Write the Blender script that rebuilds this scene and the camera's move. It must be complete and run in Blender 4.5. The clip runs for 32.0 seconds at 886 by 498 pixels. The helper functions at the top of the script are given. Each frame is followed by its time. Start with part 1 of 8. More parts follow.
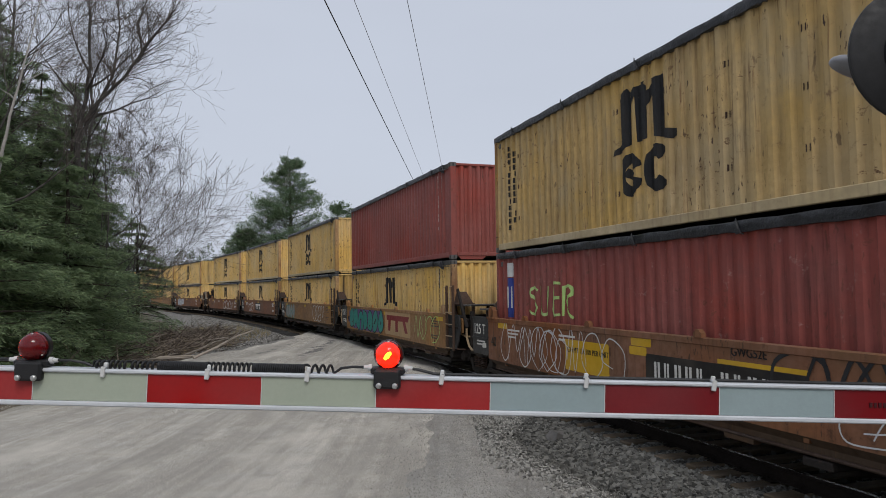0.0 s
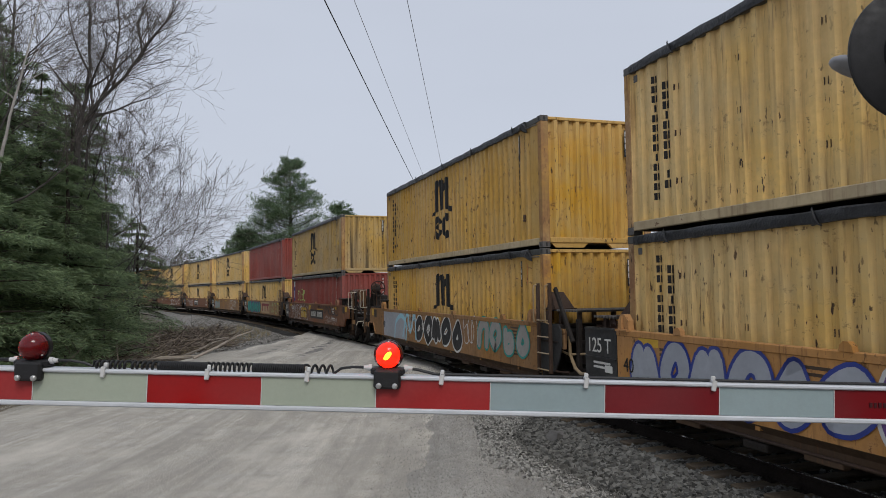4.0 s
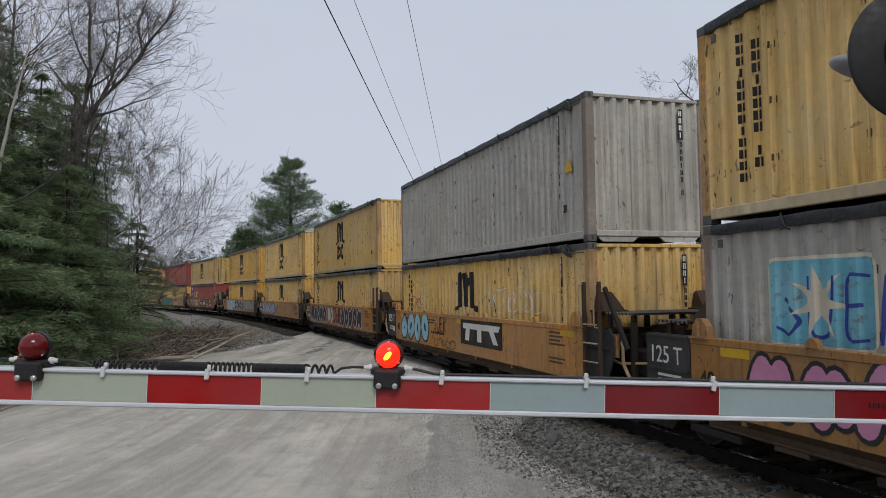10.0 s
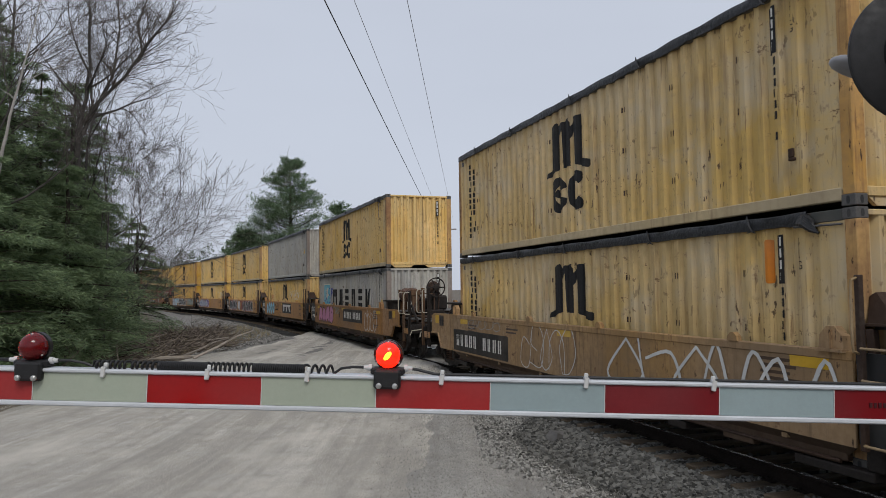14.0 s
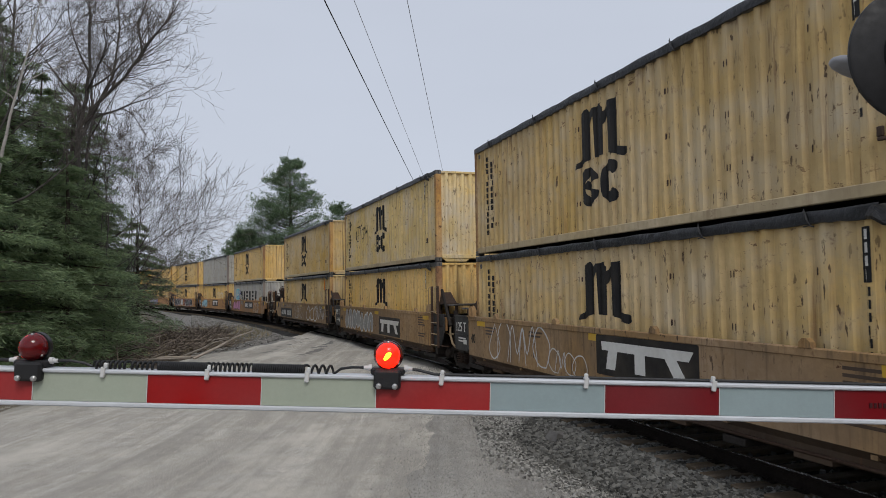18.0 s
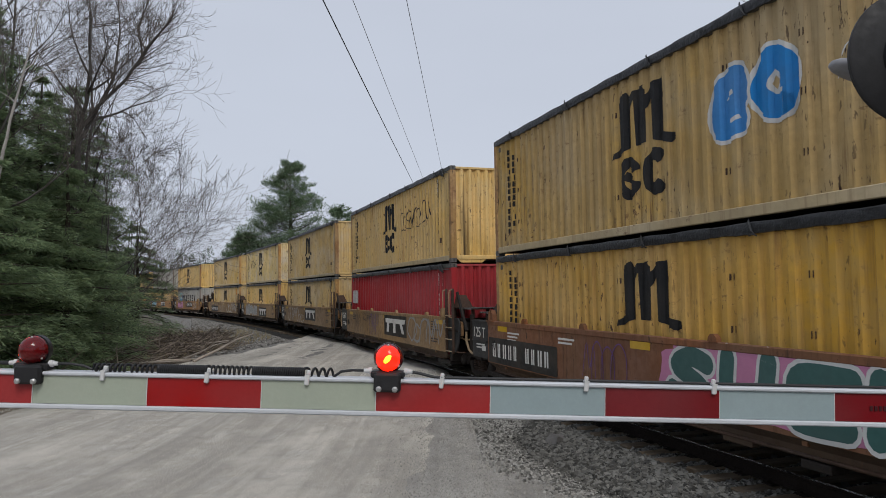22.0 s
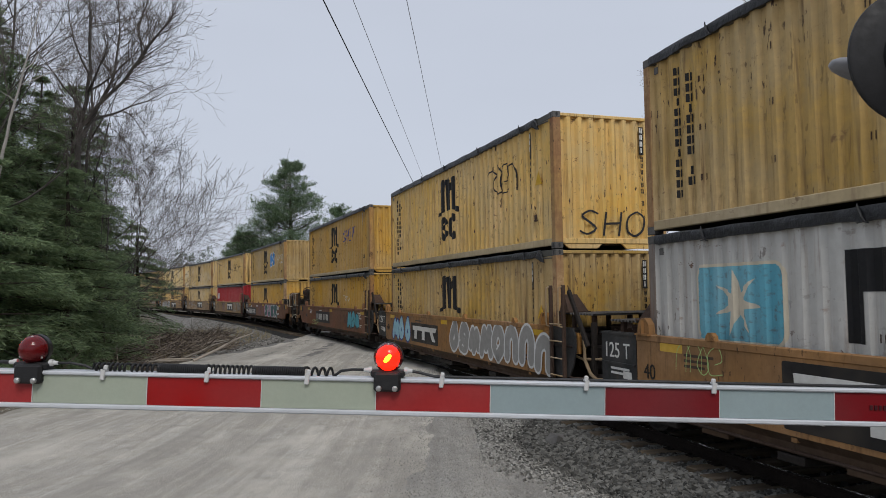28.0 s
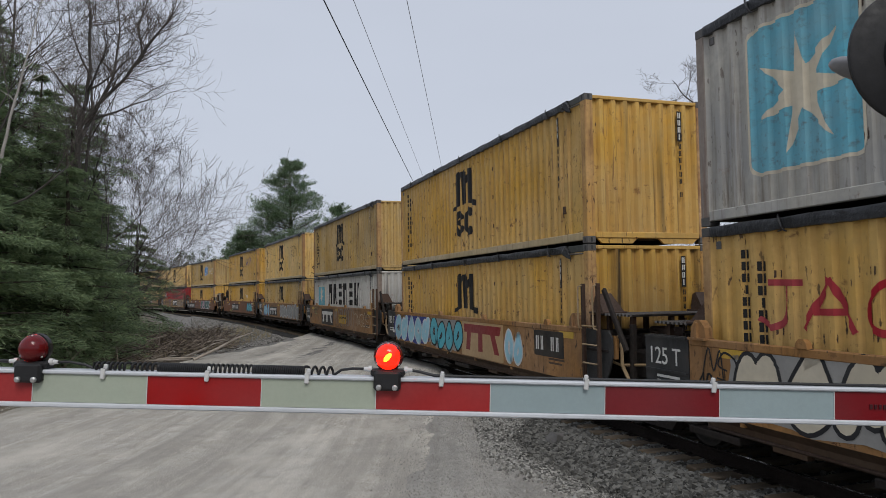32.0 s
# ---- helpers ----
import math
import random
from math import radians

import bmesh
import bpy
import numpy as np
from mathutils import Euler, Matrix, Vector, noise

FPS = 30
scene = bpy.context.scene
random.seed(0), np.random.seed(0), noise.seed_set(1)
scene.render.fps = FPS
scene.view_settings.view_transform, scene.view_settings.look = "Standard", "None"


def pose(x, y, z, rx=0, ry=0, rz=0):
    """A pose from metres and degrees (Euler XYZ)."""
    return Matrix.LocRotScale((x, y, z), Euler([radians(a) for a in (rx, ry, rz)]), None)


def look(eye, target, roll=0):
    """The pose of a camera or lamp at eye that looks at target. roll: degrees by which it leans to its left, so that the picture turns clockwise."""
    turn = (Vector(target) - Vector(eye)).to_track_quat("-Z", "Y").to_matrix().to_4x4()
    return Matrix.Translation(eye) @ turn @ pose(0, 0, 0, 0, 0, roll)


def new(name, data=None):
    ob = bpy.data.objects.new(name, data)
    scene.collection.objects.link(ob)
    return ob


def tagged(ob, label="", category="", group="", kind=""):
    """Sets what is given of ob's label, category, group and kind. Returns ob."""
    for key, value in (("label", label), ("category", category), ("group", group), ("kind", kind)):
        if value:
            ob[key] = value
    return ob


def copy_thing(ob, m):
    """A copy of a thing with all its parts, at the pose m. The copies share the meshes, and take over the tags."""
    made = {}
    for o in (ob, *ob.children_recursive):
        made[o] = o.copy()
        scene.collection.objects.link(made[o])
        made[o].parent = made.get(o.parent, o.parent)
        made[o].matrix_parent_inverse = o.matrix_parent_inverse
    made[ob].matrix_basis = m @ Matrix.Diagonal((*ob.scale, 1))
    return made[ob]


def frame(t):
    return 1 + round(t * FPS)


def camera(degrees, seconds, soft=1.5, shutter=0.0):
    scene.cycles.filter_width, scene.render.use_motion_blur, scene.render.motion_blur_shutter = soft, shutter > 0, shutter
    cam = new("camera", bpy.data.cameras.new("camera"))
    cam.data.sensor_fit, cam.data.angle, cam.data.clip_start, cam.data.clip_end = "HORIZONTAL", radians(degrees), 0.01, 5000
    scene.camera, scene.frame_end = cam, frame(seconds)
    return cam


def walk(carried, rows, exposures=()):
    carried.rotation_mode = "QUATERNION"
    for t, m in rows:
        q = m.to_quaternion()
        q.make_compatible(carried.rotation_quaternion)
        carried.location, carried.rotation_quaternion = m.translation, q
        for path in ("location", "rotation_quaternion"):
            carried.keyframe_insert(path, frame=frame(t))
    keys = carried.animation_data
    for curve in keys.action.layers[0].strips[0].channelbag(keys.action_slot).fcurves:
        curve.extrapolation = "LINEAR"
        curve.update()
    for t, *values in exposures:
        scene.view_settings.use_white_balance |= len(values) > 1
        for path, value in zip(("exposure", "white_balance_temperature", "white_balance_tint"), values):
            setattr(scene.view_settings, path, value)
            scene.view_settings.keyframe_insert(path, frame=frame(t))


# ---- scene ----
# ---------------------------------------------------------------- camera and its walk
EYE = (0.0, 0.0, 2.19)
cam = camera(61.85, 32.0, soft=0.7, shutter=0.04)


def aim(up, roll=0.78):
    """The tripod's pose: it looks along +y, tilted up by so many degrees and rolled."""
    m = pose(EYE[0], EYE[1], EYE[2], 90 + up, 0, 0)
    return m @ pose(0, 0, 0, 0, 0, -roll)


walk(cam, [(0, aim(3.07)), (6, aim(3.08)), (12, aim(3.08)), (17.5, aim(3.08)), (18.2, aim(3.12)), (19.5, aim(3.30)), (22, aim(3.32)),
           (25.5, aim(3.31)), (28, aim(3.27)), (30, aim(3.25)), (32, aim(3.20))])

# ---------------------------------------------------------------- world, sun, exposure
SUN_UP, SUN_TURN = 47, 168
world = bpy.data.worlds.new("overcast_sky")
scene.world = world
world.use_nodes = True
wn, wl = world.node_tree.nodes, world.node_tree.links
sky = wn.new("ShaderNodeTexSky")
sky.sky_type, sky.sun_disc = "NISHITA", False
sky.sun_elevation, sky.sun_rotation = radians(SUN_UP), radians(SUN_TURN)
sky.dust_density, sky.air_density = 3.0, 1.2
veil = wn.new("ShaderNodeMix")
veil.data_type = "RGBA"
veil.inputs[0].default_value = 0.93
veil.inputs[7].default_value = (5.70, 6.14, 7.12, 1)
wcoord, wmap, wnoise = wn.new("ShaderNodeTexCoord"), wn.new("ShaderNodeMapping"), wn.new("ShaderNodeTexNoise")
wmap.inputs["Scale"].default_value = (1.0, 1.0, 3.0)
wnoise.inputs["Scale"].default_value, wnoise.inputs["Detail"].default_value = 1.6, 4.0
wramp = wn.new("ShaderNodeMapRange")
wramp.inputs[3].default_value, wramp.inputs[4].default_value = 0.93, 1.07
wgain = wn.new("ShaderNodeVectorMath")
wgain.operation = "SCALE"
wl.new(sky.outputs[0], veil.inputs[6])
wl.new(wcoord.outputs["Generated"], wmap.inputs[0])
wl.new(wmap.outputs[0], wnoise.inputs["Vector"])
wl.new(wnoise.outputs[0], wramp.inputs[0])
wl.new(veil.outputs[2], wgain.inputs[0])
wl.new(wramp.outputs[0], wgain.inputs["Scale"])
wl.new(wgain.outputs[0], wn["Background"].inputs[0])
wn["Background"].inputs[1].default_value = 0.1
sun_data = bpy.data.lights.new("sun", "SUN")
sun_data.energy, sun_data.angle, sun_data.color = 1.6, radians(24), (1.0, 0.97, 0.93)
sun = new("sun", sun_data)
sun.matrix_world = look((0, 0, 60), Vector((0, 0, 60)) - Vector((
    math.sin(radians(SUN_TURN)) * math.cos(radians(SUN_UP)), math.cos(radians(SUN_TURN)) * math.cos(radians(SUN_UP)), math.sin(radians(SUN_UP)))))
scene.view_settings.exposure = 0.0

# ---------------------------------------------------------------- the line of the railway
V = 7.358                                       # metres a second, away from the camera
BEND, TURN0 = 0.00281, 0.30155                 # curvature, heading at s = 0
C0 = (2.601 + 1.135 * math.cos(TURN0), 12.401 + 1.135 * math.sin(TURN0))


def track(s, side=0.0):
    """Place and heading on the track's centre line, s metres on; side: metres to the right."""
    a = TURN0 + BEND * s
    x = C0[0] + (math.cos(a) - math.cos(TURN0)) / BEND + side * math.cos(a)
    y = C0[1] + (math.sin(a) - math.sin(TURN0)) / BEND + side * math.sin(a)
    return x, y, a


def rail_pose(s, length=9.0, z=0.0):
    """Pose of a rigid body whose two pivots ride on the track: its x points ahead, its y to the left."""
    x0, y0, _ = track(s - length / 2)
    x1, y1, _ = track(s + length / 2)
    return pose((x0 + x1) / 2, (y0 + y1) / 2, z, 0, 0, math.degrees(math.atan2(y1 - y0, x1 - x0)))


def track_side(x, y):
    """Signed distance of a ground place from the track's centre line (right is positive), and s."""
    cx, cy = C0[0] - math.cos(TURN0) / BEND, C0[1] - math.sin(TURN0) / BEND
    r = math.hypot(x - cx, y - cy)
    return r - 1 / BEND, (math.atan2(y - cy, x - cx) - TURN0) / BEND


# ---------------------------------------------------------------- mesh helpers
class Shape:
    """Vertices and faces of one mesh in the making."""

    def __init__(self):
        self.v, self.f, self.m = [], [], []

    def add(self, verts, faces, slot=0):
        n = len(self.v)
        self.v += [tuple(p) for p in verts]
        self.f += [tuple(i + n for i in f) for f in faces]
        self.m += [slot] * len(faces)
        return self

    def box(self, x0, x1, y0, y1, z0, z1, bevel=0.0, m=None, slot=0):
        if bevel:
            b, pts = bevel, []
            for z, d in ((z0, b), (z0 + b, 0), (z1 - b, 0), (z1, b)):
                for px, py in ((x0 + d, y0 + b), (x0 + b, y0 + d), (x1 - b, y0 + d), (x1 - d, y0 + b), (x1 - d, y1 - b), (x1 - b, y1 - d), (x0 + b, y1 - d), (x0 + d, y1 - b)):
                    pts.append((px, py, z))
            faces = [tuple(range(7, -1, -1)), tuple(range(24, 32))]
            for k in range(3):
                for i in range(8):
                    j = (i + 1) % 8
                    faces.append((k * 8 + i, k * 8 + j, k * 8 + 8 + j, k * 8 + 8 + i))
        else:
            pts = [(x, y, z) for z in (z0, z1) for x, y in ((x0, y0), (x1, y0), (x1, y1), (x0, y1))]
            faces = [(3, 2, 1, 0), (4, 5, 6, 7), (0, 1, 5, 4), (1, 2, 6, 5), (2, 3, 7, 6), (3, 0, 4, 7)]
        if m is not None:
            pts = [m @ Vector(p) for p in pts]
        return self.add(pts, faces, slot)

    def tube(self, pts, r, n=8, caps=True, slot=0):
        """A round bar along points; r: one radius, or one for each point."""
        pts = [Vector(p) for p in pts]
        rs = r if isinstance(r, (list, tuple)) else [r] * len(pts)
        verts, faces, up = [], [], None
        for i, p in enumerate(pts):
            d = (pts[min(i + 1, len(pts) - 1)] - pts[max(i - 1, 0)]).normalized()
            if up is None:
                up = Vector((0, 0, 1)) if abs(d.z) < 0.9 else Vector((1, 0, 0))
            u = d.cross(up)
            if u.length < 1e-4:
                u = d.orthogonal()
            u.normalize()
            w = u.cross(d).normalized()
            up = w
            for k in range(n):
                a = 2 * math.pi * k / n
                verts.append(p + rs[i] * (math.cos(a) * u + math.sin(a) * w))
        for i in range(len(pts) - 1):
            for k in range(n):
                j = (k + 1) % n
                faces.append((i * n + k, i * n + j, i * n + n + j, i * n + n + k))
        if caps:
            faces.append(tuple(range(n - 1, -1, -1)))
            faces.append(tuple(range((len(pts) - 1) * n, len(pts) * n)))
        return self.add(verts, faces, slot)

    def lathe(self, profile, n=24, m=None, slot=0):
        """A turned body about its x axis: profile of (x, radius)."""
        verts, faces = [], []
        for x, r in profile:
            for k in range(n):
                a = 2 * math.pi * k / n
                verts.append((x, r * math.cos(a), r * math.sin(a)))
        for i in range(len(profile) - 1):
            for k in range(n):
                j = (k + 1) % n
                faces.append((i * n + j, i * n + k, i * n + n + k, i * n + n + j))
        faces.append(tuple(range(n)))
        faces.append(tuple(range(len(profile) * n - 1, (len(profile) - 1) * n - 1, -1)))
        if m is not None:
            verts = [m @ Vector(p) for p in verts]
        return self.add(verts, faces, slot)

    def prism(self, outline, depth, m, slot=0):
        """A flat outline (x, y), pushed out by depth along its own z, at the pose m."""
        n = len(outline)
        verts = [m @ Vector((x, y, z)) for z in (0.0, depth) for x, y in outline]
        faces = [tuple(range(n - 1, -1, -1)), tuple(range(n, 2 * n))] + [(i, (i + 1) % n, n + (i + 1) % n, n + i) for i in range(n)]
        return self.add(verts, faces, slot)

    def stroke(self, pts, width, depth, m, slot=0):
        """A flat painted stroke of some width along points (x, y)."""
        left, right = [], []
        for i, p in enumerate(pts):
            q0, q1 = pts[max(i - 1, 0)], pts[min(i + 1, len(pts) - 1)]
            dx, dy = q1[0] - q0[0], q1[1] - q0[1]
            d = math.hypot(dx, dy) or 1.0
            w = (width[i] if isinstance(width, (list, tuple)) else width) / 2
            left.append((p[0] - dy / d * w, p[1] + dx / d * w))
            right.append((p[0] + dy / d * w, p[1] - dx / d * w))
        k = len(self.v)
        n = len(pts)
        verts = [m @ Vector((x, y, depth + 0.00004 * (i % n))) for i, (x, y) in enumerate(left + right)]
        return self.add(verts, [(i, i + n, i + n + 1, i + 1) for i in range(n - 1)], slot)

    def mesh(self, name, mats, smooth=False):
        me = bpy.data.meshes.new(name)
        me.from_pydata(self.v, [], self.f)
        for mt in (mats if isinstance(mats, (list, tuple)) else [mats]):
            me.materials.append(mt)
        if max(self.m, default=0) > 0:
            me.polygons.foreach_set("material_index", self.m)
        if smooth:
            me.polygons.foreach_set("use_smooth", [True] * len(me.polygons))
            me.set_sharp_from_angle(angle=radians(38))
        me.update()
        return me


def part(name, shape, material, parent, label="", smooth=False, at=None):
    """One mesh object under a thing or under a part."""
    me = shape.mesh(name, material, smooth) if isinstance(shape, Shape) else shape
    ob = new(name, me)
    ob.parent = parent
    if at is not None:
        ob.matrix_basis = at
    return tagged(ob, label)


def thing(name, label, category, group="", at=None, shape=None, material=None, kind="", smooth=False):
    """A top-level thing: an empty at its base, or a mesh."""
    ob = new(name, shape.mesh(name, material, smooth) if shape is not None else None)
    if at is not None:
        ob.matrix_basis = at
    return tagged(ob, label, category, group, kind)


# ---------------------------------------------------------------- materials
def mat(name, color, rough=0.7, metal=0.0, vary=0.12, grain=30.0, bump=0.15, streak=None, streak_amount=0.0, spot=None, spot_amount=0.0,
        spot_scale=3.0, ticks=0.0, lanes=0.0, scuff=0.0, speckle=0.0, hue=0.0, stretch=(1, 1, 1), per_object=0.0, dust=None, dust_amount=0.0, spec=0.3, coord="Object"):
    """A painted or natural surface: colour varied at two scales, drip streaks, spots of a second colour, fine relief."""
    m = bpy.data.materials.new(name)
    m.use_nodes = True
    n, l = m.node_tree.nodes, m.node_tree.links
    b = n["Principled BSDF"]
    tc = n.new("ShaderNodeTexCoord")
    mp = n.new("ShaderNodeMapping")
    mp.inputs["Scale"].default_value = stretch
    info = n.new("ShaderNodeObjectInfo")
    shift = n.new("ShaderNodeVectorMath")
    shift.operation = "ADD"
    off = n.new("ShaderNodeVectorMath")
    off.operation = "SCALE"
    off.inputs[0].default_value = (37.0, 19.0, 53.0)
    l.new(info.outputs["Random"], off.inputs["Scale"])
    l.new(tc.outputs[coord], shift.inputs[0])
    l.new(off.outputs[0], shift.inputs[1])
    l.new(shift.outputs[0], mp.inputs[0])

    def noise_at(scale, detail=4.0, rough_=0.6, vec=None):
        t = n.new("ShaderNodeTexNoise")
        t.inputs["Scale"].default_value, t.inputs["Detail"].default_value, t.inputs["Roughness"].default_value = scale, detail, rough_
        l.new(vec or mp.outputs[0], t.inputs["Vector"])
        return t.outputs[0]

    def rng(value, a, b_, lo, hi):
        r = n.new("ShaderNodeMapRange")
        r.inputs[1].default_value, r.inputs[2].default_value, r.inputs[3].default_value, r.inputs[4].default_value = a, b_, lo, hi
        l.new(value, r.inputs[0])
        return r.outputs[0]

    def mix(fac, a, c, mode="MIX"):
        x = n.new("ShaderNodeMix")
        x.data_type, x.blend_type = "RGBA", mode
        for s, i in ((fac, 0), (a, 6), (c, 7)):
            if isinstance(s, float):
                x.inputs[i].default_value = s
            elif isinstance(s, tuple):
                x.inputs[i].default_value = (*s[:3], 1)
            else:
                l.new(s, x.inputs[i])
        return x.outputs[2]

    def times(a, k):
        x = n.new("ShaderNodeMath")
        x.operation = "MULTIPLY"
        l.new(a, x.inputs[0])
        if isinstance(k, float):
            x.inputs[1].default_value = k
        else:
            l.new(k, x.inputs[1])
        return x.outputs[0]

    fine, broad = noise_at(grain, 6.0), noise_at(grain / 14.0, 3.0)
    v = vary
    shade = n.new("ShaderNodeHueSaturation")
    shade.inputs["Color"].default_value = (*color, 1)
    l.new(rng(broad, 0.3, 0.7, 1 - v, 1 + v), shade.inputs["Value"])
    l.new(rng(noise_at(grain / 25.0, 2.0), 0.3, 0.7, 1 - v * 0.8, 1 + v * 0.8), shade.inputs["Saturation"])
    col = shade.outputs[0]
    col = mix(rng(fine, 0.35, 0.7, 0.0, min(1.0, v * 2.5)), col, tuple(c * 0.72 for c in color))
    if speckle:                                 # single grains of stone, light and dark
        grit = n.new("ShaderNodeHueSaturation")
        l.new(col, grit.inputs["Color"])
        l.new(rng(noise_at(70.0, 3.0, 0.8), 0.36, 0.64, 1 - speckle, 1 + speckle), grit.inputs["Value"])
        col = grit.outputs[0]
    if per_object:
        h = n.new("ShaderNodeHueSaturation")
        l.new(col, h.inputs["Color"])
        l.new(rng(info.outputs["Random"], 0, 1, 1 - per_object, 1 + per_object), h.inputs["Value"])
        l.new(rng(info.outputs["Random"], 0, 1, 0.5 + hue, 0.5 - hue), h.inputs["Hue"])
        col = h.outputs[0]
    rough_out = rng(fine, 0.3, 0.7, max(0.05, rough - 0.1), min(1.0, rough + 0.1))
    if dust:
        col = mix(rng(noise_at(grain / 8.0, 5.0), 0.45, 0.75, 0.0, dust_amount), col, dust)
    if streak:
        smap = n.new("ShaderNodeMapping")
        smap.inputs["Scale"].default_value = (5.5, 5.5, 0.28)
        l.new(shift.outputs[0], smap.inputs[0])
        s1 = rng(noise_at(2.2, 4.0, 0.65, smap.outputs[0]), 0.53, 0.72, 0.0, streak_amount)
        col = mix(times(s1, rng(noise_at(0.7, 2.0), 0.35, 0.65, 0.15, 1.0)), col, streak)
    if ticks:                                   # short upright scrapes of rust on the outer ribs
        tmap = n.new("ShaderNodeMapping")
        tmap.inputs["Scale"].default_value = (9.0, 9.0, 2.6)
        l.new(shift.outputs[0], tmap.inputs[0])
        t1 = rng(noise_at(2.0, 3.0, 0.55, tmap.outputs[0]), 0.635, 0.665, 0.0, ticks)
        col = mix(times(t1, rng(noise_at(0.55, 2.0), 0.40, 0.60, 0.0, 1.0)), col, (0.055, 0.03, 0.018))
    if ticks:                                   # long thin drips of rust below chips
        dmap = n.new("ShaderNodeMapping")
        dmap.inputs["Scale"].default_value = (13.0, 13.0, 0.75)
        l.new(shift.outputs[0], dmap.inputs[0])
        t2 = rng(noise_at(1.6, 4.0, 0.6, dmap.outputs[0]), 0.59, 0.68, 0.0, ticks * 0.75)
        col = mix(times(t2, rng(noise_at(0.42, 3.0), 0.46, 0.62, 0.0, 1.0)), col, (0.15, 0.07, 0.03))
    if lanes:                                   # bands along the way of travel
        lmap = n.new("ShaderNodeMapping")
        lmap.inputs["Scale"].default_value = (1.5, 0.055, 1.0)
        l.new(shift.outputs[0], lmap.inputs[0])
        col = mix(rng(noise_at(1.0, 5.0, 0.6, lmap.outputs[0]), 0.42, 0.62, 0.0, lanes), col, tuple(c * 0.62 for c in color))
        lmap3 = n.new("ShaderNodeMapping")
        lmap3.inputs["Scale"].default_value = (6.5, 0.16, 1.0)
        l.new(shift.outputs[0], lmap3.inputs[0])
        col = mix(rng(noise_at(1.0, 5.0, 0.65, lmap3.outputs[0]), 0.45, 0.62, 0.0, lanes * 0.8), col, tuple(c * 0.60 for c in color))
        lmap2 = n.new("ShaderNodeMapping")
        lmap2.inputs["Scale"].default_value = (0.8, 0.35, 1.0)
        l.new(shift.outputs[0], lmap2.inputs[0])
        col = mix(rng(noise_at(0.9, 4.0, 0.6, lmap2.outputs[0]), 0.5, 0.68, 0.0, lanes * 0.8), col, tuple(min(1.0, c * 1.35) for c in color))
    if spot:
        k = rng(noise_at(spot_scale, 6.0, 0.7), 0.62, 0.72, 0.0, spot_amount)
        col = mix(k, col, spot)
        k = rng(noise_at(spot_scale * 6.0, 4.0, 0.7), 0.68, 0.72, 0.0, spot_amount * 0.8)
        col = mix(k, col, spot)
    if scuff:                                   # clustered scrapes: bare rust with a pale flaked rim
        fmap = n.new("ShaderNodeMapping")
        fmap.inputs["Scale"].default_value = (0.8, 0.8, 1.3)
        l.new(shift.outputs[0], fmap.inputs[0])
        where = rng(noise_at(0.55, 3.0, 0.6, fmap.outputs[0]), 0.50, 0.62, 0.0, 1.0)
        flake = noise_at(7.0, 8.0, 0.72, fmap.outputs[0])
        col = mix(times(rng(flake, 0.52, 0.58, 0.0, scuff * 0.12), where), col, tuple(min(0.8, c * 1.1 + 0.10) for c in color))
        col = mix(times(rng(flake, 0.60, 0.63, 0.0, scuff), where), col, (0.10, 0.042, 0.018))
    l.new(col, b.inputs["Base Color"])
    l.new(rough_out, b.inputs["Roughness"])
    b.inputs["Metallic"].default_value = metal
    b.inputs["Specular IOR Level"].default_value = spec
    if bump:
        bp = n.new("ShaderNodeBump")
        bp.inputs["Strength"].default_value, bp.inputs["Distance"].default_value = bump, 0.02
        l.new(fine, bp.inputs["Height"])
        l.new(bp.outputs[0], b.inputs["Normal"])
    return m


def glow(name, color, strength):
    m = bpy.data.materials.new(name)
    m.use_nodes = True
    b = m.node_tree.nodes["Principled BSDF"]
    b.inputs["Base Color"].default_value = (*color, 1)
    b.inputs["Emission Color"].default_value = (*color, 1)
    b.inputs["Emission Strength"].default_value = strength
    return m


RUST, DARKRUST = (0.16, 0.07, 0.03), (0.07, 0.035, 0.02)
YELLOW = mat("yellow_container_paint", (0.68, 0.452, 0.162), 0.55, 0, 0.16, 9.0, 0.12, ticks=1.0, streak=(0.21, 0.105, 0.04), streak_amount=0.8,
             scuff=0.75, spot=(0.13, 0.05, 0.02), spot_amount=0.7, spot_scale=4.5, per_object=0.10, dust=(0.56, 0.43, 0.22), dust_amount=0.8)
PALE = mat("faded_yellow_container_paint", (0.66, 0.50, 0.23), 0.6, 0, 0.2, 9.0, 0.12, ticks=0.7, streak=(0.2, 0.1, 0.04), streak_amount=0.6,
           scuff=0.9, spot=(0.15, 0.06, 0.03), spot_amount=0.6, spot_scale=4.5, per_object=0.06, dust=(0.6, 0.56, 0.5), dust_amount=0.7)
BROWNED = mat("sooty_yellow_container_paint", (0.50, 0.335, 0.125), 0.6, 0, 0.22, 9.0, 0.12, ticks=1.0, streak=(0.13, 0.075, 0.035), streak_amount=1.0,
              scuff=0.9, spot=(0.12, 0.05, 0.025), spot_amount=0.7, spot_scale=4.5, per_object=0.06, dust=(0.42, 0.33, 0.19), dust_amount=0.8)
OCHRE = mat("ochre_container_paint", (0.56, 0.335, 0.085), 0.55, 0, 0.16, 9.0, 0.12, ticks=1.0, streak=(0.24, 0.11, 0.035), streak_amount=0.7,
            scuff=0.8, spot=(0.14, 0.05, 0.02), spot_amount=0.8, spot_scale=4.5, per_object=0.06, dust=(0.48, 0.34, 0.14), dust_amount=0.7)
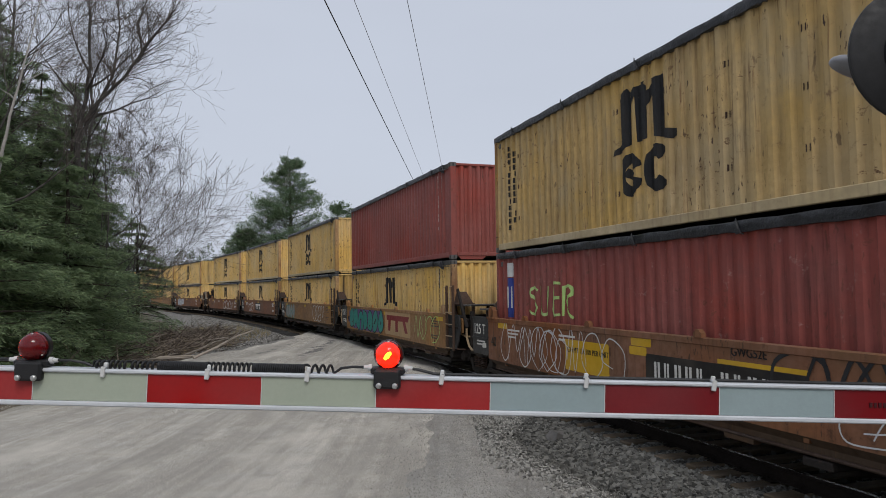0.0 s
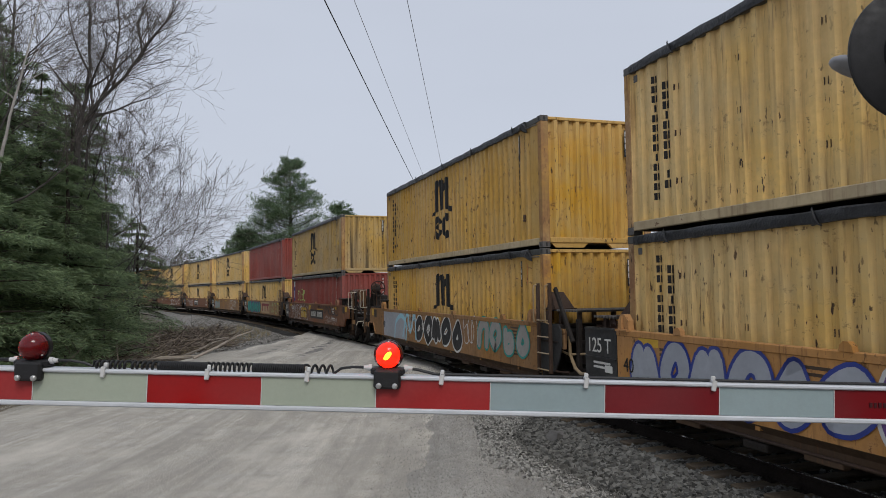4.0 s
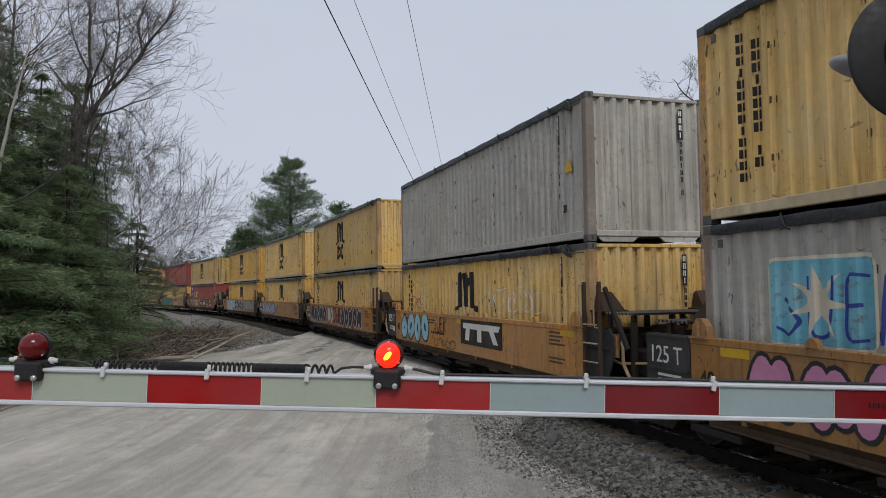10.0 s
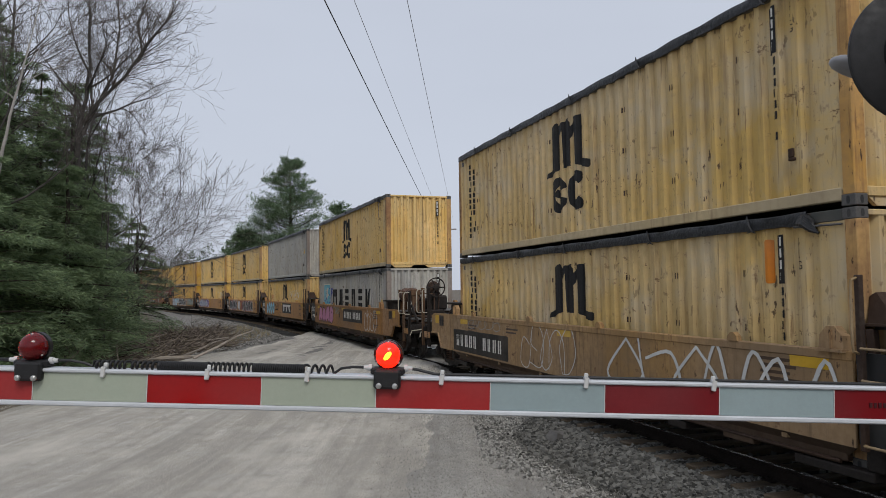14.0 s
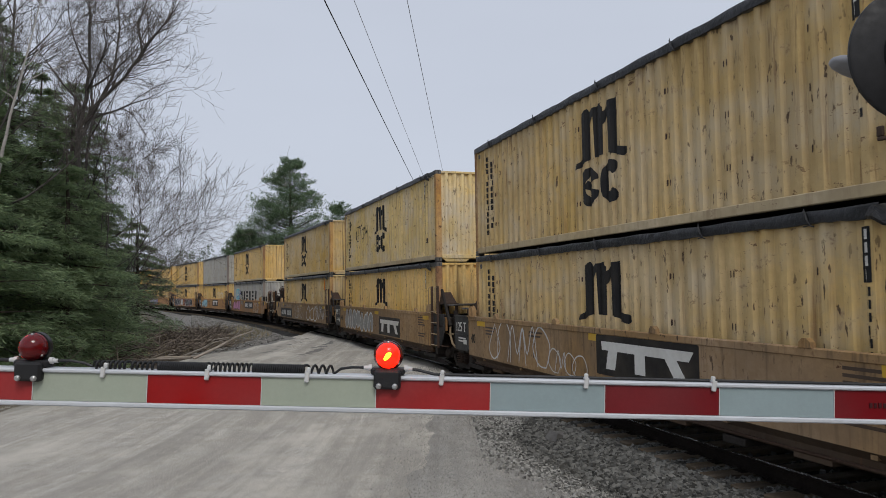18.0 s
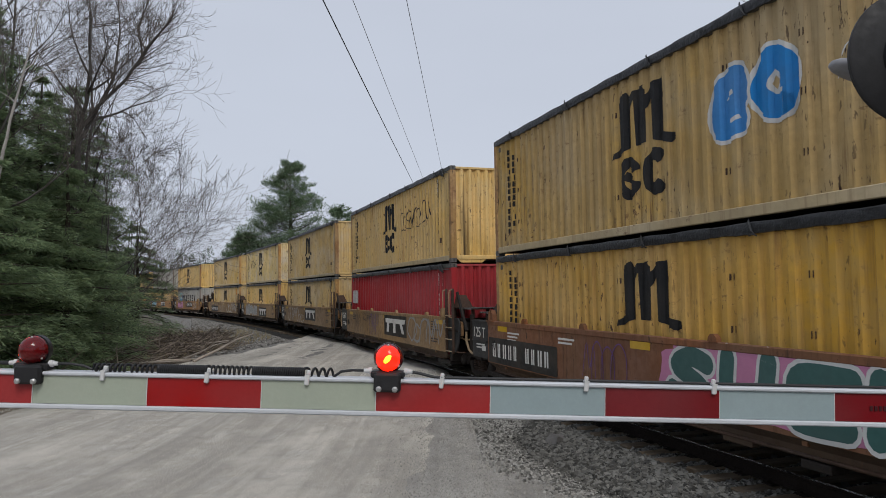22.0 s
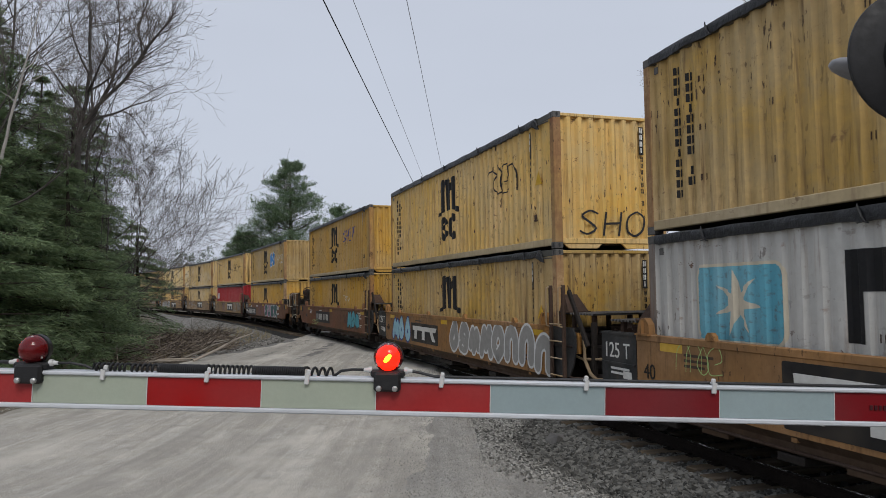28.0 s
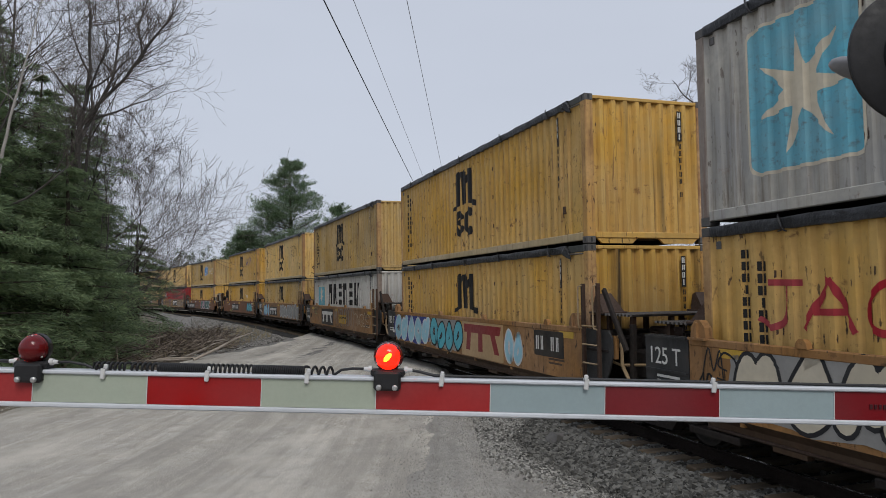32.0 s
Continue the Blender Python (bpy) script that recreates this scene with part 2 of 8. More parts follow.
FADED = mat("faded_tan_container_paint", (0.58, 0.41, 0.175), 0.6, 0, 0.18, 9.0, 0.12, ticks=0.9, streak=(0.22, 0.12, 0.05), streak_amount=0.7,
            scuff=0.8, spot=(0.15, 0.06, 0.03), spot_amount=0.7, spot_scale=4.5, per_object=0.06, dust=(0.54, 0.47, 0.35), dust_amount=0.8)
OXBLOOD = mat("dark_red_container_paint", (0.275, 0.072, 0.058), 0.55, 0, 0.16, 9.0, 0.12, streak=(0.07, 0.025, 0.02), streak_amount=0.6,
              scuff=0.7, ticks=0.5, spot=(0.42, 0.27, 0.23), spot_amount=0.6, spot_scale=5.0, dust=(0.22, 0.075, 0.065), dust_amount=0.8, per_object=0.08)
BRIGHTRED = mat("red_container_paint", (0.35, 0.033, 0.038), 0.5, 0, 0.12, 9.0, 0.12, streak=(0.10, 0.02, 0.02), streak_amount=0.6, per_object=0.03)
SILVER = mat("weathered_grey_container_paint", (0.43, 0.41, 0.36), 0.55, 0, 0.22, 9.0, 0.12, ticks=0.7, streak=(0.15, 0.11, 0.08), streak_amount=0.85,
             scuff=0.7, spot=(0.2, 0.09, 0.05), spot_amount=0.5, spot_scale=4.0, per_object=0.08, dust=(0.32, 0.325, 0.33), dust_amount=0.7)
POSTGREY = mat("rusty_grey_corner_post", (0.26, 0.22, 0.19), 0.7, 0, 0.25, 12.0, 0.2, streak=RUST, streak_amount=1.0, spot=DARKRUST, spot_amount=0.8, spot_scale=5.0, per_object=0.15)
POSTRUST = mat("rusty_yellow_corner_post", (0.45, 0.275, 0.115), 0.75, 0, 0.3, 12.0, 0.25, ticks=1.0, streak=(0.11, 0.042, 0.024), streak_amount=1.0, scuff=1.0, spot=DARKRUST, spot_amount=1.0, spot_scale=2.5, dust=(0.20, 0.085, 0.050), dust_amount=0.9, per_object=0.2)
CASTING = mat("dark_grey_steel_casting", (0.12, 0.115, 0.11), 0.6, 0.3, 0.2, 40.0, 0.2, spot=RUST, spot_amount=0.6, spot_scale=9.0)
TARP = mat("black_tarpaulin", (0.011, 0.0115, 0.013), 0.42, 0, 0.25, 14.0, 0.9, dust=(0.040, 0.042, 0.047), dust_amount=0.6, spec=0.4)
SILLS = {
    "tan": mat("tan_railcar_paint", (0.335, 0.172, 0.062), 0.65, 0, 0.24, 8.0, 0.12, ticks=1.0, streak=(0.085, 0.045, 0.022), streak_amount=1.0, scuff=1.0, spot=DARKRUST, spot_amount=1.0, spot_scale=6.0, dust=(0.20, 0.115, 0.055), dust_amount=1.0),
    "buff": mat("grimy_buff_railcar_paint", (0.345, 0.215, 0.100), 0.7, 0, 0.26, 8.0, 0.12, ticks=1.0, streak=(0.085, 0.055, 0.033), streak_amount=1.0, scuff=1.0, spot=(0.13, 0.06, 0.03), spot_amount=1.0, spot_scale=5.0, dust=(0.22, 0.15, 0.09), dust_amount=1.0),
    "yellow": mat("yellow_railcar_paint", (0.47, 0.235, 0.078), 0.6, 0, 0.18, 8.0, 0.12, ticks=1.0, streak=(0.17, 0.085, 0.033), streak_amount=0.8, scuff=0.9, spot=RUST, spot_amount=0.9, spot_scale=7.0, dust=(0.36, 0.19, 0.075), dust_amount=0.9),
    "brown": mat("brown_railcar_paint", (0.215, 0.088, 0.040), 0.7, 0, 0.26, 8.0, 0.12, ticks=1.0, streak=(0.055, 0.028, 0.016), streak_amount=1.0, scuff=1.0, spot=(0.08, 0.035, 0.018), spot_amount=1.0, dust=(0.17, 0.09, 0.045), dust_amount=0.9),
}
GRIME = mat("black_grimy_steel", (0.024, 0.019, 0.016), 0.75, 0.1, 0.3, 18.0, 0.3, spot=(0.09, 0.05, 0.03), spot_amount=0.6, spot_scale=5.0)
RUSTY = mat("rust_brown_steel", (0.066, 0.040, 0.028), 0.8, 0.1, 0.3, 18.0, 0.3, spot=DARKRUST, spot_amount=0.7, spot_scale=5.0, per_object=0.2)
BLACKPLATE = mat("black_painted_steel", (0.03, 0.031, 0.032), 0.55, 0, 0.25, 14.0, 0.15, dust=(0.08, 0.075, 0.07), dust_amount=0.7, spot=(0.10, 0.05, 0.03), spot_amount=0.4)
GRATING = mat("grey_steel_grating", (0.13, 0.125, 0.12), 0.6, 0.3, 0.2, 40.0, 0.4, dust=(0.075, 0.055, 0.04), dust_amount=0.6)
TAN_RAIL = mat("tan_painted_handrail", (0.33, 0.24, 0.14), 0.6, 0, 0.25, 30.0, 0.2, spot=RUST, spot_amount=0.8, spot_scale=9.0)
WHITEPAINT = mat("white_lettering_paint", (0.68, 0.67, 0.63), 0.6, 0, 0.12, 12.0, 0.05, dust=(0.45, 0.42, 0.36), dust_amount=0.5)
BLACKPAINT = mat("black_lettering_paint", (0.011, 0.011, 0.012), 0.6, 0, 0.2, 12.0, 0.05, dust=(0.045, 0.038, 0.028), dust_amount=0.5)
BRIGHTSILVER = mat("pale_grey_container_paint", (0.52, 0.51, 0.475), 0.55, 0, 0.14, 9.0, 0.12, ticks=0.8, streak=(0.30, 0.22, 0.16), streak_amount=0.6, scuff=0.9, spot=(0.22, 0.09, 0.04), spot_amount=0.6, spot_scale=4.0, dust=(0.52, 0.50, 0.46), dust_amount=0.6)
WHEELSTEEL = mat("dark_wheel_steel", (0.06, 0.055, 0.05), 0.5, 0.6, 0.2, 30.0, 0.2)


def paint(name, color, dirt=0.4):
    return mat(name, color, 0.6, 0, 0.12, 10.0, 0.05, dust=tuple(c * 0.6 + 0.05 for c in color), dust_amount=dirt)
# ---------------------------------------------------------------- ground, road, ballast, rails
DIRT = mat("brown_dirt_and_leaf_litter", (0.155, 0.128, 0.102), 0.95, 0, 0.3, 6.0, 0.8, speckle=0.4, spot=(0.21, 0.16, 0.10), spot_amount=0.7, spot_scale=1.5, dust=(0.09, 0.095, 0.05), dust_amount=0.5)
GRAVEL = mat("pale_packed_gravel_road", (0.455, 0.425, 0.372), 0.95, 0, 0.25, 34.0, 1.0, lanes=0.7, speckle=0.75, spot=(0.26, 0.245, 0.22), spot_amount=0.6, spot_scale=14.0, dust=(0.52, 0.495, 0.45), dust_amount=0.7)
# between the rails: oil, and the train's shade put into the near-black colour
OILY_SHADE = mat("oil_darkened_ballast", (0.022, 0.020, 0.018), 0.95, 0, 0.3, 22.0, 1.0, speckle=0.5, spec=0.05)
# bed darker than its loose stones: the gaps' shade is in the colour
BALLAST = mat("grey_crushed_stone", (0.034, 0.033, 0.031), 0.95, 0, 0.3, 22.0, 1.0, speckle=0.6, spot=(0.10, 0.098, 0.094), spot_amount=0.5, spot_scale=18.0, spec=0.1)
STONE = mat("grey_ballast_stone", (0.13, 0.125, 0.12), 0.9, 0, 0.3, 30.0, 0.4, dust=(0.20, 0.19, 0.18), dust_amount=0.6)
TIEWOOD = mat("weathered_creosoted_timber", (0.125, 0.098, 0.070), 0.9, 0, 0.3, 10.0, 0.6, stretch=(6, 1, 6), spot=(0.04, 0.03, 0.025), spot_amount=0.7, spec=0.1, dust=(0.15, 0.125, 0.10), dust_amount=0.5, per_object=0.25)
RAILSTEEL = mat("rusty_rail_steel", (0.022, 0.018, 0.016), 0.9, 0.0, 0.2, 20.0, 0.2, spec=0.05)
RAILTOP = mat("polished_rail_head", (0.55, 0.55, 0.55), 0.22, 1.0, 0.08, 40.0, 0.03)


def smooth(a, b, x):
    t = min(1.0, max(0.0, (x - a) / (b - a)))
    return t * t * (3 - 2 * t)


def road_mask(x, y):
    """1 on the road, 0 off it: it runs straight on and crosses the track aslant."""
    wob = 0.5 * noise.noise((x * 0.1, y * 0.13, 3.0)) + 0.25 * noise.noise((x * 0.5, y * 0.5, 9.0))
    left = -8.8 + 1.2 * smooth(24, 36, y) + wob
    right = -0.40 + 0.62 * smooth(8, 15, y) + 0.35 * noise.noise((0.0, y * 0.35, 5.0)) + 0.30 * noise.noise((x * 0.9, y * 1.3, 5.0))
    return smooth(left - 0.6, left + 0.6, x) * (1 - smooth(right - 0.7, right + 0.5, x))


def ground_z(x, y):
    d, s = track_side(x, y)
    base = -0.10 + 0.36 * (1 - smooth(2.0, 11.0, y)) * (1 - smooth(1.0, 4.5, x))
    base += -0.35 * smooth(0.3, 2.2, x) * (1 - smooth(13, 19, y)) * (1 - smooth(1.5, 3.2, -d) * 0.35)
    base += (0.9 * smooth(10, 17, -x) + 2.2 * smooth(17, 60, -x)) * smooth(7, 16, -d)              # bank under the woods
    base -= 1.1 * smooth(3.0, 9.0, d)                                        # lower land across the line
    base += 0.05 * noise.noise((x * 0.25, y * 0.25, 0)) + 0.10 * noise.noise((x * 0.07, y * 0.07, 4.0)) * smooth(6, 20, abs(x + 3))
    cut = 1 - smooth(1.9, 3.1, abs(d))
    off_road = 1 - road_mask(x, y)
    z = base + (-0.60 - base) * cut * off_road
    z += (-0.07 - z) * cut * (1 - off_road)
    return z


def spaced(lo, hi, near_lo, near_hi, step, grow=1.22):
    out, v, d = [], near_lo, step
    while v <= near_hi:
        out.append(v)
        v += step
    v, d = near_hi, step
    while v < hi:
        d *= grow
        v += d
        out.append(v)
    v, d = near_lo, step
    while v > lo:
        d *= grow
        v -= d
        out.insert(0, v)
    return out


def draped(xs, ys, lift, keep=None):
    sh, idx = Shape(), {}
    for j, y in enumerate(ys):
        for i, x in enumerate(xs):
            idx[i, j] = len(sh.v)
            sh.v.append((x, y, ground_z(x, y) + lift(x, y)))
    for j in range(len(ys) - 1):
        for i in range(len(xs) - 1):
            if keep is None or keep((xs[i] + xs[i + 1]) / 2, (ys[j] + ys[j + 1]) / 2):
                sh.f.append((idx[i, j], idx[i + 1, j], idx[i + 1, j + 1], idx[i, j + 1]))
                sh.m.append(0)
    return sh


ground_shape = draped(spaced(-900, 900, -22, 14, 0.45), spaced(-700, 1500, -4, 62, 0.6), lambda x, y: 0.0)
thing("ground", "brown dirt ground with dead grass and leaf litter", "ground", shape=ground_shape, material=DIRT, kind="structure", smooth=True)


def rut(x, y):
    """Crown of the road, its wheel ruts and low ridges of loose gravel."""
    z = 0.0
    for c, w, h in ((-1.3, 0.35, -0.018), (-3.0, 0.35, -0.02), (-5.0, 0.4, -0.016), (-6.7, 0.4, -0.014), (-0.35, 0.18, 0.02), (-2.15, 0.3, 0.014), (-4.0, 0.35, 0.014)):
        c += 0.18 * noise.noise((c, y * 0.12, 1.0))
        z += h * math.exp(-((x - c) / w) ** 2)
    return z + 0.010 * noise.noise((x * 2.2, y * 1.2, 2.0)) + 0.010 * noise.noise((x * 5.0, y * 3.0, 7.0))


road_shape = draped(spaced(-10.6, 1.0, -10.4, 1.6, 0.12, 1.0), spaced(-3.8, 47.8, 2.0, 24, 0.14, 1.03), lambda x, y: -0.045 + 0.075 * road_mask(x, y) + rut(x, y))
thing("road", "pale grey packed gravel road with wheel tracks", "road", shape=road_shape, material=GRAVEL, kind="structure", smooth=True)

SHOULDER = mat("dark_fine_gravel", (0.335, 0.32, 0.292), 0.95, 0, 0.25, 60.0, 1.0, lanes=0.5, speckle=0.6, spot=(0.30, 0.29, 0.28), spot_amount=0.7, spot_scale=30.0, dust=(0.28, 0.268, 0.245), dust_amount=0.5)


def verge_lift(x, y):
    d, s = track_side(x, y)
    near = smooth(-1.0, -0.3, x) * (1 - smooth(3.5, 4.2, x)) * (1 - smooth(17, 20, y))
    far = (1 - smooth(6.5, 9.5, -d + 1.2 * noise.noise((x * 0.3, y * 0.3, 7.0)))) * smooth(22, 26, y) * (1 - smooth(120, 140, y))
    return -0.05 + 0.065 * max(near, far if d < 0 else 0.0)


FARSTONE = mat("grey_loose_stone_verge", (0.175, 0.168, 0.156), 0.95, 0, 0.28, 16.0, 1.0, speckle=0.8, spot=(0.10, 0.095, 0.09), spot_amount=0.8, spot_scale=7.0, dust=(0.22, 0.21, 0.195), dust_amount=0.6)
verge_near = draped(spaced(-2.4, 4.6, -2.4, 4.6, 0.25, 1.0), spaced(-3.5, 21, -3.5, 21, 0.35, 1.0), verge_lift)
thing("gravel_verge", "dark grey fine gravel verge between road and track", "gravel", shape=verge_near, material=SHOULDER, kind="structure", smooth=True)
verge_far = draped(spaced(-60, -4, -60, -4, 0.5, 1.0), spaced(22, 130, 22, 130, 0.7, 1.0), verge_lift, lambda x, y: verge_lift(x, y) > -0.04 and track_side(x, y)[0] < 0)
thing("gravel_verge", "grey stony verge along the bend of the track", "gravel", shape=verge_far, material=FARSTONE, kind="structure", smooth=True)

# the ballast bed: a swept section, interrupted by nothing, just under the sleepers
bed = Shape()
section = [(-3.1, -0.62), (-2.4, -0.42), (-1.75, -0.285), (-1.2, -0.25), (0, -0.24), (1.2, -0.25), (1.75, -0.285), (2.4, -0.42), (3.1, -0.62)]
stations = [-120 + 1.0 * i for i in range(106)] + [-14 + 0.3 * i for i in range(90)] + [13 + 1.0 * i for i in range(240)]
for s in stations:
    for k, (d, z) in enumerate(section):
        x, y, a = track(s, d)
        bump = 0.03 * noise.noise((x * 1.7, y * 1.7, 0)) + 0.02 * noise.noise((x * 5, y * 5, 2))
        road_here = road_mask(x, y)
        bed.v.append((x, y, z + bump * (1 - road_here) + (0.10 * road_here if abs(d) < 1.8 else 0)))
w = len(section)
for i in range(len(stations) - 1):
    for k in range(w - 1):
        bed.f.append((i * w + k, i * w + k + 1, i * w + w + k + 1, i * w + w + k))
        # the strip under the train takes the colour that holds its shade
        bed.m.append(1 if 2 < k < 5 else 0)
thing("ballast_bed", "grey crushed stone ballast under the railway track", "ballast", shape=bed, material=[BALLAST, OILY_SHADE], kind="structure", smooth=True)

# rails, swept along the line
track_root = thing("railway_track", "curved single railway track on timber sleepers", "railway track", kind="structure")
prof = [(-0.07, -0.17), (0.07, -0.17), (0.07, -0.155), (0.012, -0.13), (0.012, -0.045), (0.036, -0.03), (0.036, -0.004), (0.028, 0.0), (-0.028, 0.0), (-0.036, -0.004), (-0.036, -0.03), (-0.012, -0.045), (-0.012, -0.13), (-0.07, -0.155)]
for side in (-0.755, 0.755):
    sh = Shape()
    ss = [-150 + 2.5 * i for i in range(165)]
    for s in ss:
        for d, z in prof:
            x, y, a = track(s, side + d)
            sh.v.append((x, y, z))
    n = len(prof)
    for i in range(len(ss) - 1):
        for k in range(n):
            sh.f.append((i * n + k, i * n + (k + 1) % n, (i + 1) * n + (k + 1) % n, (i + 1) * n + k))
            sh.m.append(1 if k == 7 else 0)
    part("rail", sh, [RAILSTEEL, RAILTOP], track_root, "worn steel rail with a polished head")
# ---------------------------------------------------------------- containers
CL, CW, CH = 12.192, 2.438, 2.591
ZB = 0.357                                      # the lower container's floor over the rails
FACE = Matrix(((-1, 0, 0, 0), (0, 0, 1, 0), (0, 1, 0, 0), (0, 0, 0, 1)))       # writing on the side that faces the road


def on_side(u, z, y):
    """Pose of a drawing on the road side of a body: u metres from its leading end, z up, at the lateral place y."""
    return Matrix.Translation((CL / 2 - u, y, z)) @ FACE


def corrugated(length, height, pitch, depth, flat, plain=0.0):
    """A corrugated sheet in its x-z plane, ribs upright, out towards +y."""
    sh, xs = Shape(), []
    count = int((length - plain) / pitch)
    p = (length - plain) / count
    if plain:
        xs.append((0.0, 0.0))
    for i in range(count):
        a = plain + i * p
        for fr, y in ((0.0, 0.0), (flat, 0.0), (0.5, -depth), (0.5 + flat, -depth)):
            xs.append((a + fr * p, y))
    xs.append((length, 0.0))
    n = len(xs)
    for x, y in xs:
        sh.v += [(x, y, 0), (x, y, height)]
    for i in range(n - 1):
        sh.f.append((2 * i + 2, 2 * i, 2 * i + 1, 2 * i + 3))
        sh.m.append(0)
    return sh


def shifted(sh, m):
    out = Shape()
    out.v, out.f, out.m = [tuple(m @ Vector(p)) for p in sh.v], sh.f, sh.m
    return out


RIB = (CL - 0.32, 0.24, 0.278, 0.050, 0.32)       # length, plain strip, pitch, depth and flat share of the side walls' ribs


def rib_depth(x):
    """How far the side wall stands back at the container's x."""
    length, plain, pitch, depth, flat = RIB
    p = (length - plain) / int((length - plain) / pitch)
    f = ((x + CL / 2 - 0.16 - plain) / p) % 1.0
    if x + CL / 2 - 0.16 < plain or f < flat:
        return 0.0
    return -depth * ((f - flat) / (0.5 - flat) if f < 0.5 else (1.0 if f < 0.5 + flat else 1 - (f - 0.5 - flat) / (0.5 - flat)))


def clip_band(poly, a, b):
    """The piece of a flat polygon between two upright lines."""
    for k, sign in ((a, 1), (b, -1)):
        out = []
        for i, p in enumerate(poly):
            q = poly[(i + 1) % len(poly)]
            dp, dq = sign * (p[0] - k), sign * (q[0] - k)
            if dp >= 0:
                out.append(p)
            if (dp >= 0) != (dq >= 0):
                t = dp / (dp - dq)
                out.append(tuple(p[c] + (q[c] - p[c]) * t for c in range(3)))
        poly = out
        if len(poly) < 3:
            return []
    return poly


def on_ribs(sh, u0, sx=1.0, sz=1.0):
    """A flat drawing laid on the ribs of a side wall as paint: cut at every bend of the sheet and set back with it."""
    length, plain, pitch, depth, flat = RIB
    p = (length - plain) / int((length - plain) / pitch)
    start = -CL / 2 + 0.16 + plain
    bends = [start + (i + f) * p for i in range(-1, 44) for f in (0.0, flat, 0.5, 0.5 + flat)]
    cuts = sorted(CL / 2 - u0 - x for x in bends)
    out = Shape()
    for f, slot in zip(sh.f, sh.m):
        poly = [(sh.v[i][0] * sx, sh.v[i][1] * sz, sh.v[i][2]) for i in f]
        lo, hi = min(q[2] for q in poly), max(q[2] for q in poly)
        if hi - lo > 0.0015 or hi < 1e-6:
            continue
        x0, x1 = min(q[0] for q in poly), max(q[0] for q in poly)
        for a, b in zip(cuts, cuts[1:]):
            if b > x0 and a < x1:
                piece = clip_band(poly, a, b)
                if len(piece) > 2:
                    mid = (a + b) / 2
                    out.add([(q[0], q[1], q[2] - 0.0115 + rib_depth(CL / 2 - u0 - (q[0] + (mid - q[0]) * 1e-4))) for q in piece], [tuple(range(len(piece)))], slot)
    return out


_side = corrugated(RIB[0], CH - 0.29, RIB[2], RIB[3], RIB[4], RIB[1])
_end = corrugated(CW - 0.26, CH - 0.25, 0.242, 0.062, 0.30)
SHAPES = {}
SOOTED = {}


def sooted(base):
    """The same paint, with long dark runs of soot down the sheet."""
    if base.name not in SOOTED:
        m = base.copy()
        m.name = base.name + "_with_soot"
        n, l = m.node_tree.nodes, m.node_tree.links
        goal = n["Principled BSDF"].inputs["Base Color"]
        source = goal.links[0].from_socket
        tc, info = n.new("ShaderNodeTexCoord"), n.new("ShaderNodeObjectInfo")
        off, add, mp, tex, ramp, blend = n.new("ShaderNodeVectorMath"), n.new("ShaderNodeVectorMath"), n.new("ShaderNodeMapping"), n.new("ShaderNodeTexNoise"), n.new("ShaderNodeMapRange"), n.new("ShaderNodeMix")
        off.operation, off.inputs[0].default_value = "SCALE", (11.0, 83.0, 29.0)
        mp.inputs["Scale"].default_value = (3.4, 3.4, 0.16)
        tex.inputs["Scale"].default_value, tex.inputs["Detail"].default_value = 1.0, 5.0
        ramp.inputs[1].default_value, ramp.inputs[2].default_value, ramp.inputs[4].default_value = 0.58, 0.74, 0.92
        blend.data_type = "RGBA"
        blend.inputs[7].default_value = (0.028, 0.020, 0.014, 1)
        l.new(info.outputs["Random"], off.inputs["Scale"])
        l.new(tc.outputs["Object"], add.inputs[0])
        l.new(off.outputs[0], add.inputs[1])
        l.new(add.outputs[0], mp.inputs[0])
        l.new(mp.outputs[0], tex.inputs["Vector"])
        l.new(tex.outputs[0], ramp.inputs[0])
        l.new(ramp.outputs[0], blend.inputs[0])
        l.new(source, blend.inputs[6])
        l.new(blend.outputs[2], goal)
        SOOTED[base.name] = m
    return SOOTED[base.name]


TOPRAIL = mat("dark_grey_green_top_rail", (0.060, 0.064, 0.060), 0.55, 0, 0.2, 12.0, 0.15, dust=(0.15, 0.13, 0.10), dust_amount=0.6, spot=RUST, spot_amount=0.5, spot_scale=5.0)
PALERAIL = mat("pale_worn_bottom_rail", (0.50, 0.40, 0.24), 0.6, 0, 0.2, 8.0, 0.1, streak=(0.16, 0.09, 0.05), streak_amount=0.7, scuff=0.8, dust=(0.30, 0.23, 0.14), dust_amount=0.7)


def shared(key, make, mats, smooth=False):
    """One mesh for alike parts, kept by its key."""
    if key not in SHAPES:
        SHAPES[key] = make().mesh(key.split(":")[0], mats, smooth)
    return SHAPES[key]


def make_post():
    return Shape().box(-0.08, 0.08, -0.08, 0.08, 0.11, CH - 0.11, 0.012)


def make_casting():
    sh = Shape().box(-0.089, 0.089, -0.081, 0.081, -0.059, 0.059, 0.008)
    hole = [(0.030 * math.cos(t) * 0.75, 0.030 * math.sin(t) + (0.012 if math.sin(t) > 0 else -0.012)) for t in [2 * math.pi * i / 12 for i in range(12)]]
    for m in (Matrix.Translation((0, 0.0815, 0)) @ FACE, Matrix.Translation((-0.0895, 0, 0)) @ Matrix(((0, 0, -1, 0), (-1, 0, 0, 0), (0, 1, 0, 0), (0, 0, 0, 1)))):
        sh.prism(hole, 0.002, m, 1)
    return sh


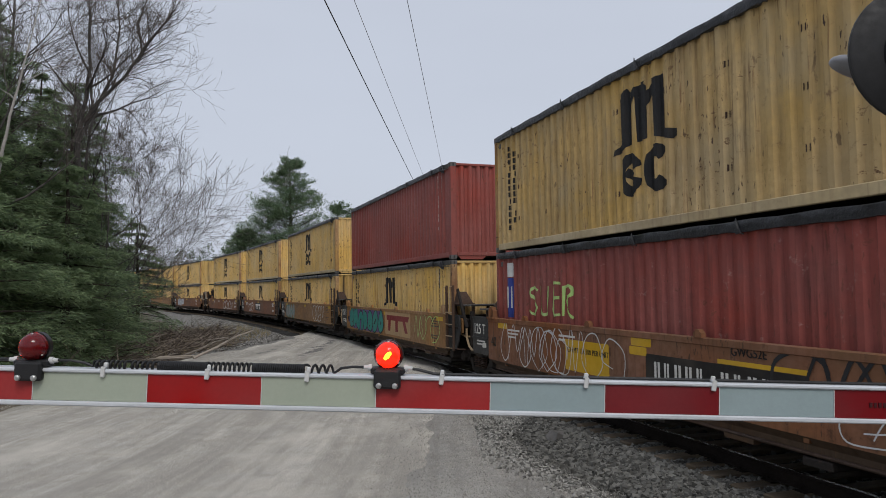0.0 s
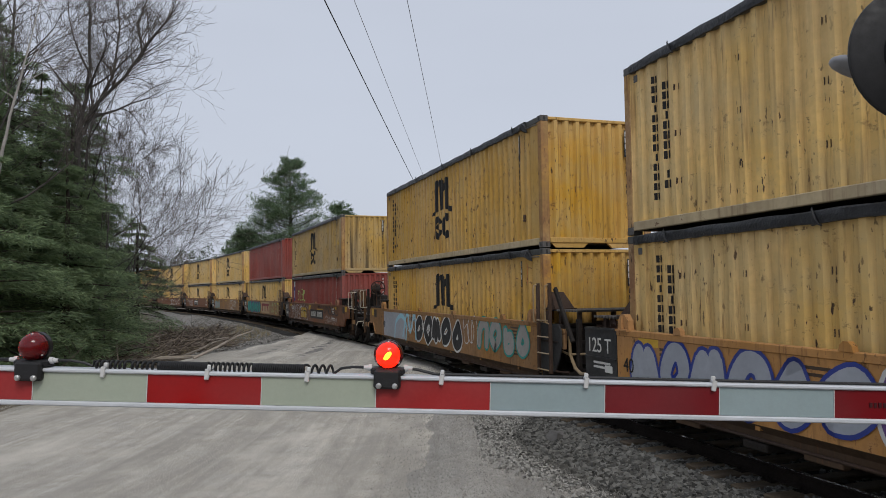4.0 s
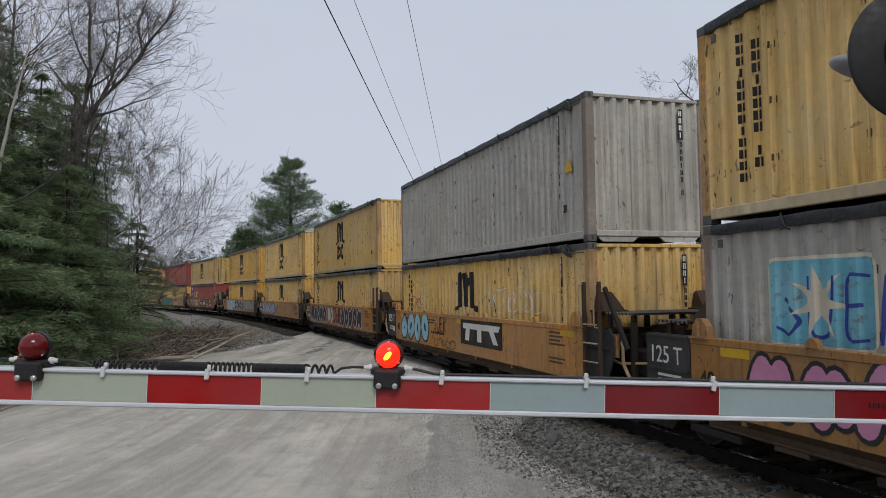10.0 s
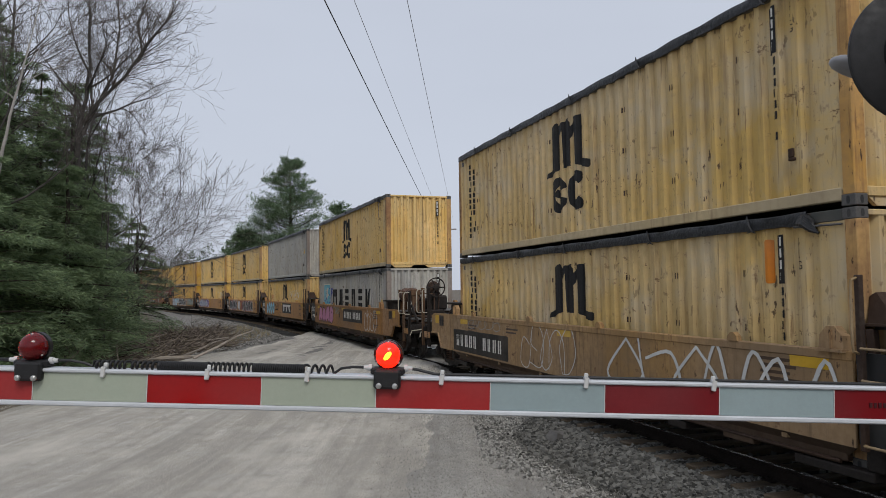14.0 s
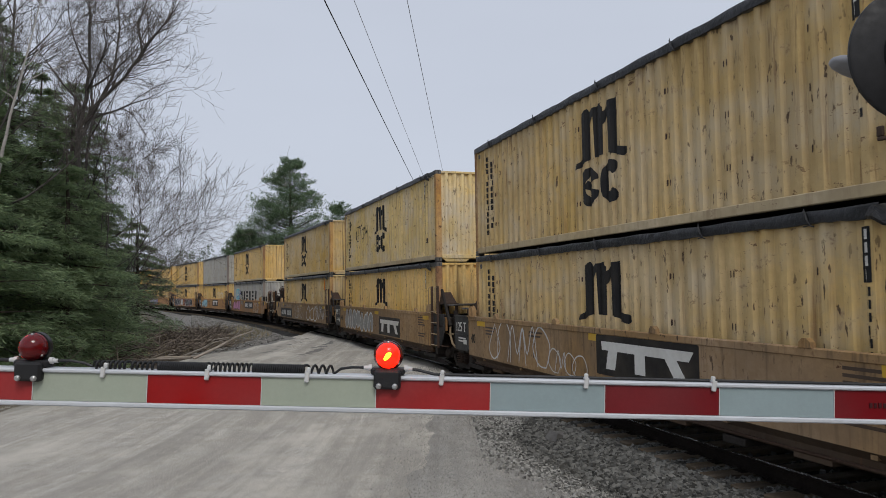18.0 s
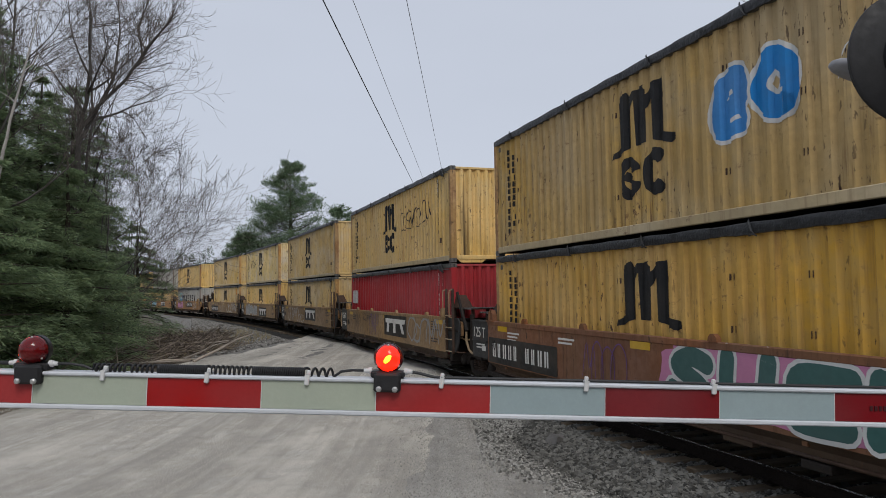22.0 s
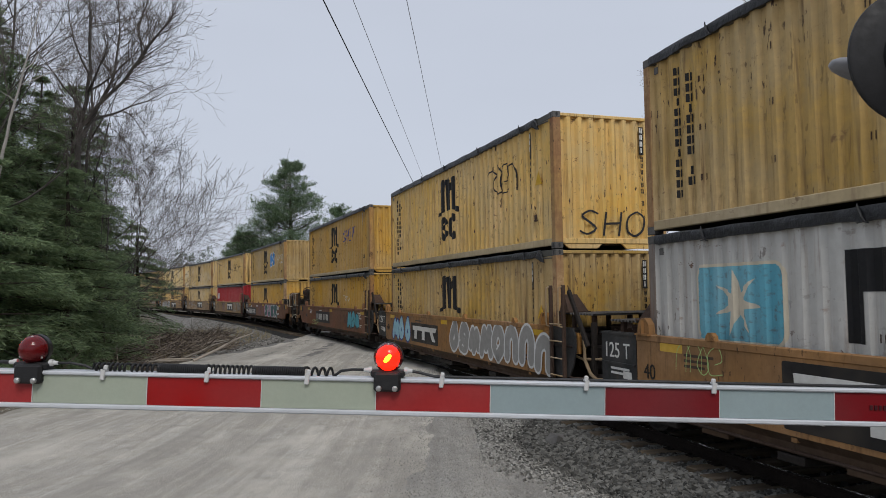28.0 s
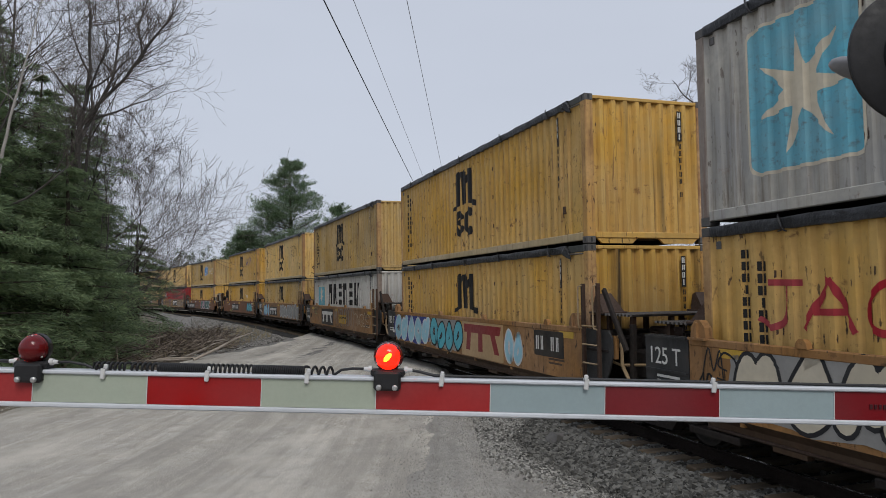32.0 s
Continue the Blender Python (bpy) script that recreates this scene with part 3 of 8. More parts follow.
def make_tarp(seed):
    """A tarpaulin stretched over the open top: it sags between the roof bows, laps over the side rails and ends in a gathered roll."""
    def go():
        sh, nx = Shape(), 96
        prof = [(1.225, -0.132), (1.244, -0.128), (1.248, -0.070), (1.246, -0.012), (1.232, 0.006), (1.10, 0.012), (0.6, 0.014), (0.0, 0.015), (-0.6, 0.014), (-1.10, 0.012), (-1.215, 0.006), (-1.243, -0.02), (-1.247, -0.125)]
        x0, x1 = -CL / 2 + 0.62 + 0.12 * (seed % 3), CL / 2 - 0.20
        for i in range(nx + 1):
            x = x0 + (x1 - x0) * i / nx
            sag = 0.006 * math.cos(2 * math.pi * i / 9.0)
            gather = 1 + 0.9 * math.exp(-((i / nx) * 30) ** 2)
            for k, (y, z) in enumerate(prof):
                hem = (0.020 * noise.noise((x * 2.1, seed * 3.0, 0)) + 0.014 * noise.noise((x * 7, seed, 5))) if k in (0, 1, 12) else 0.0
                bulge = 0.006 * noise.noise((x * 3.0, k * 2.0 + seed, 1)) + 0.010 * noise.noise((x * 11.0, k * 4.0 + seed, 2))
                sh.v.append((x, y + (bulge if y > 0 else -bulge) * gather, CH + z + sag * (1 if 3 < k < 9 else 0.35) + hem * gather))
        n = len(prof)
        for i in range(nx):
            for k in range(n - 1):
                sh.f.append((i * n + k, i * n + k + 1, (i + 1) * n + k + 1, (i + 1) * n + k))
                sh.m.append(0)
        return sh
    return go


def make_bundle():
    """The gathered end of the tarpaulin, tied to the rail."""
    sh = Shape()
    for q in range(4):
        sh.tube([(0.10, 1.20 + 0.02 * q, CH - 0.02 - 0.03 * q), (0.0, 1.255 + 0.012 * q, CH - 0.06 - 0.02 * q), (-0.07, 1.25, CH - 0.10 - 0.03 * q), (-0.10 - 0.02 * q, 1.24, CH - 0.17 - 0.02 * q)], [0.035, 0.045, 0.035, 0.012], 7)
    return sh


def make_hook():
    """A rubber tie-down: a fat tongue over the hem, its free end standing up."""
    sh = Shape().tube([(-0.05, 1.255, CH - 0.15), (-0.02, 1.268, CH - 0.10), (0.01, 1.262, CH - 0.04), (0.035, 1.258, CH + 0.015), (0.03, 1.258, CH + 0.04)], [0.008, 0.014, 0.017, 0.011, 0.004], 6)
    return sh.tube([(-0.08, 1.245, CH - 0.16), (-0.03, 1.258, CH - 0.14), (0.05, 1.25, CH - 0.150)], 0.009, 5)


def ring(cx, cy, rx, ry, a0, a1, n=18):
    return [(cx + rx * math.cos(radians(a0 + (a1 - a0) * i / n)), cy + ry * math.sin(radians(a0 + (a1 - a0) * i / n))) for i in range(n + 1)]


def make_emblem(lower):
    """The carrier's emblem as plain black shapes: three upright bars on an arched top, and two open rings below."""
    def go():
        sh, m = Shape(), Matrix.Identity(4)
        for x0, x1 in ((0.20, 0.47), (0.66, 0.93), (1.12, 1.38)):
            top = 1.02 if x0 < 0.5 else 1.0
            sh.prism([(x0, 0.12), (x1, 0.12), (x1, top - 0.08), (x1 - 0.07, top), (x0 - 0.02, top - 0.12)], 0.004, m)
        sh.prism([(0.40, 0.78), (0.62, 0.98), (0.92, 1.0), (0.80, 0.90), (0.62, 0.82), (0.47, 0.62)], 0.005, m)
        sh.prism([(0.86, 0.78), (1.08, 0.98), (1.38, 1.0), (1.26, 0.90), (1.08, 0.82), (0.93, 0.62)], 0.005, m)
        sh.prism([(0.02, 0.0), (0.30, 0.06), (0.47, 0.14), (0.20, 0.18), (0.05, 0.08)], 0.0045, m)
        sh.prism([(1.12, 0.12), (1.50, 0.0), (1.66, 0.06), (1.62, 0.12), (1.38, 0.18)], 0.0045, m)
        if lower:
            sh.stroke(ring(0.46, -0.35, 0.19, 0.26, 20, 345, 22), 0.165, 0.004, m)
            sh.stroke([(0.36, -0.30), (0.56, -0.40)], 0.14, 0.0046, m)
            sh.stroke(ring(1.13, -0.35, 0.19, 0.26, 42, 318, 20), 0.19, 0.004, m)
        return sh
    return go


def bars_down(count, size, step, gap_after=()):
    """Upright marking that cannot be lettered: a column of small bars."""
    def go():
        sh, z = Shape(), 0.0
        for i in range(count):
            wide, bar = size * 0.74, size * 0.30
            for x in ((0, wide - bar) if i % 5 != 3 else (wide / 2 - bar / 2,)):
                sh.prism([(x, z - size * 0.90), (x + bar, z - size * 0.90), (x + bar, z), (x, z)], 0.003, Matrix.Identity(4))
            z -= step * (1.9 if i in gap_after else 1.0)
        return sh
    return go


def curve_through(pts, n=5):
    """A smooth line through points (Catmull-Rom)."""
    out = []
    for i in range(len(pts) - 1):
        p0, p1, p2, p3 = pts[max(i - 1, 0)], pts[i], pts[i + 1], pts[min(i + 2, len(pts) - 1)]
        for k in range(n):
            t = k / n
            out.append(tuple(0.5 * (2 * p1[c] + (p2[c] - p0[c]) * t + (2 * p0[c] - 5 * p1[c] + 4 * p2[c] - p3[c]) * t * t + (3 * p1[c] - p0[c] - 3 * p2[c] + p3[c]) * t ** 3) for c in (0, 1)))
    return out + [pts[-1]]


# strokes of sprayed letters in a unit box, and loose hooks and bows for tags that cannot be read
GLYPHS = {
    "S": [[(0.92, 0.86), (0.5, 1.0), (0.12, 0.78), (0.5, 0.52), (0.88, 0.25), (0.5, 0.0), (0.08, 0.14)]],
    "U": [[(0.10, 1.0), (0.12, 0.35), (0.35, 0.02), (0.7, 0.08), (0.86, 0.4), (0.9, 1.0)]],
    "E": [[(0.9, 0.95), (0.2, 0.95), (0.14, 0.5), (0.2, 0.05), (0.9, 0.04)], [(0.16, 0.52), (0.72, 0.54)]],
    "R": [[(0.14, 0.0), (0.12, 0.98)], [(0.12, 0.95), (0.7, 0.98), (0.84, 0.72), (0.3, 0.48), (0.95, -0.06)]],
    "H": [[(0.12, 0.0), (0.15, 1.0)], [(0.85, 0.0), (0.88, 1.0)], [(0.14, 0.5), (0.86, 0.54)]],
    "O": [[(0.5, 1.0), (0.12, 0.75), (0.12, 0.25), (0.5, 0.0), (0.88, 0.25), (0.88, 0.75), (0.5, 1.0)]],
    "T": [[(0.0, 0.96), (1.05, 1.02)], [(0.5, 0.98), (0.48, 0.0)]],
    "J": [[(0.2, 1.0), (0.95, 0.98)], [(0.66, 0.98), (0.66, 0.25), (0.4, 0.0), (0.08, 0.2)]],
    "A": [[(0.0, 0.0), (0.45, 1.0)], [(0.45, 1.0), (0.95, 0.0)], [(0.2, 0.36), (0.8, 0.38)]],
    "G": [[(0.92, 0.85), (0.5, 1.0), (0.12, 0.6), (0.2, 0.15), (0.6, 0.0), (0.9, 0.2), (0.9, 0.48), (0.55, 0.48)]],
}
HOOKS = (
    [[(0.05, 0.0), (0.10, 0.7), (0.5, 1.0), (0.9, 0.7), (0.95, 0.0)]],
    [[(0.5, 0.0), (0.05, 0.4), (0.3, 0.95), (0.75, 0.9), (0.95, 0.4), (0.5, 0.0)]],
    [[(0.0, 0.3), (0.2, 0.95), (0.45, 0.1), (0.7, 0.9), (1.0, 0.25)]],
    [[(0.9, 0.1), (0.2, 0.05), (0.08, 0.7), (0.6, 0.98), (0.85, 0.55), (0.45, 0.38)]],
    [[(0.2, 0.05), (0.05, 0.6), (0.6, 1.0), (0.92, 0.5), (0.6, 0.1), (0.2, 0.05)]],
    [[(0.0, 0.05), (0.18, 0.95), (0.45, 0.3), (0.72, 1.0), (1.0, 0.05)]],
    [[(0.15, 0.95), (0.35, 0.1), (0.9, 0.15), (0.75, 0.75), (0.3, 0.6)]],
    [[(0.5, 1.0), (0.15, 0.3), (0.5, 0.0), (0.88, 0.35), (0.5, 1.0)]],
)


def curved(pts):
    return curve_through(pts, 5) if len(pts) > 2 else pts


def disc(sh, x, y, r, z, slot):
    sh.add([(x + r * math.cos(2 * math.pi * i / 12), y + r * math.sin(2 * math.pi * i / 12), z) for i in range(12)], [tuple(range(12))], slot)


def graffiti(parent, seed, u0, u1, z0, z1, y, fill, line=None, count=5, fat=0.30, back=None, lean=0.12, label="", text=""):
    """Sprayed tag: back cloud, outline, fill and highlight are flat coats of paint one on another."""
    rnd = random.Random(seed)
    h = z1 - z0
    if line:                                    # plump outlined pieces stand side by side, about as wide as two thirds of their height
        count = max(2, round((u1 - u0) / (0.86 * h)))
    if text:
        count = len(text)
    w = (u1 - u0) / count
    I = Matrix.Identity(4)
    mats = [fill, line or fill, back or fill]
    ob = None

    def coat(sh):
        nonlocal ob
        if y < 1.3 and y > 1.0:
            sh = on_ribs(sh, u0)
        if ob is None:
            ob = part("graffiti", sh, mats, parent, label)
            ob.matrix_basis = on_side(u0, z0, y)
        else:
            part("stroke", sh, mats, ob)
    if back:
        pts = []
        for i in range(40):
            t = 2 * math.pi * i / 40
            k = 0.03 * math.sin(i * 2.3 + seed) + 0.03 * (i % 2)
            pts.append(((u1 - u0) * (0.5 + (0.50 + k * 0.6) * math.copysign(abs(math.cos(t)) ** 0.6, math.cos(t))), h * (0.5 + (0.47 + k) * math.copysign(abs(math.sin(t)) ** 0.5, math.sin(t)))))
        coat(Shape().prism(pts, 0.002, I, 2))
    for k in range(count):
        sh, base = Shape(), 0.0035 + 0.0016 * k
        low, tall, wide = rnd.uniform(-0.03, 0.06) * h, h * rnd.uniform(0.84, 1.0), w * (rnd.uniform(1.0, 1.2) if line else (rnd.uniform(0.80, 1.0) if text else rnd.uniform(1.3, 1.8)))
        strokes = GLYPHS[text[k]] if text else rnd.choice(HOOKS)
        flip = -1 if not text and rnd.random() < 0.5 else 1
        tilt = rnd.uniform(-0.08, 0.14)
        body = min(0.36 * w, 0.30 * h) if line else 0.5 * fat * min(w, h)
        inset = body * 0.6 if line else 0.0
        for q, stroke in enumerate(strokes):
            pts = []
            for px, py in curved(stroke):
                px = 0.5 + flip * (px - 0.5)
                pts.append((k * w + inset + (wide - 2 * inset) * px + (lean + tilt) * py * w * 0.6, low + inset + (tall - 2 * inset) * py))
            n = len(pts)
            if line:
                rim = 0.028 + 0.02 * h
                for grow_by, slot, lift in ((rim, 1, 0.0), (-0.004, 0, 0.0008)):
                    z = base + lift + 0.00015 * q
                    width = body + 2 * grow_by
                    sh.stroke(pts, width, z, I, slot)
                    for p in (pts[0], pts[-1], *(pts[5:-1:5])):
                        disc(sh, p[0], p[1], width / 2, z + 0.0001, slot)
            else:
                sh.stroke(pts, [body * (0.75 + 0.4 * math.sin(math.pi * (i + 1) / (n + 1))) for i in range(n)], base + 0.00015 * q, I, 0)
        coat(sh)
    return ob


def text_shape(text, size, z=0.004):
    """The flat faces of a word set in the built-in font."""
    cu = bpy.data.curves.new("word", "FONT")
    cu.body, cu.size = text, size
    tmp = bpy.data.objects.new("word", cu)
    me = bpy.data.meshes.new_from_object(tmp)
    bpy.data.objects.remove(tmp)
    sh = Shape().add([(p.co.x, p.co.y, z) for p in me.vertices], [tuple(f.vertices) for f in me.polygons])
    bpy.data.meshes.remove(me)
    return sh


def column(text, size, step):
    """Letters set one below the other."""
    out = Shape()
    for i, ch in enumerate(text):
        sh = text_shape(ch, size)
        out.add([(x, y - step * i, z) for x, y, z in sh.v], sh.f)
    return out


def make_container(paint_mat, kind_label, post_mat, seed, emblem=None, tarp=True, mark=BLACKPAINT, tall_name=True, label_tail="in the well car"):
    """One 40-foot container: corrugated walls between posts, castings and rails, and a black tarpaulin over its open top."""
    rnd = random.Random(seed)
    c = thing("shipping_container", kind_label, "container", "containers on the train")
    p = paint_mat.name
    hx, hy = CL / 2, CW / 2
    part("side_wall", shared("side_wall:near" + p, lambda: shifted(_side, Matrix.Translation((-hx + 0.16, hy - 0.012, 0.17))), paint_mat), None, c)
    part("side_wall", shared("side_wall:far" + p, lambda: shifted(_side, Matrix.Translation((hx - 0.16, -hy + 0.012, 0.17)) @ pose(0, 0, 0, 0, 0, 180)), paint_mat), None, c)
    part("end_wall", shared("end_wall:rear" + p, lambda: shifted(_end, Matrix.Translation((-hx + 0.02, -hy + 0.13, 0.17)) @ pose(0, 0, 0, 0, 0, 90)), paint_mat if paint_mat in (OXBLOOD, BRIGHTRED) else sooted(paint_mat)), None, c)
    part("end_wall", shared("end_wall:front" + p, lambda: shifted(_end, Matrix.Translation((hx - 0.02, hy - 0.13, 0.17)) @ pose(0, 0, 0, 0, 0, -90)), paint_mat), None, c)
    part("floor", shared("floor:c", lambda: Shape().box(-hx + 0.1, hx - 0.1, -hy + 0.05, hy - 0.05, 0.06, 0.165), GRIME), None, c)
    part("roof", shared("roof:" + p, lambda: Shape().box(-hx + 0.1, hx - 0.1, -hy + 0.06, hy - 0.06, CH - 0.06, CH - 0.02), paint_mat), None, c)
    for y in (hy - 0.045, -hy + 0.045):
        part("bottom_rail", shared("bottom_rail:" + p, lambda: Shape().box(-hx + 0.17, hx - 0.17, -0.045, 0.045, 0.060, 0.195, 0.01), SILVER if paint_mat is SILVER else (PALERAIL if paint_mat in (YELLOW, PALE, BROWNED, OCHRE, FADED) else paint_mat)), None, c, at=pose(0, y, 0))
        part("top_rail", shared("top_rail:" + p, lambda: Shape().box(-hx + 0.17, hx - 0.17, -0.042, 0.042, CH - 0.125, CH - 0.005, 0.01), TOPRAIL), None, c, at=pose(0, y, 0))
    for x in (hx - 0.07, -hx + 0.07):
        part("end_sill", shared("end_sill:" + p, lambda: Shape().box(-0.06, 0.06, -hy + 0.17, hy - 0.17, 0.09, 0.195, 0.01), paint_mat), None, c, at=pose(x, 0, 0))
        part("end_header", shared("end_header:" + p, lambda: Shape().box(-0.06, 0.06, -hy + 0.15, hy - 0.15, CH - 0.085, CH - 0.022, 0.01), paint_mat), None, c, at=pose(x, 0, 0))
        for y in (hy - 0.08, -hy + 0.08):
            part("corner_post", shared("corner_post:" + post_mat.name, make_post, post_mat), None, c, at=pose(x - (0.01 if x > 0 else -0.01), y, 0))
            turn = 0 if y > 0 and x < 0 else (90 if x < 0 else (180 if y < 0 else 270))
            for z in (0.059, CH - 0.059):
                part("corner_casting", shared("corner_casting:c", make_casting, [CASTING, BLACKPLATE]), None, c, at=pose(x - (0.019 if x > 0 else -0.019), y + (0.002 if y > 0 else -0.002), z, 0, 0, 0 if x < 0 else 180))
    # dark mouths of the gusseted lower end, as the stacking gap shows them
    for y in (0.62, -0.62):
        part("gusset", shared("gusset:" + p, lambda: Shape().prism([(-0.42, 0.0), (-0.30, -0.10), (0.30, -0.10), (0.42, 0.0)], 0.05, Matrix.Translation((0, 0, 0)) @ pose(0, 0, 0, 90, 0, 90)), paint_mat), None, c, at=pose(-hx + 0.03, y, 0.10))
    if tarp:
        t = part("tarpaulin", shared("tarpaulin:%d" % (seed % 5), make_tarp(seed % 5), TARP, True), None, c, "black tarpaulin stretched over the open top")
        part("tie", shared("tie:t", make_bundle, TARP, True), None, t, at=pose(-hx + 0.62 + 0.12 * (seed % 5 % 3), 0, 0))
        part("lashing_rod", shared("lashing_rod:t", lambda: Shape().tube([(-hx + 0.17, 1.232, CH - 0.16), (-hx + 0.60, 1.240, CH - 0.15), (-hx + 0.80, 1.244, CH - 0.145)], 0.013, 6), CASTING), None, c, "thin grey steel lashing rod")
        for k in range(5):
            x = -hx + 1.45 + k * 2.35 + rnd.uniform(-0.3, 0.3)
            part("hook", shared("hook:t", make_hook, TARP), None, t, at=pose(x, 0, 0))
    if emblem:
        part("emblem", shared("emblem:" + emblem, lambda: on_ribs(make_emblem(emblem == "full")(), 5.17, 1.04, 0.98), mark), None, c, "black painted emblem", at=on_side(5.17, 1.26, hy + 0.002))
        tagged(part("lettering", shared("lettering:line_a", lambda: on_ribs(bars_down(13, 0.115, 0.142)(), 0.74), mark), None, c, at=on_side(0.74, 2.27, hy + 0.002)), kind="stuff")
        tagged(part("lettering", shared("lettering:line_b", lambda: on_ribs(bars_down(10, 0.125, 0.142, (7,))(), 1.02), mark), None, c, at=on_side(1.02, 2.12, hy + 0.002)), kind="stuff")
    def plate_back():
        return Shape().prism([(-0.025, -0.52), (0.115, -0.52), (0.115, 0.025), (-0.025, 0.025)], 0.003, Matrix.Identity(4))

    def code_top():
        sh = bars_down(4, 0.11, 0.13)()
        sh.v = [(x, q, z + 0.0015) for x, q, z in sh.v]
        return sh

    def slim(sh):
        sh.v = [(0.68 * x, q, z) for x, q, z in sh.v]
        return sh
    pale = mark is WHITEPAINT
    tagged(part("lettering", shared("lettering:code_top" + mark.name, lambda: on_ribs(code_top(), 11.08), WHITEPAINT), None, c, at=on_side(11.08, 2.36, hy + 0.003)), kind="stuff")
    if not pale:
        part("code_plate", shared("code_plate:k", lambda: on_ribs(plate_back(), 11.08), BLACKPAINT), None, c, "black plate of the box's code", at=on_side(11.08, 2.36, hy + 0.002))
    tagged(part("lettering", shared("lettering:code_low" + mark.name, lambda: on_ribs(bars_down(7, 0.10, 0.125, (5,))(), 11.10), mark), None, c, at=on_side(11.10, 1.80, hy + 0.002)), kind="stuff")
    tagged(part("lettering", shared("lettering:type" + mark.name, lambda: on_ribs(column("42G1", 0.13, 0.125), 11.37), mark), None, c, at=on_side(11.37, 2.24, hy + 0.002)), kind="stuff")
    if not pale:
        part("clasp", shared("clasp:c", lambda: Shape().box(-0.035, 0.035, 0.0, 0.035, -0.05, 0.05, 0.008).box(-0.06, 0.02, 0.0, 0.05, -0.09, -0.055, 0.008), RUSTY), None, c, "rusty steel clasp", at=pose(hx - 11.37, hy - 0.018, 0.66))
    part("document_holder", shared("document_holder:c", lambda: Shape().box(-0.045, 0.045, 0.0, 0.022, -0.05, 0.05, 0.006), CASTING), None, c, at=pose(hx - 0.34, hy - 0.018, CH - 0.24))
    def lashing_marks():
        sh = Shape()
        for i in range(8):
            for z in (0.62, 1.28, 1.92):
                for dx in (0.0, 0.055):
                    x = 1.30 + 1.31 * i + dx
                    sh.prism([(x, z), (x + 0.018, z + 0.01), (x + 0.020, z + 0.085), (x + 0.002, z + 0.09)], 0.003, Matrix.Identity(4))
        return on_ribs(sh, 0.0)
    if paint_mat not in (OXBLOOD, BRIGHTRED):
        tagged(part("lashing_wear", shared("lashing_wear:s", lashing_marks, RUSTY), None, c, "", at=on_side(0.0, 0.0, hy + 0.002)), kind="stuff")
    rear = Matrix.Translation((-hx + 0.012, -0.66, 2.36)) @ Matrix(((0, 0, -1, 0), (-1, 0, 0, 0), (0, 1, 0, 0), (0, 0, 0, 1)))
    if pale:
        tagged(part("lettering", shared("lettering:rear" + mark.name, lambda: slim(bars_down(11, 0.10, 0.125, (3, 9))()), mark), None, c, at=rear), kind="stuff")
    else:
        part("code_plate", shared("code_plate:rear", lambda: slim(plate_back()), BLACKPAINT), None, c, "black plate of the box's code", at=rear)
        tagged(part("lettering", shared("lettering:rear_top", lambda: slim(code_top()), WHITEPAINT), None, c, at=rear), kind="stuff")
        tagged(part("lettering", shared("lettering:rear_low", lambda: slim(bars_down(7, 0.10, 0.125, (5,))()), mark), None, c, at=rear @ Matrix.Translation((0.01, -0.57, 0))), kind="stuff")
    return c


# ---------------------------------------------------------------- well cars
SY = 1.40                                       # outer face of a side sill


# lower sill: grime, plus the underside's shade put into a darker colour
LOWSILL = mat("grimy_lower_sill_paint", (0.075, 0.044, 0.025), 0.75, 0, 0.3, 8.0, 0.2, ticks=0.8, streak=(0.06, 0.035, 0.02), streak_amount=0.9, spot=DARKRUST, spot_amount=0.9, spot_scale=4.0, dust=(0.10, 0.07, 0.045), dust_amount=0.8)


def make_sill():
    sh = Shape()
    sh.box(-6.16, 6.16, -0.012, 0.012, 0.62, 1.46)
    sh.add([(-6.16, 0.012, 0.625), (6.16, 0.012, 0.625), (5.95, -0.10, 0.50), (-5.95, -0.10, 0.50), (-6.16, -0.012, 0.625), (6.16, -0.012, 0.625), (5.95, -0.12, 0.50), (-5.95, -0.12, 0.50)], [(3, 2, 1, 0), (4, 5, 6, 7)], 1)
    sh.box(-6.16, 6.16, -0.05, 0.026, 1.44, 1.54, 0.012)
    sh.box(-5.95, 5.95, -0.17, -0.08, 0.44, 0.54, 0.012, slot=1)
    for x in (-5.2, -3.1, -1.0, 1.0, 3.1, 5.2):
        sh.box(x - 0.04, x + 0.04, -0.055, -0.012, 0.55, 1.44)
    for x in (-4.4, -2.0, 2.2, 4.5):
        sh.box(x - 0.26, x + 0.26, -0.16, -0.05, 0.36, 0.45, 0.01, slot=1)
    return sh


def make_guide():
    """Angled steel guide that leads a container's corner into the well."""
    sh = Shape().prism([(-0.16, 0), (0.16, 0), (0.14, 0.16), (0.05, 0.25), (-0.05, 0.25), (-0.14, 0.16)], 0.10, Matrix.Translation((0, 0.06, 1.52)) @ FACE)
    sh.prism([(-0.17, 0), (0.17, 0), (0.17, 0.03), (-0.17, 0.03)], 0.16, Matrix.Translation((0, 0.04, 1.52)) @ FACE)
    return sh.prism([(-0.02, 0), (0.02, 0), (0.02, 0.22), (-0.02, 0.22)], 0.05, Matrix.Translation((0, 0.15, 1.52)) @ FACE)


def make_lug():
    return Shape().prism([(-0.09, 0), (0.09, 0), (0.075, 0.06), (0.03, 0.10), (-0.03, 0.10), (-0.075, 0.06)], 0.07, Matrix.Translation((0, -0.03, 1.535)) @ FACE)


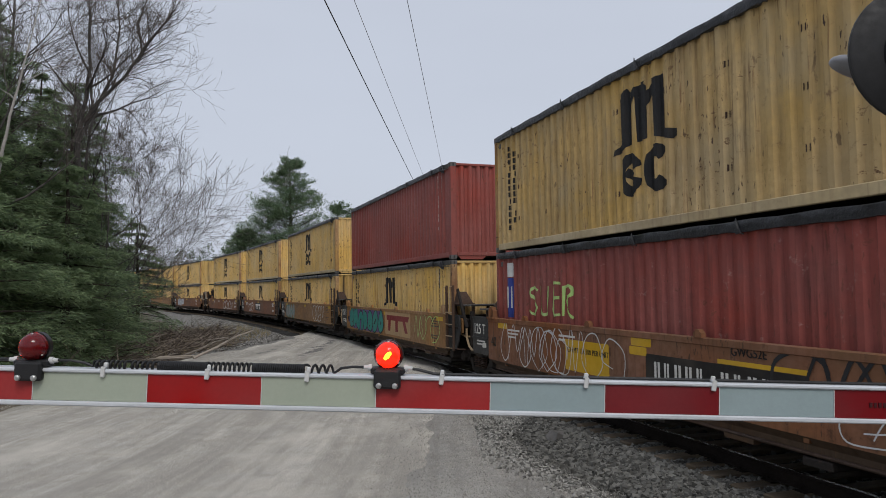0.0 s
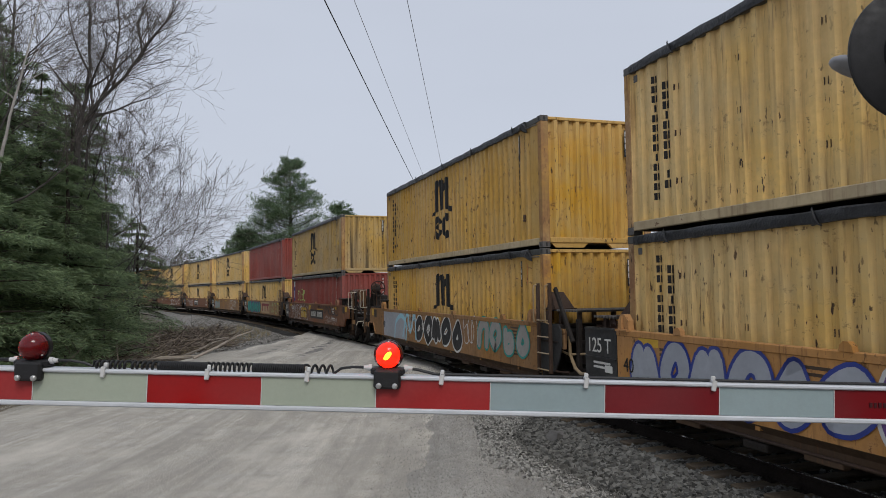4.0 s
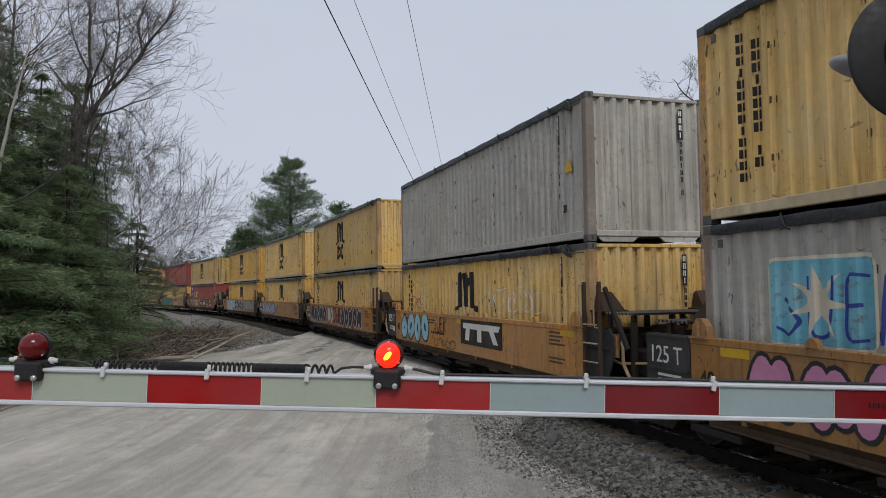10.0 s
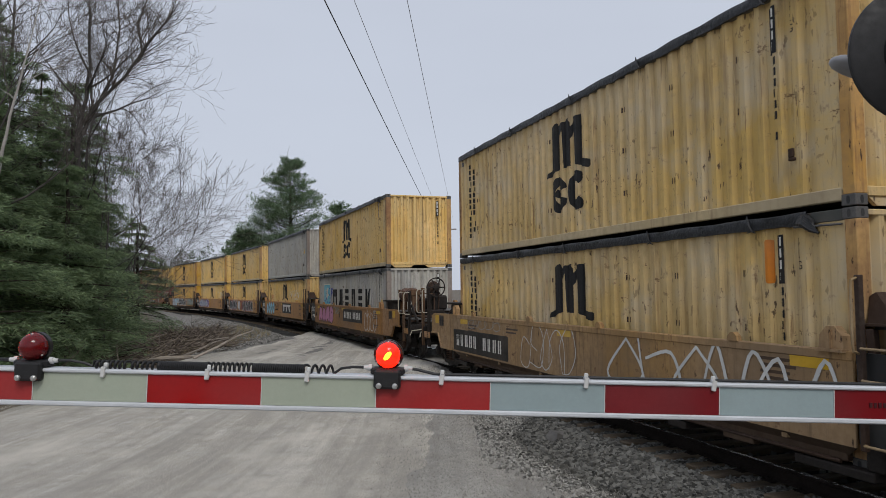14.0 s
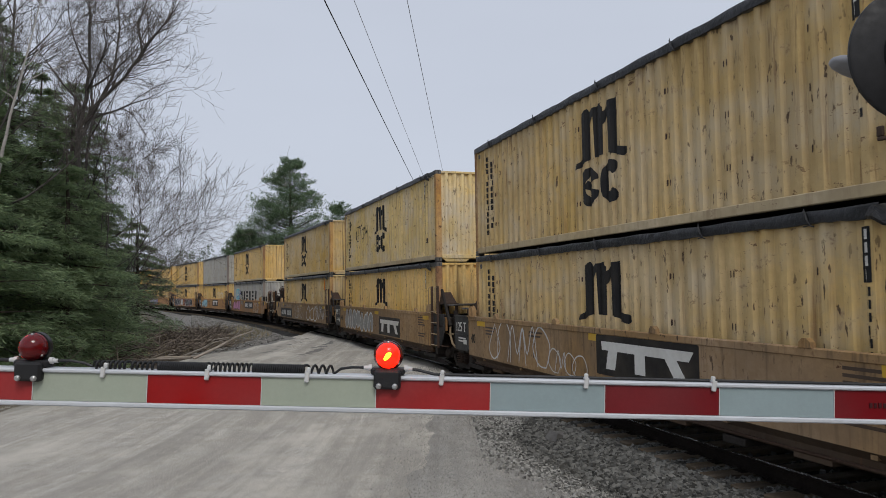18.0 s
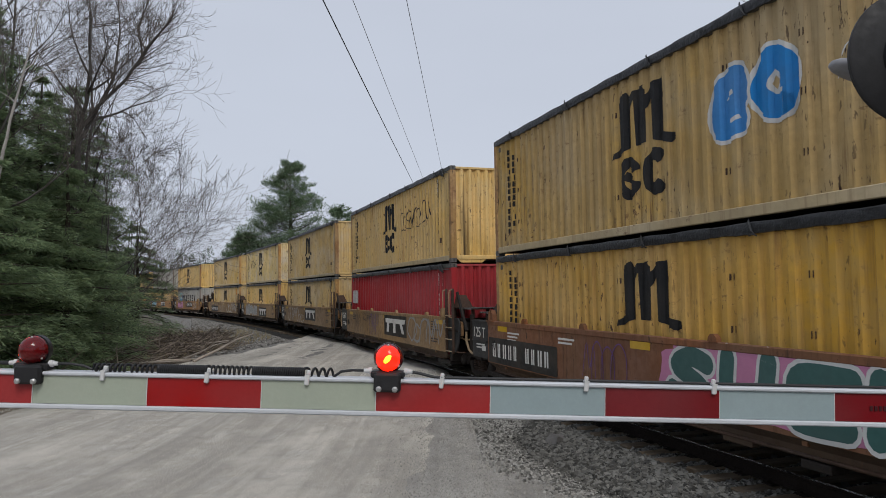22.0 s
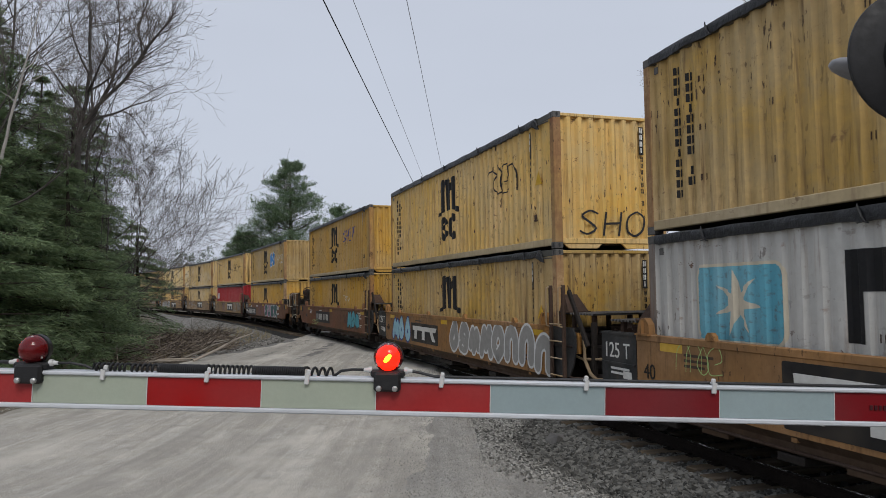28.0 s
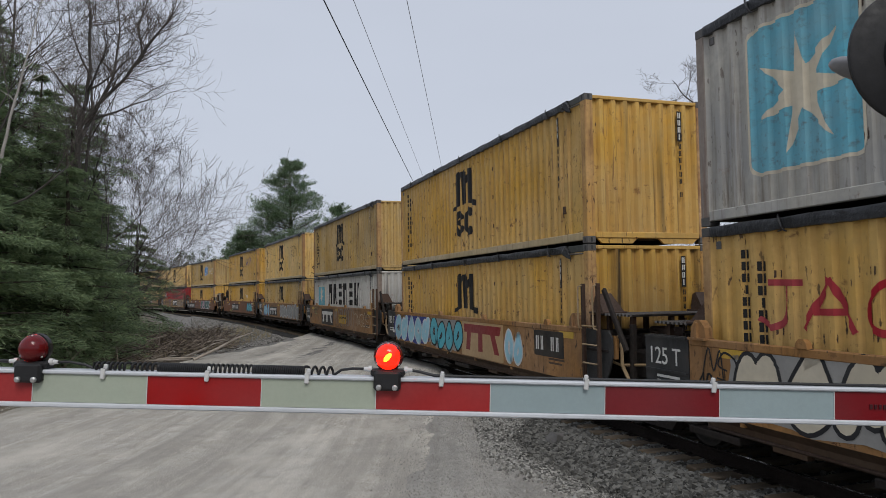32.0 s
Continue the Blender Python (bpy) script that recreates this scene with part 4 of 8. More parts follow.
def rounded(w, h, r, n=4):
    out = []
    for cx, cy, a0 in ((w - r, r, -90), (w - r, h - r, 0), (r, h - r, 90), (r, r, 180)):
        out += [(cx + r * math.cos(radians(a0 + 90 * i / n)), cy + r * math.sin(radians(a0 + 90 * i / n))) for i in range(n + 1)]
    return out


def make_end_panel():
    m = Matrix.Translation((0, 0, 0)) @ FACE
    sh = Shape().prism(rounded(1.04, 0.86, 0.09), 0.03, m)
    for z in (0.36, 0.815):
        sh.prism([(0.03, z), (1.01, z), (1.01, z + 0.03), (0.03, z + 0.03)], 0.055, m)
    return sh


def make_grating(lx, ly):
    def go():
        ribs = corrugated(lx, ly, 0.10, 0.035, 0.35)
        return shifted(ribs, Matrix(((1, 0, 0, 0), (0, 0, 1, 0), (0, 1, 0, 0.035), (0, 0, 0, 1))))
    return go


def make_ladder():
    sh = Shape()
    for x in (-0.24, 0.24):
        sh.box(x - 0.032, x + 0.032, -0.03, 0.03, 0.62, 2.27, 0.008)
    return sh


def make_rung():
    return Shape().tube([(-0.22, 0.0, 0), (-0.20, 0.05, 0), (0.20, 0.05, 0), (0.22, 0.0, 0)], 0.014, 6)


def make_grab():
    return Shape().tube([(0, 0, 0), (0, 0.09, 0.03), (0, 0.10, 0.10), (0, 0.10, 0.62), (0, 0.09, 0.70), (0, 0, 0.73)], 0.014, 6)


def make_end_grab():
    return Shape().tube([(0, 0, 0), (0, 0.16, 0.01), (0, 0.19, 0.06), (0, 0.19, 0.60), (0, 0.16, 0.67), (0, 0, 0.68)], 0.014, 6)


def make_wheel_rim():
    sh = Shape()
    sh.tube([(0, 0.30 * math.cos(t), 0.30 * math.sin(t)) for t in [2 * math.pi * i / 24 for i in range(25)]], 0.022, 6, False)
    for k in range(6):
        t = math.pi * k / 3
        sh.tube([(0.02, 0.07 * math.cos(t), 0.07 * math.sin(t)), (0, 0.29 * math.cos(t), 0.29 * math.sin(t))], 0.022, 5)
    return sh.lathe([(-0.05, 0.05), (-0.05, 0.10), (0.03, 0.10), (0.05, 0.05)], 14)


def lettered(text, size, material, parent, at, depth=0.003):
    cu = bpy.data.curves.new("lettering", "FONT")
    cu.body, cu.size, cu.extrude = text, size, depth
    tmp = bpy.data.objects.new("lettering", cu)
    me = bpy.data.meshes.new_from_object(tmp)
    bpy.data.objects.remove(tmp)
    me.materials.clear()
    me.materials.append(material)
    ob = new("lettering", me)
    ob.parent, ob.matrix_basis = parent, at
    return ob


LETTER_MESH = {}


def stencil(text, size, material, parent, at):
    """The same lettering again shares one mesh."""
    key = text + material.name + str(size)
    if key not in LETTER_MESH:
        LETTER_MESH[key] = lettered(text, size, material, parent, at).data
        return
    ob = new("lettering", LETTER_MESH[key])
    ob.parent, ob.matrix_basis = parent, at


def side_at(x, z, y=SY + 0.012):
    return Matrix.Translation((x, y, z)) @ FACE


def make_plate(w, h):
    return lambda: Shape().prism(rounded(w, h, 0.01, 1), 0.004, Matrix.Identity(4))


LETTER_YELLOW = paint("yellow_reflector_paint", (0.60, 0.36, 0.03), 0.4)
STENCIL_DARK = paint("dark_stencil_paint", (0.07, 0.045, 0.03), 0.3)


def make_bracket():
    """A folded steel corner cup that holds a container's foot."""
    sh = Shape().add([(0, -0.20, 0), (0, 0.20, 0), (-0.03, 0.13, 0.26), (-0.03, -0.13, 0.26), (0.34, -0.20, 0), (0.34, 0.20, 0), (0.05, 0.13, 0.30), (0.05, -0.13, 0.30)],
                     [(0, 1, 2, 3), (4, 7, 6, 5), (0, 4, 5, 1), (3, 2, 6, 7), (0, 3, 7, 4), (1, 5, 6, 2)])
    return sh.box(-0.06, 0.38, -0.24, 0.24, -0.03, 0.0, 0.006)


def joint_end(car, sgn, sill, leading, rnd):
    """The end of a unit over a shared truck: bolster, black end panels, walkway, ladder or lettering, hoses."""
    turn = 0 if sgn > 0 else 180
    part("end_beam", shared("end_beam:j", lambda: Shape().box(-0.45, 0.60, -1.00, 1.00, 0.78, 1.22, 0.04).box(-0.75, 0.10, -1.33, 1.33, 1.20, 1.42, 0.03).box(-0.70, -0.50, -1.33, 1.33, 0.40, 1.3, 0.02), GRIME), None, car, at=pose(sgn * 6.88, 0, 0, 0, 0, turn))
    part("drawbar", shared("drawbar:j", lambda: Shape().tube([(7.35, 0, 0.98), (7.70, 0, 0.98)], 0.19, 14).box(7.2, 7.45, -0.3, 0.3, 0.80, 1.16, 0.03), RUSTY), None, car, at=pose(0, 0, 0, 0, 0, turn))
    for y in (SY - 0.03, -SY + 0.03):
        if leading:
            panel_at = Matrix.Translation((7.24, y, 0.68)) if y > 0 else Matrix.Translation((6.20, y, 0.68)) @ pose(0, 0, 0, 0, 0, 180)
            part("end_panel", shared("end_panel:j", make_end_panel, BLACKPLATE), None, car, "black painted steel end panel", at=panel_at)
        else:                                   # the trailing end: a dark recessed plate with a drooping lower edge
            flip = 1 if y > 0 else -1
            part("end_plate", shared("end_plate:j%d" % flip, lambda: Shape().prism([(6.17, 0.66), (6.80, 0.66), (6.95, 0.86), (7.05, 1.12), (7.05, 1.40), (6.95, 1.52), (6.17, 1.53)], 0.03 * flip, Matrix.Translation((0, -0.02 * flip, 0)) @ FACE), BLACKPLATE), None, car, "dark steel end plate", at=pose(0, y, 0))
            part("stiffener", shared("stiffener:j", lambda: Shape().box(-6.95, -6.20, -0.02, 0.02, 1.18, 1.22, 0.006), GRIME), None, car, at=pose(0, y + 0.02 * flip, 0))
    deck = part("walkway", shared("walkway:j", make_grating(1.15, 2.35), GRATING), None, car, "grey steel grating walkway", at=pose(sgn * 6.20 - (1.15 if sgn < 0 else 0), -1.175, 1.74 if not leading else 1.67))
    for y in (-1.05, -0.35, 0.35, 1.05):
        for x in (6.45, 7.15):
            part("walkway_leg", shared("walkway_leg:j", lambda: Shape().box(-0.045, 0.045, -0.03, 0.03, 1.40, 1.74), RUSTY), None, car, at=pose(sgn * x, y, 0 if not leading else -0.07))
    for y in (0.98, -0.98):
        part("corner_cup", shared("corner_cup:j", make_bracket, SILLS["tan"] if sill is not SILLS["brown"] else RUSTY), None, car, "folded steel corner cup", at=pose(sgn * 6.13, y, 1.80 if not leading else 1.73, 0, 0, turn))
    if leading:
        stencil("125 T", 0.33, WHITEPAINT, car, side_at(7.16, 1.14, SY + 0.004))
        for k, (dz, w) in enumerate(((0.34, 0.55), (0.27, 0.42))):
            part("lettering", shared("lettering:note%d" % k, make_plate(w, 0.035), WHITEPAINT), None, car, at=side_at(6.95, 0.62 + dz, SY + 0.004))
        part("label_plate", shared("label_plate:j", make_plate(0.24, 0.11), WHITEPAINT), None, car, "small white label plate", at=side_at(6.58, 0.84, SY + 0.003))
    else:
        lad = part("ladder", shared("ladder:j", make_ladder, RUSTY if rnd.random() < 0.6 else GRIME), None, car, "rusty steel ladder with grab irons", at=pose(-6.54, SY + 0.05, 0))
        for k in range(4):
            part("rung", shared("rung:j", make_rung, TAN_RAIL), None, lad, at=pose(0, 0.0, 0.68 + 0.30 * k))
        for x in (-0.24, 0.24):
            part("grab_iron", shared("grab_iron:j", make_grab, TAN_RAIL), None, lad, at=pose(x, 0, 1.52))
        part("brake_hose", shared("brake_hose:j", lambda: Shape().tube([(0.25, 0.1, 1.38), (0.05, 0.16, 1.42), (-0.05, 0.18, 1.25), (-0.10, 0.2, 0.98), (-0.32, 0.22, 0.76), (-0.52, 0.22, 0.68), (-0.70, 0.2, 0.70), (-0.92, 0.1, 0.85)], 0.030, 8), TAN_RAIL, True), None, car, "tan rubber air hose", at=pose(-6.95, 1.0, 0))
        part("brace", shared("brace:j", lambda: Shape().box(-0.04, 0.04, -0.03, 0.03, 0, 1.15, 0.008), GRIME), None, car, "dark diagonal brace", at=pose(-7.35, SY - 0.10, 1.22) @ pose(0, 0, 0, 0, 34, 0))
        for k, (x, y, z0, z1) in enumerate(((-6.30, 1.18, 0.55, 1.75), (-7.22, 1.12, 0.70, 1.62), (-6.9, 0.6, 0.5, 1.5))):
            part("strut", shared("strut:j%d" % k, lambda: Shape().box(-0.045, 0.045, -0.04, 0.04, z0, z1, 0.008), RUSTY if k != 1 else GRIME), None, car, "", at=pose(x, y, 0, 0, 4 - 5 * k, 0))
        part("air_line", shared("air_line:j", lambda: Shape().tube([(-6.2, 1.22, 1.15), (-6.6, 1.24, 1.05), (-7.0, 1.2, 0.98), (-7.5, 1.05, 1.02)], 0.022, 7), TAN_RAIL, True), None, car)
        part("lever", shared("lever:j", lambda: Shape().tube([(-6.3, 1.36, 0.76), (-6.9, 1.36, 0.66), (-7.2, 1.30, 0.68)], 0.020, 6), RUSTY, True), None, car)
        part("hanger", shared("hanger:j", lambda: Shape().prism([(-0.10, 0.0), (0.10, 0.0), (0.12, 0.30), (0.07, 0.36), (-0.07, 0.36), (-0.12, 0.30)], 0.05, FACE), SILLS["tan"]), None, car, "tan steel hanger plate", at=pose(-6.98, 1.28, 1.08))
        part("end_bracket", shared("end_bracket:j", lambda: Shape().box(-6.65, -6.2, 0.3, 1.33, 1.28, 1.50, 0.03).box(-7.2, -6.8, 0.1, 0.8, 1.26, 1.46, 0.03), GRIME), None, car)
        part("slack_lever", shared("slack_lever:j", lambda: Shape().box(-0.25, 0.25, -0.16, 0.16, 1.40, 1.56, 0.03).tube([(-0.1, 0, 1.58), (-0.45, 0.2, 1.48)], 0.05, 8), RUSTY), None, car, at=pose(-7.0, 0.35, 0))


GRABWHITE = mat("cream_painted_grab_iron", (0.44, 0.40, 0.32), 0.6, 0, 0.2, 30.0, 0.2, spot=RUST, spot_amount=0.6, spot_scale=9.0)
TANPOST = mat("worn_tan_post_paint", (0.105, 0.056, 0.027), 0.75, 0, 0.3, 12.0, 0.3, streak=DARKRUST, streak_amount=0.9, spot=DARKRUST, spot_amount=0.8, spot_scale=5.0)
TANKRUST = mat("rust_red_reservoir_paint", (0.115, 0.054, 0.034), 0.45, 0.1, 0.3, 10.0, 0.15, spot=DARKRUST, spot_amount=0.6, spot_scale=4.0, dust=(0.06, 0.036, 0.028), dust_amount=0.8, spec=0.5)


def running_board(car, at, key, x0, x1, y0, y1, z, count, material, label):
    """Level planks of open steel, each a little apart, on two bearers."""
    w = (y1 - y0) / count
    board = part("running_board", shared("running_board:" + key, lambda: Shape().box(x0 + 0.12, x0 + 0.17, y0, y1, z - 0.06, z - 0.001).box(x1 - 0.17, x1 - 0.12, y0, y1, z - 0.06, z - 0.001).box(x0 + 0.17, x1 - 0.17, (y0 + y1) / 2 - 0.03, (y0 + y1) / 2 + 0.03, z - 0.05, z - 0.001), RUSTY), None, car, label, at=at)
    for i in range(count):
        part("plank", shared("plank:%s" % key, lambda: Shape().box(x0, x1, 0.012, w - 0.012, 0.0, 0.035), material), None, board, at=pose(0, y0 + i * w, z))


def coupler_end(car, sgn, sill, rnd):
    """The outer end of a car: stepped running boards, posts with grab irons, brake wheel and stand, air reservoir, coupler."""
    at = pose(0, 0, 0) if sgn > 0 else pose(0, 0, 0, 0, 0, 180)
    k = str(sgn)
    near = 1 if sgn > 0 else -1                 # the road side in the end's own axes

    def place(x, y, z=0.0):
        return at @ pose(x, y, z)

    def skirt():
        sh = Shape().prism([(-8.05, 0.98), (-8.05, 1.46), (-7.80, 1.53), (-6.14, 1.54), (-6.14, 0.62), (-7.15, 0.62), (-7.45, 0.98)], 0.03, FACE)
        return sh.prism([(-8.05, 0.98), (-8.05, 1.02), (-7.42, 1.02), (-7.12, 0.66), (-6.3, 0.66), (-6.3, 0.62), (-7.15, 0.62), (-7.45, 0.98)], 0.06, FACE)
    for y in (SY - 0.02, -SY - 0.01):
        part("end_skirt", shared("end_skirt:" + sill.name, skirt, sill), None, car, at=place(0, y))
    part("end_beam", shared("end_beam:c", lambda: Shape().box(6.3, 8.0, -1.30, 1.30, 1.02, 1.30, 0.03).box(8.0, 9.15, -0.45, 0.45, 0.70, 1.06, 0.03).box(9.05, 9.25, -1.34, 1.34, 0.82, 1.10, 0.03).box(6.35, 6.55, -1.33, 1.33, 0.4, 1.3, 0.02), GRIME), None, car, at=at)
    running_board(car, at, "c1", 6.2, 8.05, -1.30, 1.30, 1.46, 7, GRATING, "upper grey running board")
    running_board(car, at, "c2", 8.15, 9.25, -1.32, 1.32, 1.24, 6, GRATING, "lower grey running board")
    running_board(car, at, "c3" + k, 8.5, 9.15, near * 0.95 - 0.36, near * 0.95 + 0.36, 0.92, 2, RUSTY, "low steel step")
    for q in range(6):
        part("board_leg", shared("board_leg:c", lambda: Shape().box(-0.04, 0.04, -0.03, 0.03, 1.05, 1.24), RUSTY), None, car, at=place(8.3 + 0.75 * (q % 2), -1.1 + 1.1 * (q // 2)))
    posts = ((8.44, 1.34, 0.55, 2.14), (9.02, 1.34, 0.55, 2.13), (8.44, -1.34, 0.55, 2.14), (9.02, -1.34, 0.55, 2.13)) if sgn < 0 else ((8.62, 1.34, 0.55, 2.23), (9.22, 1.34, 0.55, 2.22), (8.62, -1.34, 0.55, 2.23), (9.22, -1.34, 0.55, 2.22))
    for q, (x, y, z0, z1) in enumerate(posts):
        post = part("end_post", shared("end_post:c%d%s" % (q % 2, k), lambda: Shape().box(-0.05, 0.05, -0.012, 0.012, z0, z1, 0.004).box(-0.05, -0.035, -0.05, 0.05, z0, z1, 0.004), TANPOST if (q % 2 == 0) == (sgn < 0) else GRIME), None, car, "rust-brown steel angle post", at=place(x, y))
        part("grab_iron", shared("grab_iron:c", make_end_grab, GRABWHITE), None, post, "cream painted grab iron", at=pose(0, 0, z1 - 0.72, 0, 0, 8 if y > 0 else 172))
        for z in (1.0, 1.35, 1.6):
            part("rivet", shared("rivet:c", lambda: Shape().lathe([(0, 0.016), (0.010, 0.012), (0.014, 0.004)], 8, pose(0, 0, 0, 0, 0, 90)), RUSTY), None, post, at=pose(0, 0.012, z))
    for y in (1.34, -1.34):
        part("rung", shared("rung:c", lambda: Shape().tube([(0, 0, 0), (0.58, 0, 0)], 0.016, 6), RUSTY), None, car, at=place(posts[0][0], y, 0.78))
    if sgn < 0:
        part("brace", shared("brace:c", lambda: Shape().box(-0.045, 0.045, -0.02, 0.02, 0, 0.80, 0.006), GRIME), None, car, "dark diagonal brace", at=place(9.62, near * 1.28, 1.18) @ pose(0, 0, 0, 0, -50, 0))
    part("draft_box", shared("draft_box:c", lambda: Shape().box(8.05, 9.2, -1.15, -0.55, 0.86, 1.18, 0.03).box(8.05, 9.2, 0.55, 1.15, 0.86, 1.18, 0.03).box(6.6, 8.0, -1.22, 1.22, 1.30, 1.42, 0.02), GRIME), None, car, "grimy steel boxes under the boards", at=at)
    part("handrail", shared("handrail:c", lambda: Shape().tube([(9.22, -1.34, 1.36), (9.22, 1.34, 1.36)], 0.026, 8), RUSTY), None, car, at=at)
    part("uncoupling_rod", shared("uncoupling_rod:c" + k, lambda: Shape().tube([(9.28, near * 1.42, 0.78), (9.33, near * 1.38, 0.92), (9.36, near * 0.7, 0.98), (9.38, near * 0.15, 1.02)], 0.018, 6), GRABWHITE, True), None, car, "bent uncoupling rod", at=at)
    part("name_plate", shared("name_plate:c" + k, lambda: Shape().box(-0.25, 0.25, -0.015, 0.015, 0.0, 0.17, 0.004), SILLS["tan"]), None, car, "small tan end plate", at=place(8.72, near * 1.36, 0.80))
    part("equipment_ledge", shared("equipment_ledge:c", lambda: Shape().box(5.95, 6.95, -0.35, 0.35, 1.78, 1.83, 0.01).box(6.15, 6.85, -0.25, 0.25, 1.48, 1.78, 0.02), GRIME), None, car, "small dark ledge over the end sill", at=place(0, near * 0.98))
    if sgn < 0:
        tank = part("air_reservoir", shared("air_reservoir:c", lambda: Shape().lathe([(-0.60, 0.04), (-0.575, 0.15), (-0.50, 0.215), (-0.46, 0.225), (0.46, 0.225), (0.50, 0.215), (0.575, 0.15), (0.60, 0.04)], 24, pose(7.5, 0, 2.0)), TANKRUST, True), None, car, "rust-brown air brake reservoir", at=place(0, near * 0.86))
        for dx in (-0.28, 0.30):
            part("strap", shared("strap:c", lambda: Shape().lathe([(-0.02, 0.2), (-0.02, 0.235), (0.02, 0.235), (0.02, 0.2)], 24), RUSTY), None, tank, at=pose(7.5 + dx, 0, 2.0))
        for dx in (-0.66, 0.64):
            part("tank_bracket", shared("tank_bracket:c", lambda: Shape().box(-0.05, 0.05, -0.12, 0.12, 1.46, 2.16, 0.01).box(-0.07, 0.07, -0.16, 0.16, 1.98, 2.18, 0.01), TANPOST), None, car, "tan tank bracket", at=place(7.5 + dx, near * 0.86))
        part("tank_pipe", shared("tank_pipe:c", lambda: Shape().tube([(8.05, 0.15, 2.05), (8.4, 0.3, 2.05), (9.0, 0.32, 2.04)], 0.02, 6).tube([(7.9, 0.2, 1.94), (8.4, 0.33, 1.93)], 0.016, 6), TANPOST), None, car, at=place(0, near * 0.9))
        sx, sy = 8.35, -0.30
    else:
        sx, sy = 7.75, 0.10
    housing = TANKRUST if sgn > 0 else GRIME
    stand = part("brake_stand", shared("brake_stand:c" + k, lambda: Shape().box(sx - 0.30, sx + 0.02, sy - 0.16, sy + 0.16, 1.25, 2.30, 0.03).box(sx - 0.05, sx + 0.14, sy - 0.07, sy + 0.07, 1.3, 2.1, 0.02).box(sx - 0.40, sx + 0.2, sy - 0.3, sy + 0.3, 1.28, 1.52, 0.03), housing), None, car, "dark brake stand", at=at)
    part("gear_case", shared("gear_case:c" + k, lambda: Shape().lathe([(-0.24, 0.08), (-0.20, 0.17), (-0.05, 0.21), (0.06, 0.18), (0.12, 0.06)], 18, pose(sx + 0.02, sy, 2.24)), RUSTY, True), None, stand)
    part("brake_wheel", shared("brake_wheel:c" + k, make_wheel_rim, TANKRUST if sgn > 0 else GRIME, True), None, stand, "spoked brake wheel", at=pose(sx + 0.22, sy, 2.24))
    for q in range(2):
        part("chain", shared("chain:c%d" % q, lambda: Shape().tube([(0, 0, 2.1), (0.02, 0.01, 1.8), (-0.03, 0.02 * q, 1.5), (0.05, 0.05, 1.2)], 0.022, 6), RUSTY, True), None, car, at=place(sx + 0.16, sy + 0.10 - 0.16 * q))
    part("brake_valve", shared("brake_valve:c" + k, lambda: Shape().box(sx - 0.95, sx - 0.40, sy - 0.40, sy + 0.30, 1.48, 1.86, 0.05).box(sx - 0.62, sx - 0.36, sy + 0.22, sy + 0.62, 1.50, 1.98, 0.06).box(sx - 0.9, sx - 0.6, sy + 0.3, sy + 0.7, 1.55, 1.75, 0.04), GRIME), None, car, at=at)
    for q in range(4):
        part("pipe", shared("pipe:c%d%s" % (q, k), lambda q=q: Shape().tube([(sx - 0.6, sy - 0.2 + 0.14 * q, 1.86), (sx - 0.25, sy + near * (0.40 + 0.06 * q), 1.92 - 0.09 * q), (sx + 0.15, sy + near * (0.65 + 0.05 * q), 1.74 - 0.07 * q), (sx + 0.45, sy + near * 0.85, 1.40), (sx + 0.75, sy + near * 0.6, 1.26)], 0.026, 8), GRIME if q % 2 else RUSTY, True), None, car, at=at)
    part("hose", shared("hose:c", lambda: Shape().tube([(9.15, 0.4, 0.85), (9.35, 0.42, 0.62), (9.55, 0.35, 0.5), (9.78, 0.2, 0.55)], 0.03, 8), GRIME, True), None, car, at=at)
    part("coupler", shared("coupler:c", lambda: Shape().box(9.0, 9.55, -0.11, 0.11, 0.78, 1.0, 0.02).box(9.50, 9.80, -0.17, 0.15, 0.74, 1.04, 0.04), RUSTY), None, car, at=at)
    part("label_plate", shared("label_plate:c", make_plate(0.30, 0.22), LETTER_YELLOW), None, car, "yellow plate", at=Matrix.Translation((sgn * 7.38 + (0.30 if sgn > 0 else 0.0), SY + 0.012, 1.26)) @ FACE)
    stamp = part("label_plate", shared("label_plate:frame", make_plate(0.36, 0.28), STENCIL_DARK), None, car, "dark stencilled label", at=Matrix.Translation((sgn * 6.95 + (0.36 if sgn > 0 else 0.0), SY + 0.012, 1.20)) @ FACE)
    for a, b, c, d in ((0.03, 0.03, 0.15, 0.25), (0.20, 0.03, 0.32, 0.25)):
        part("label_field", shared("label_field:%d" % (a * 100), lambda: Shape().prism([(a, b), (c, b), (c, d), (a, d)], 0.006, Matrix.Identity(4)), WHITEPAINT if a < 0.1 and sgn > 0 else BLACKPAINT), None, stamp)


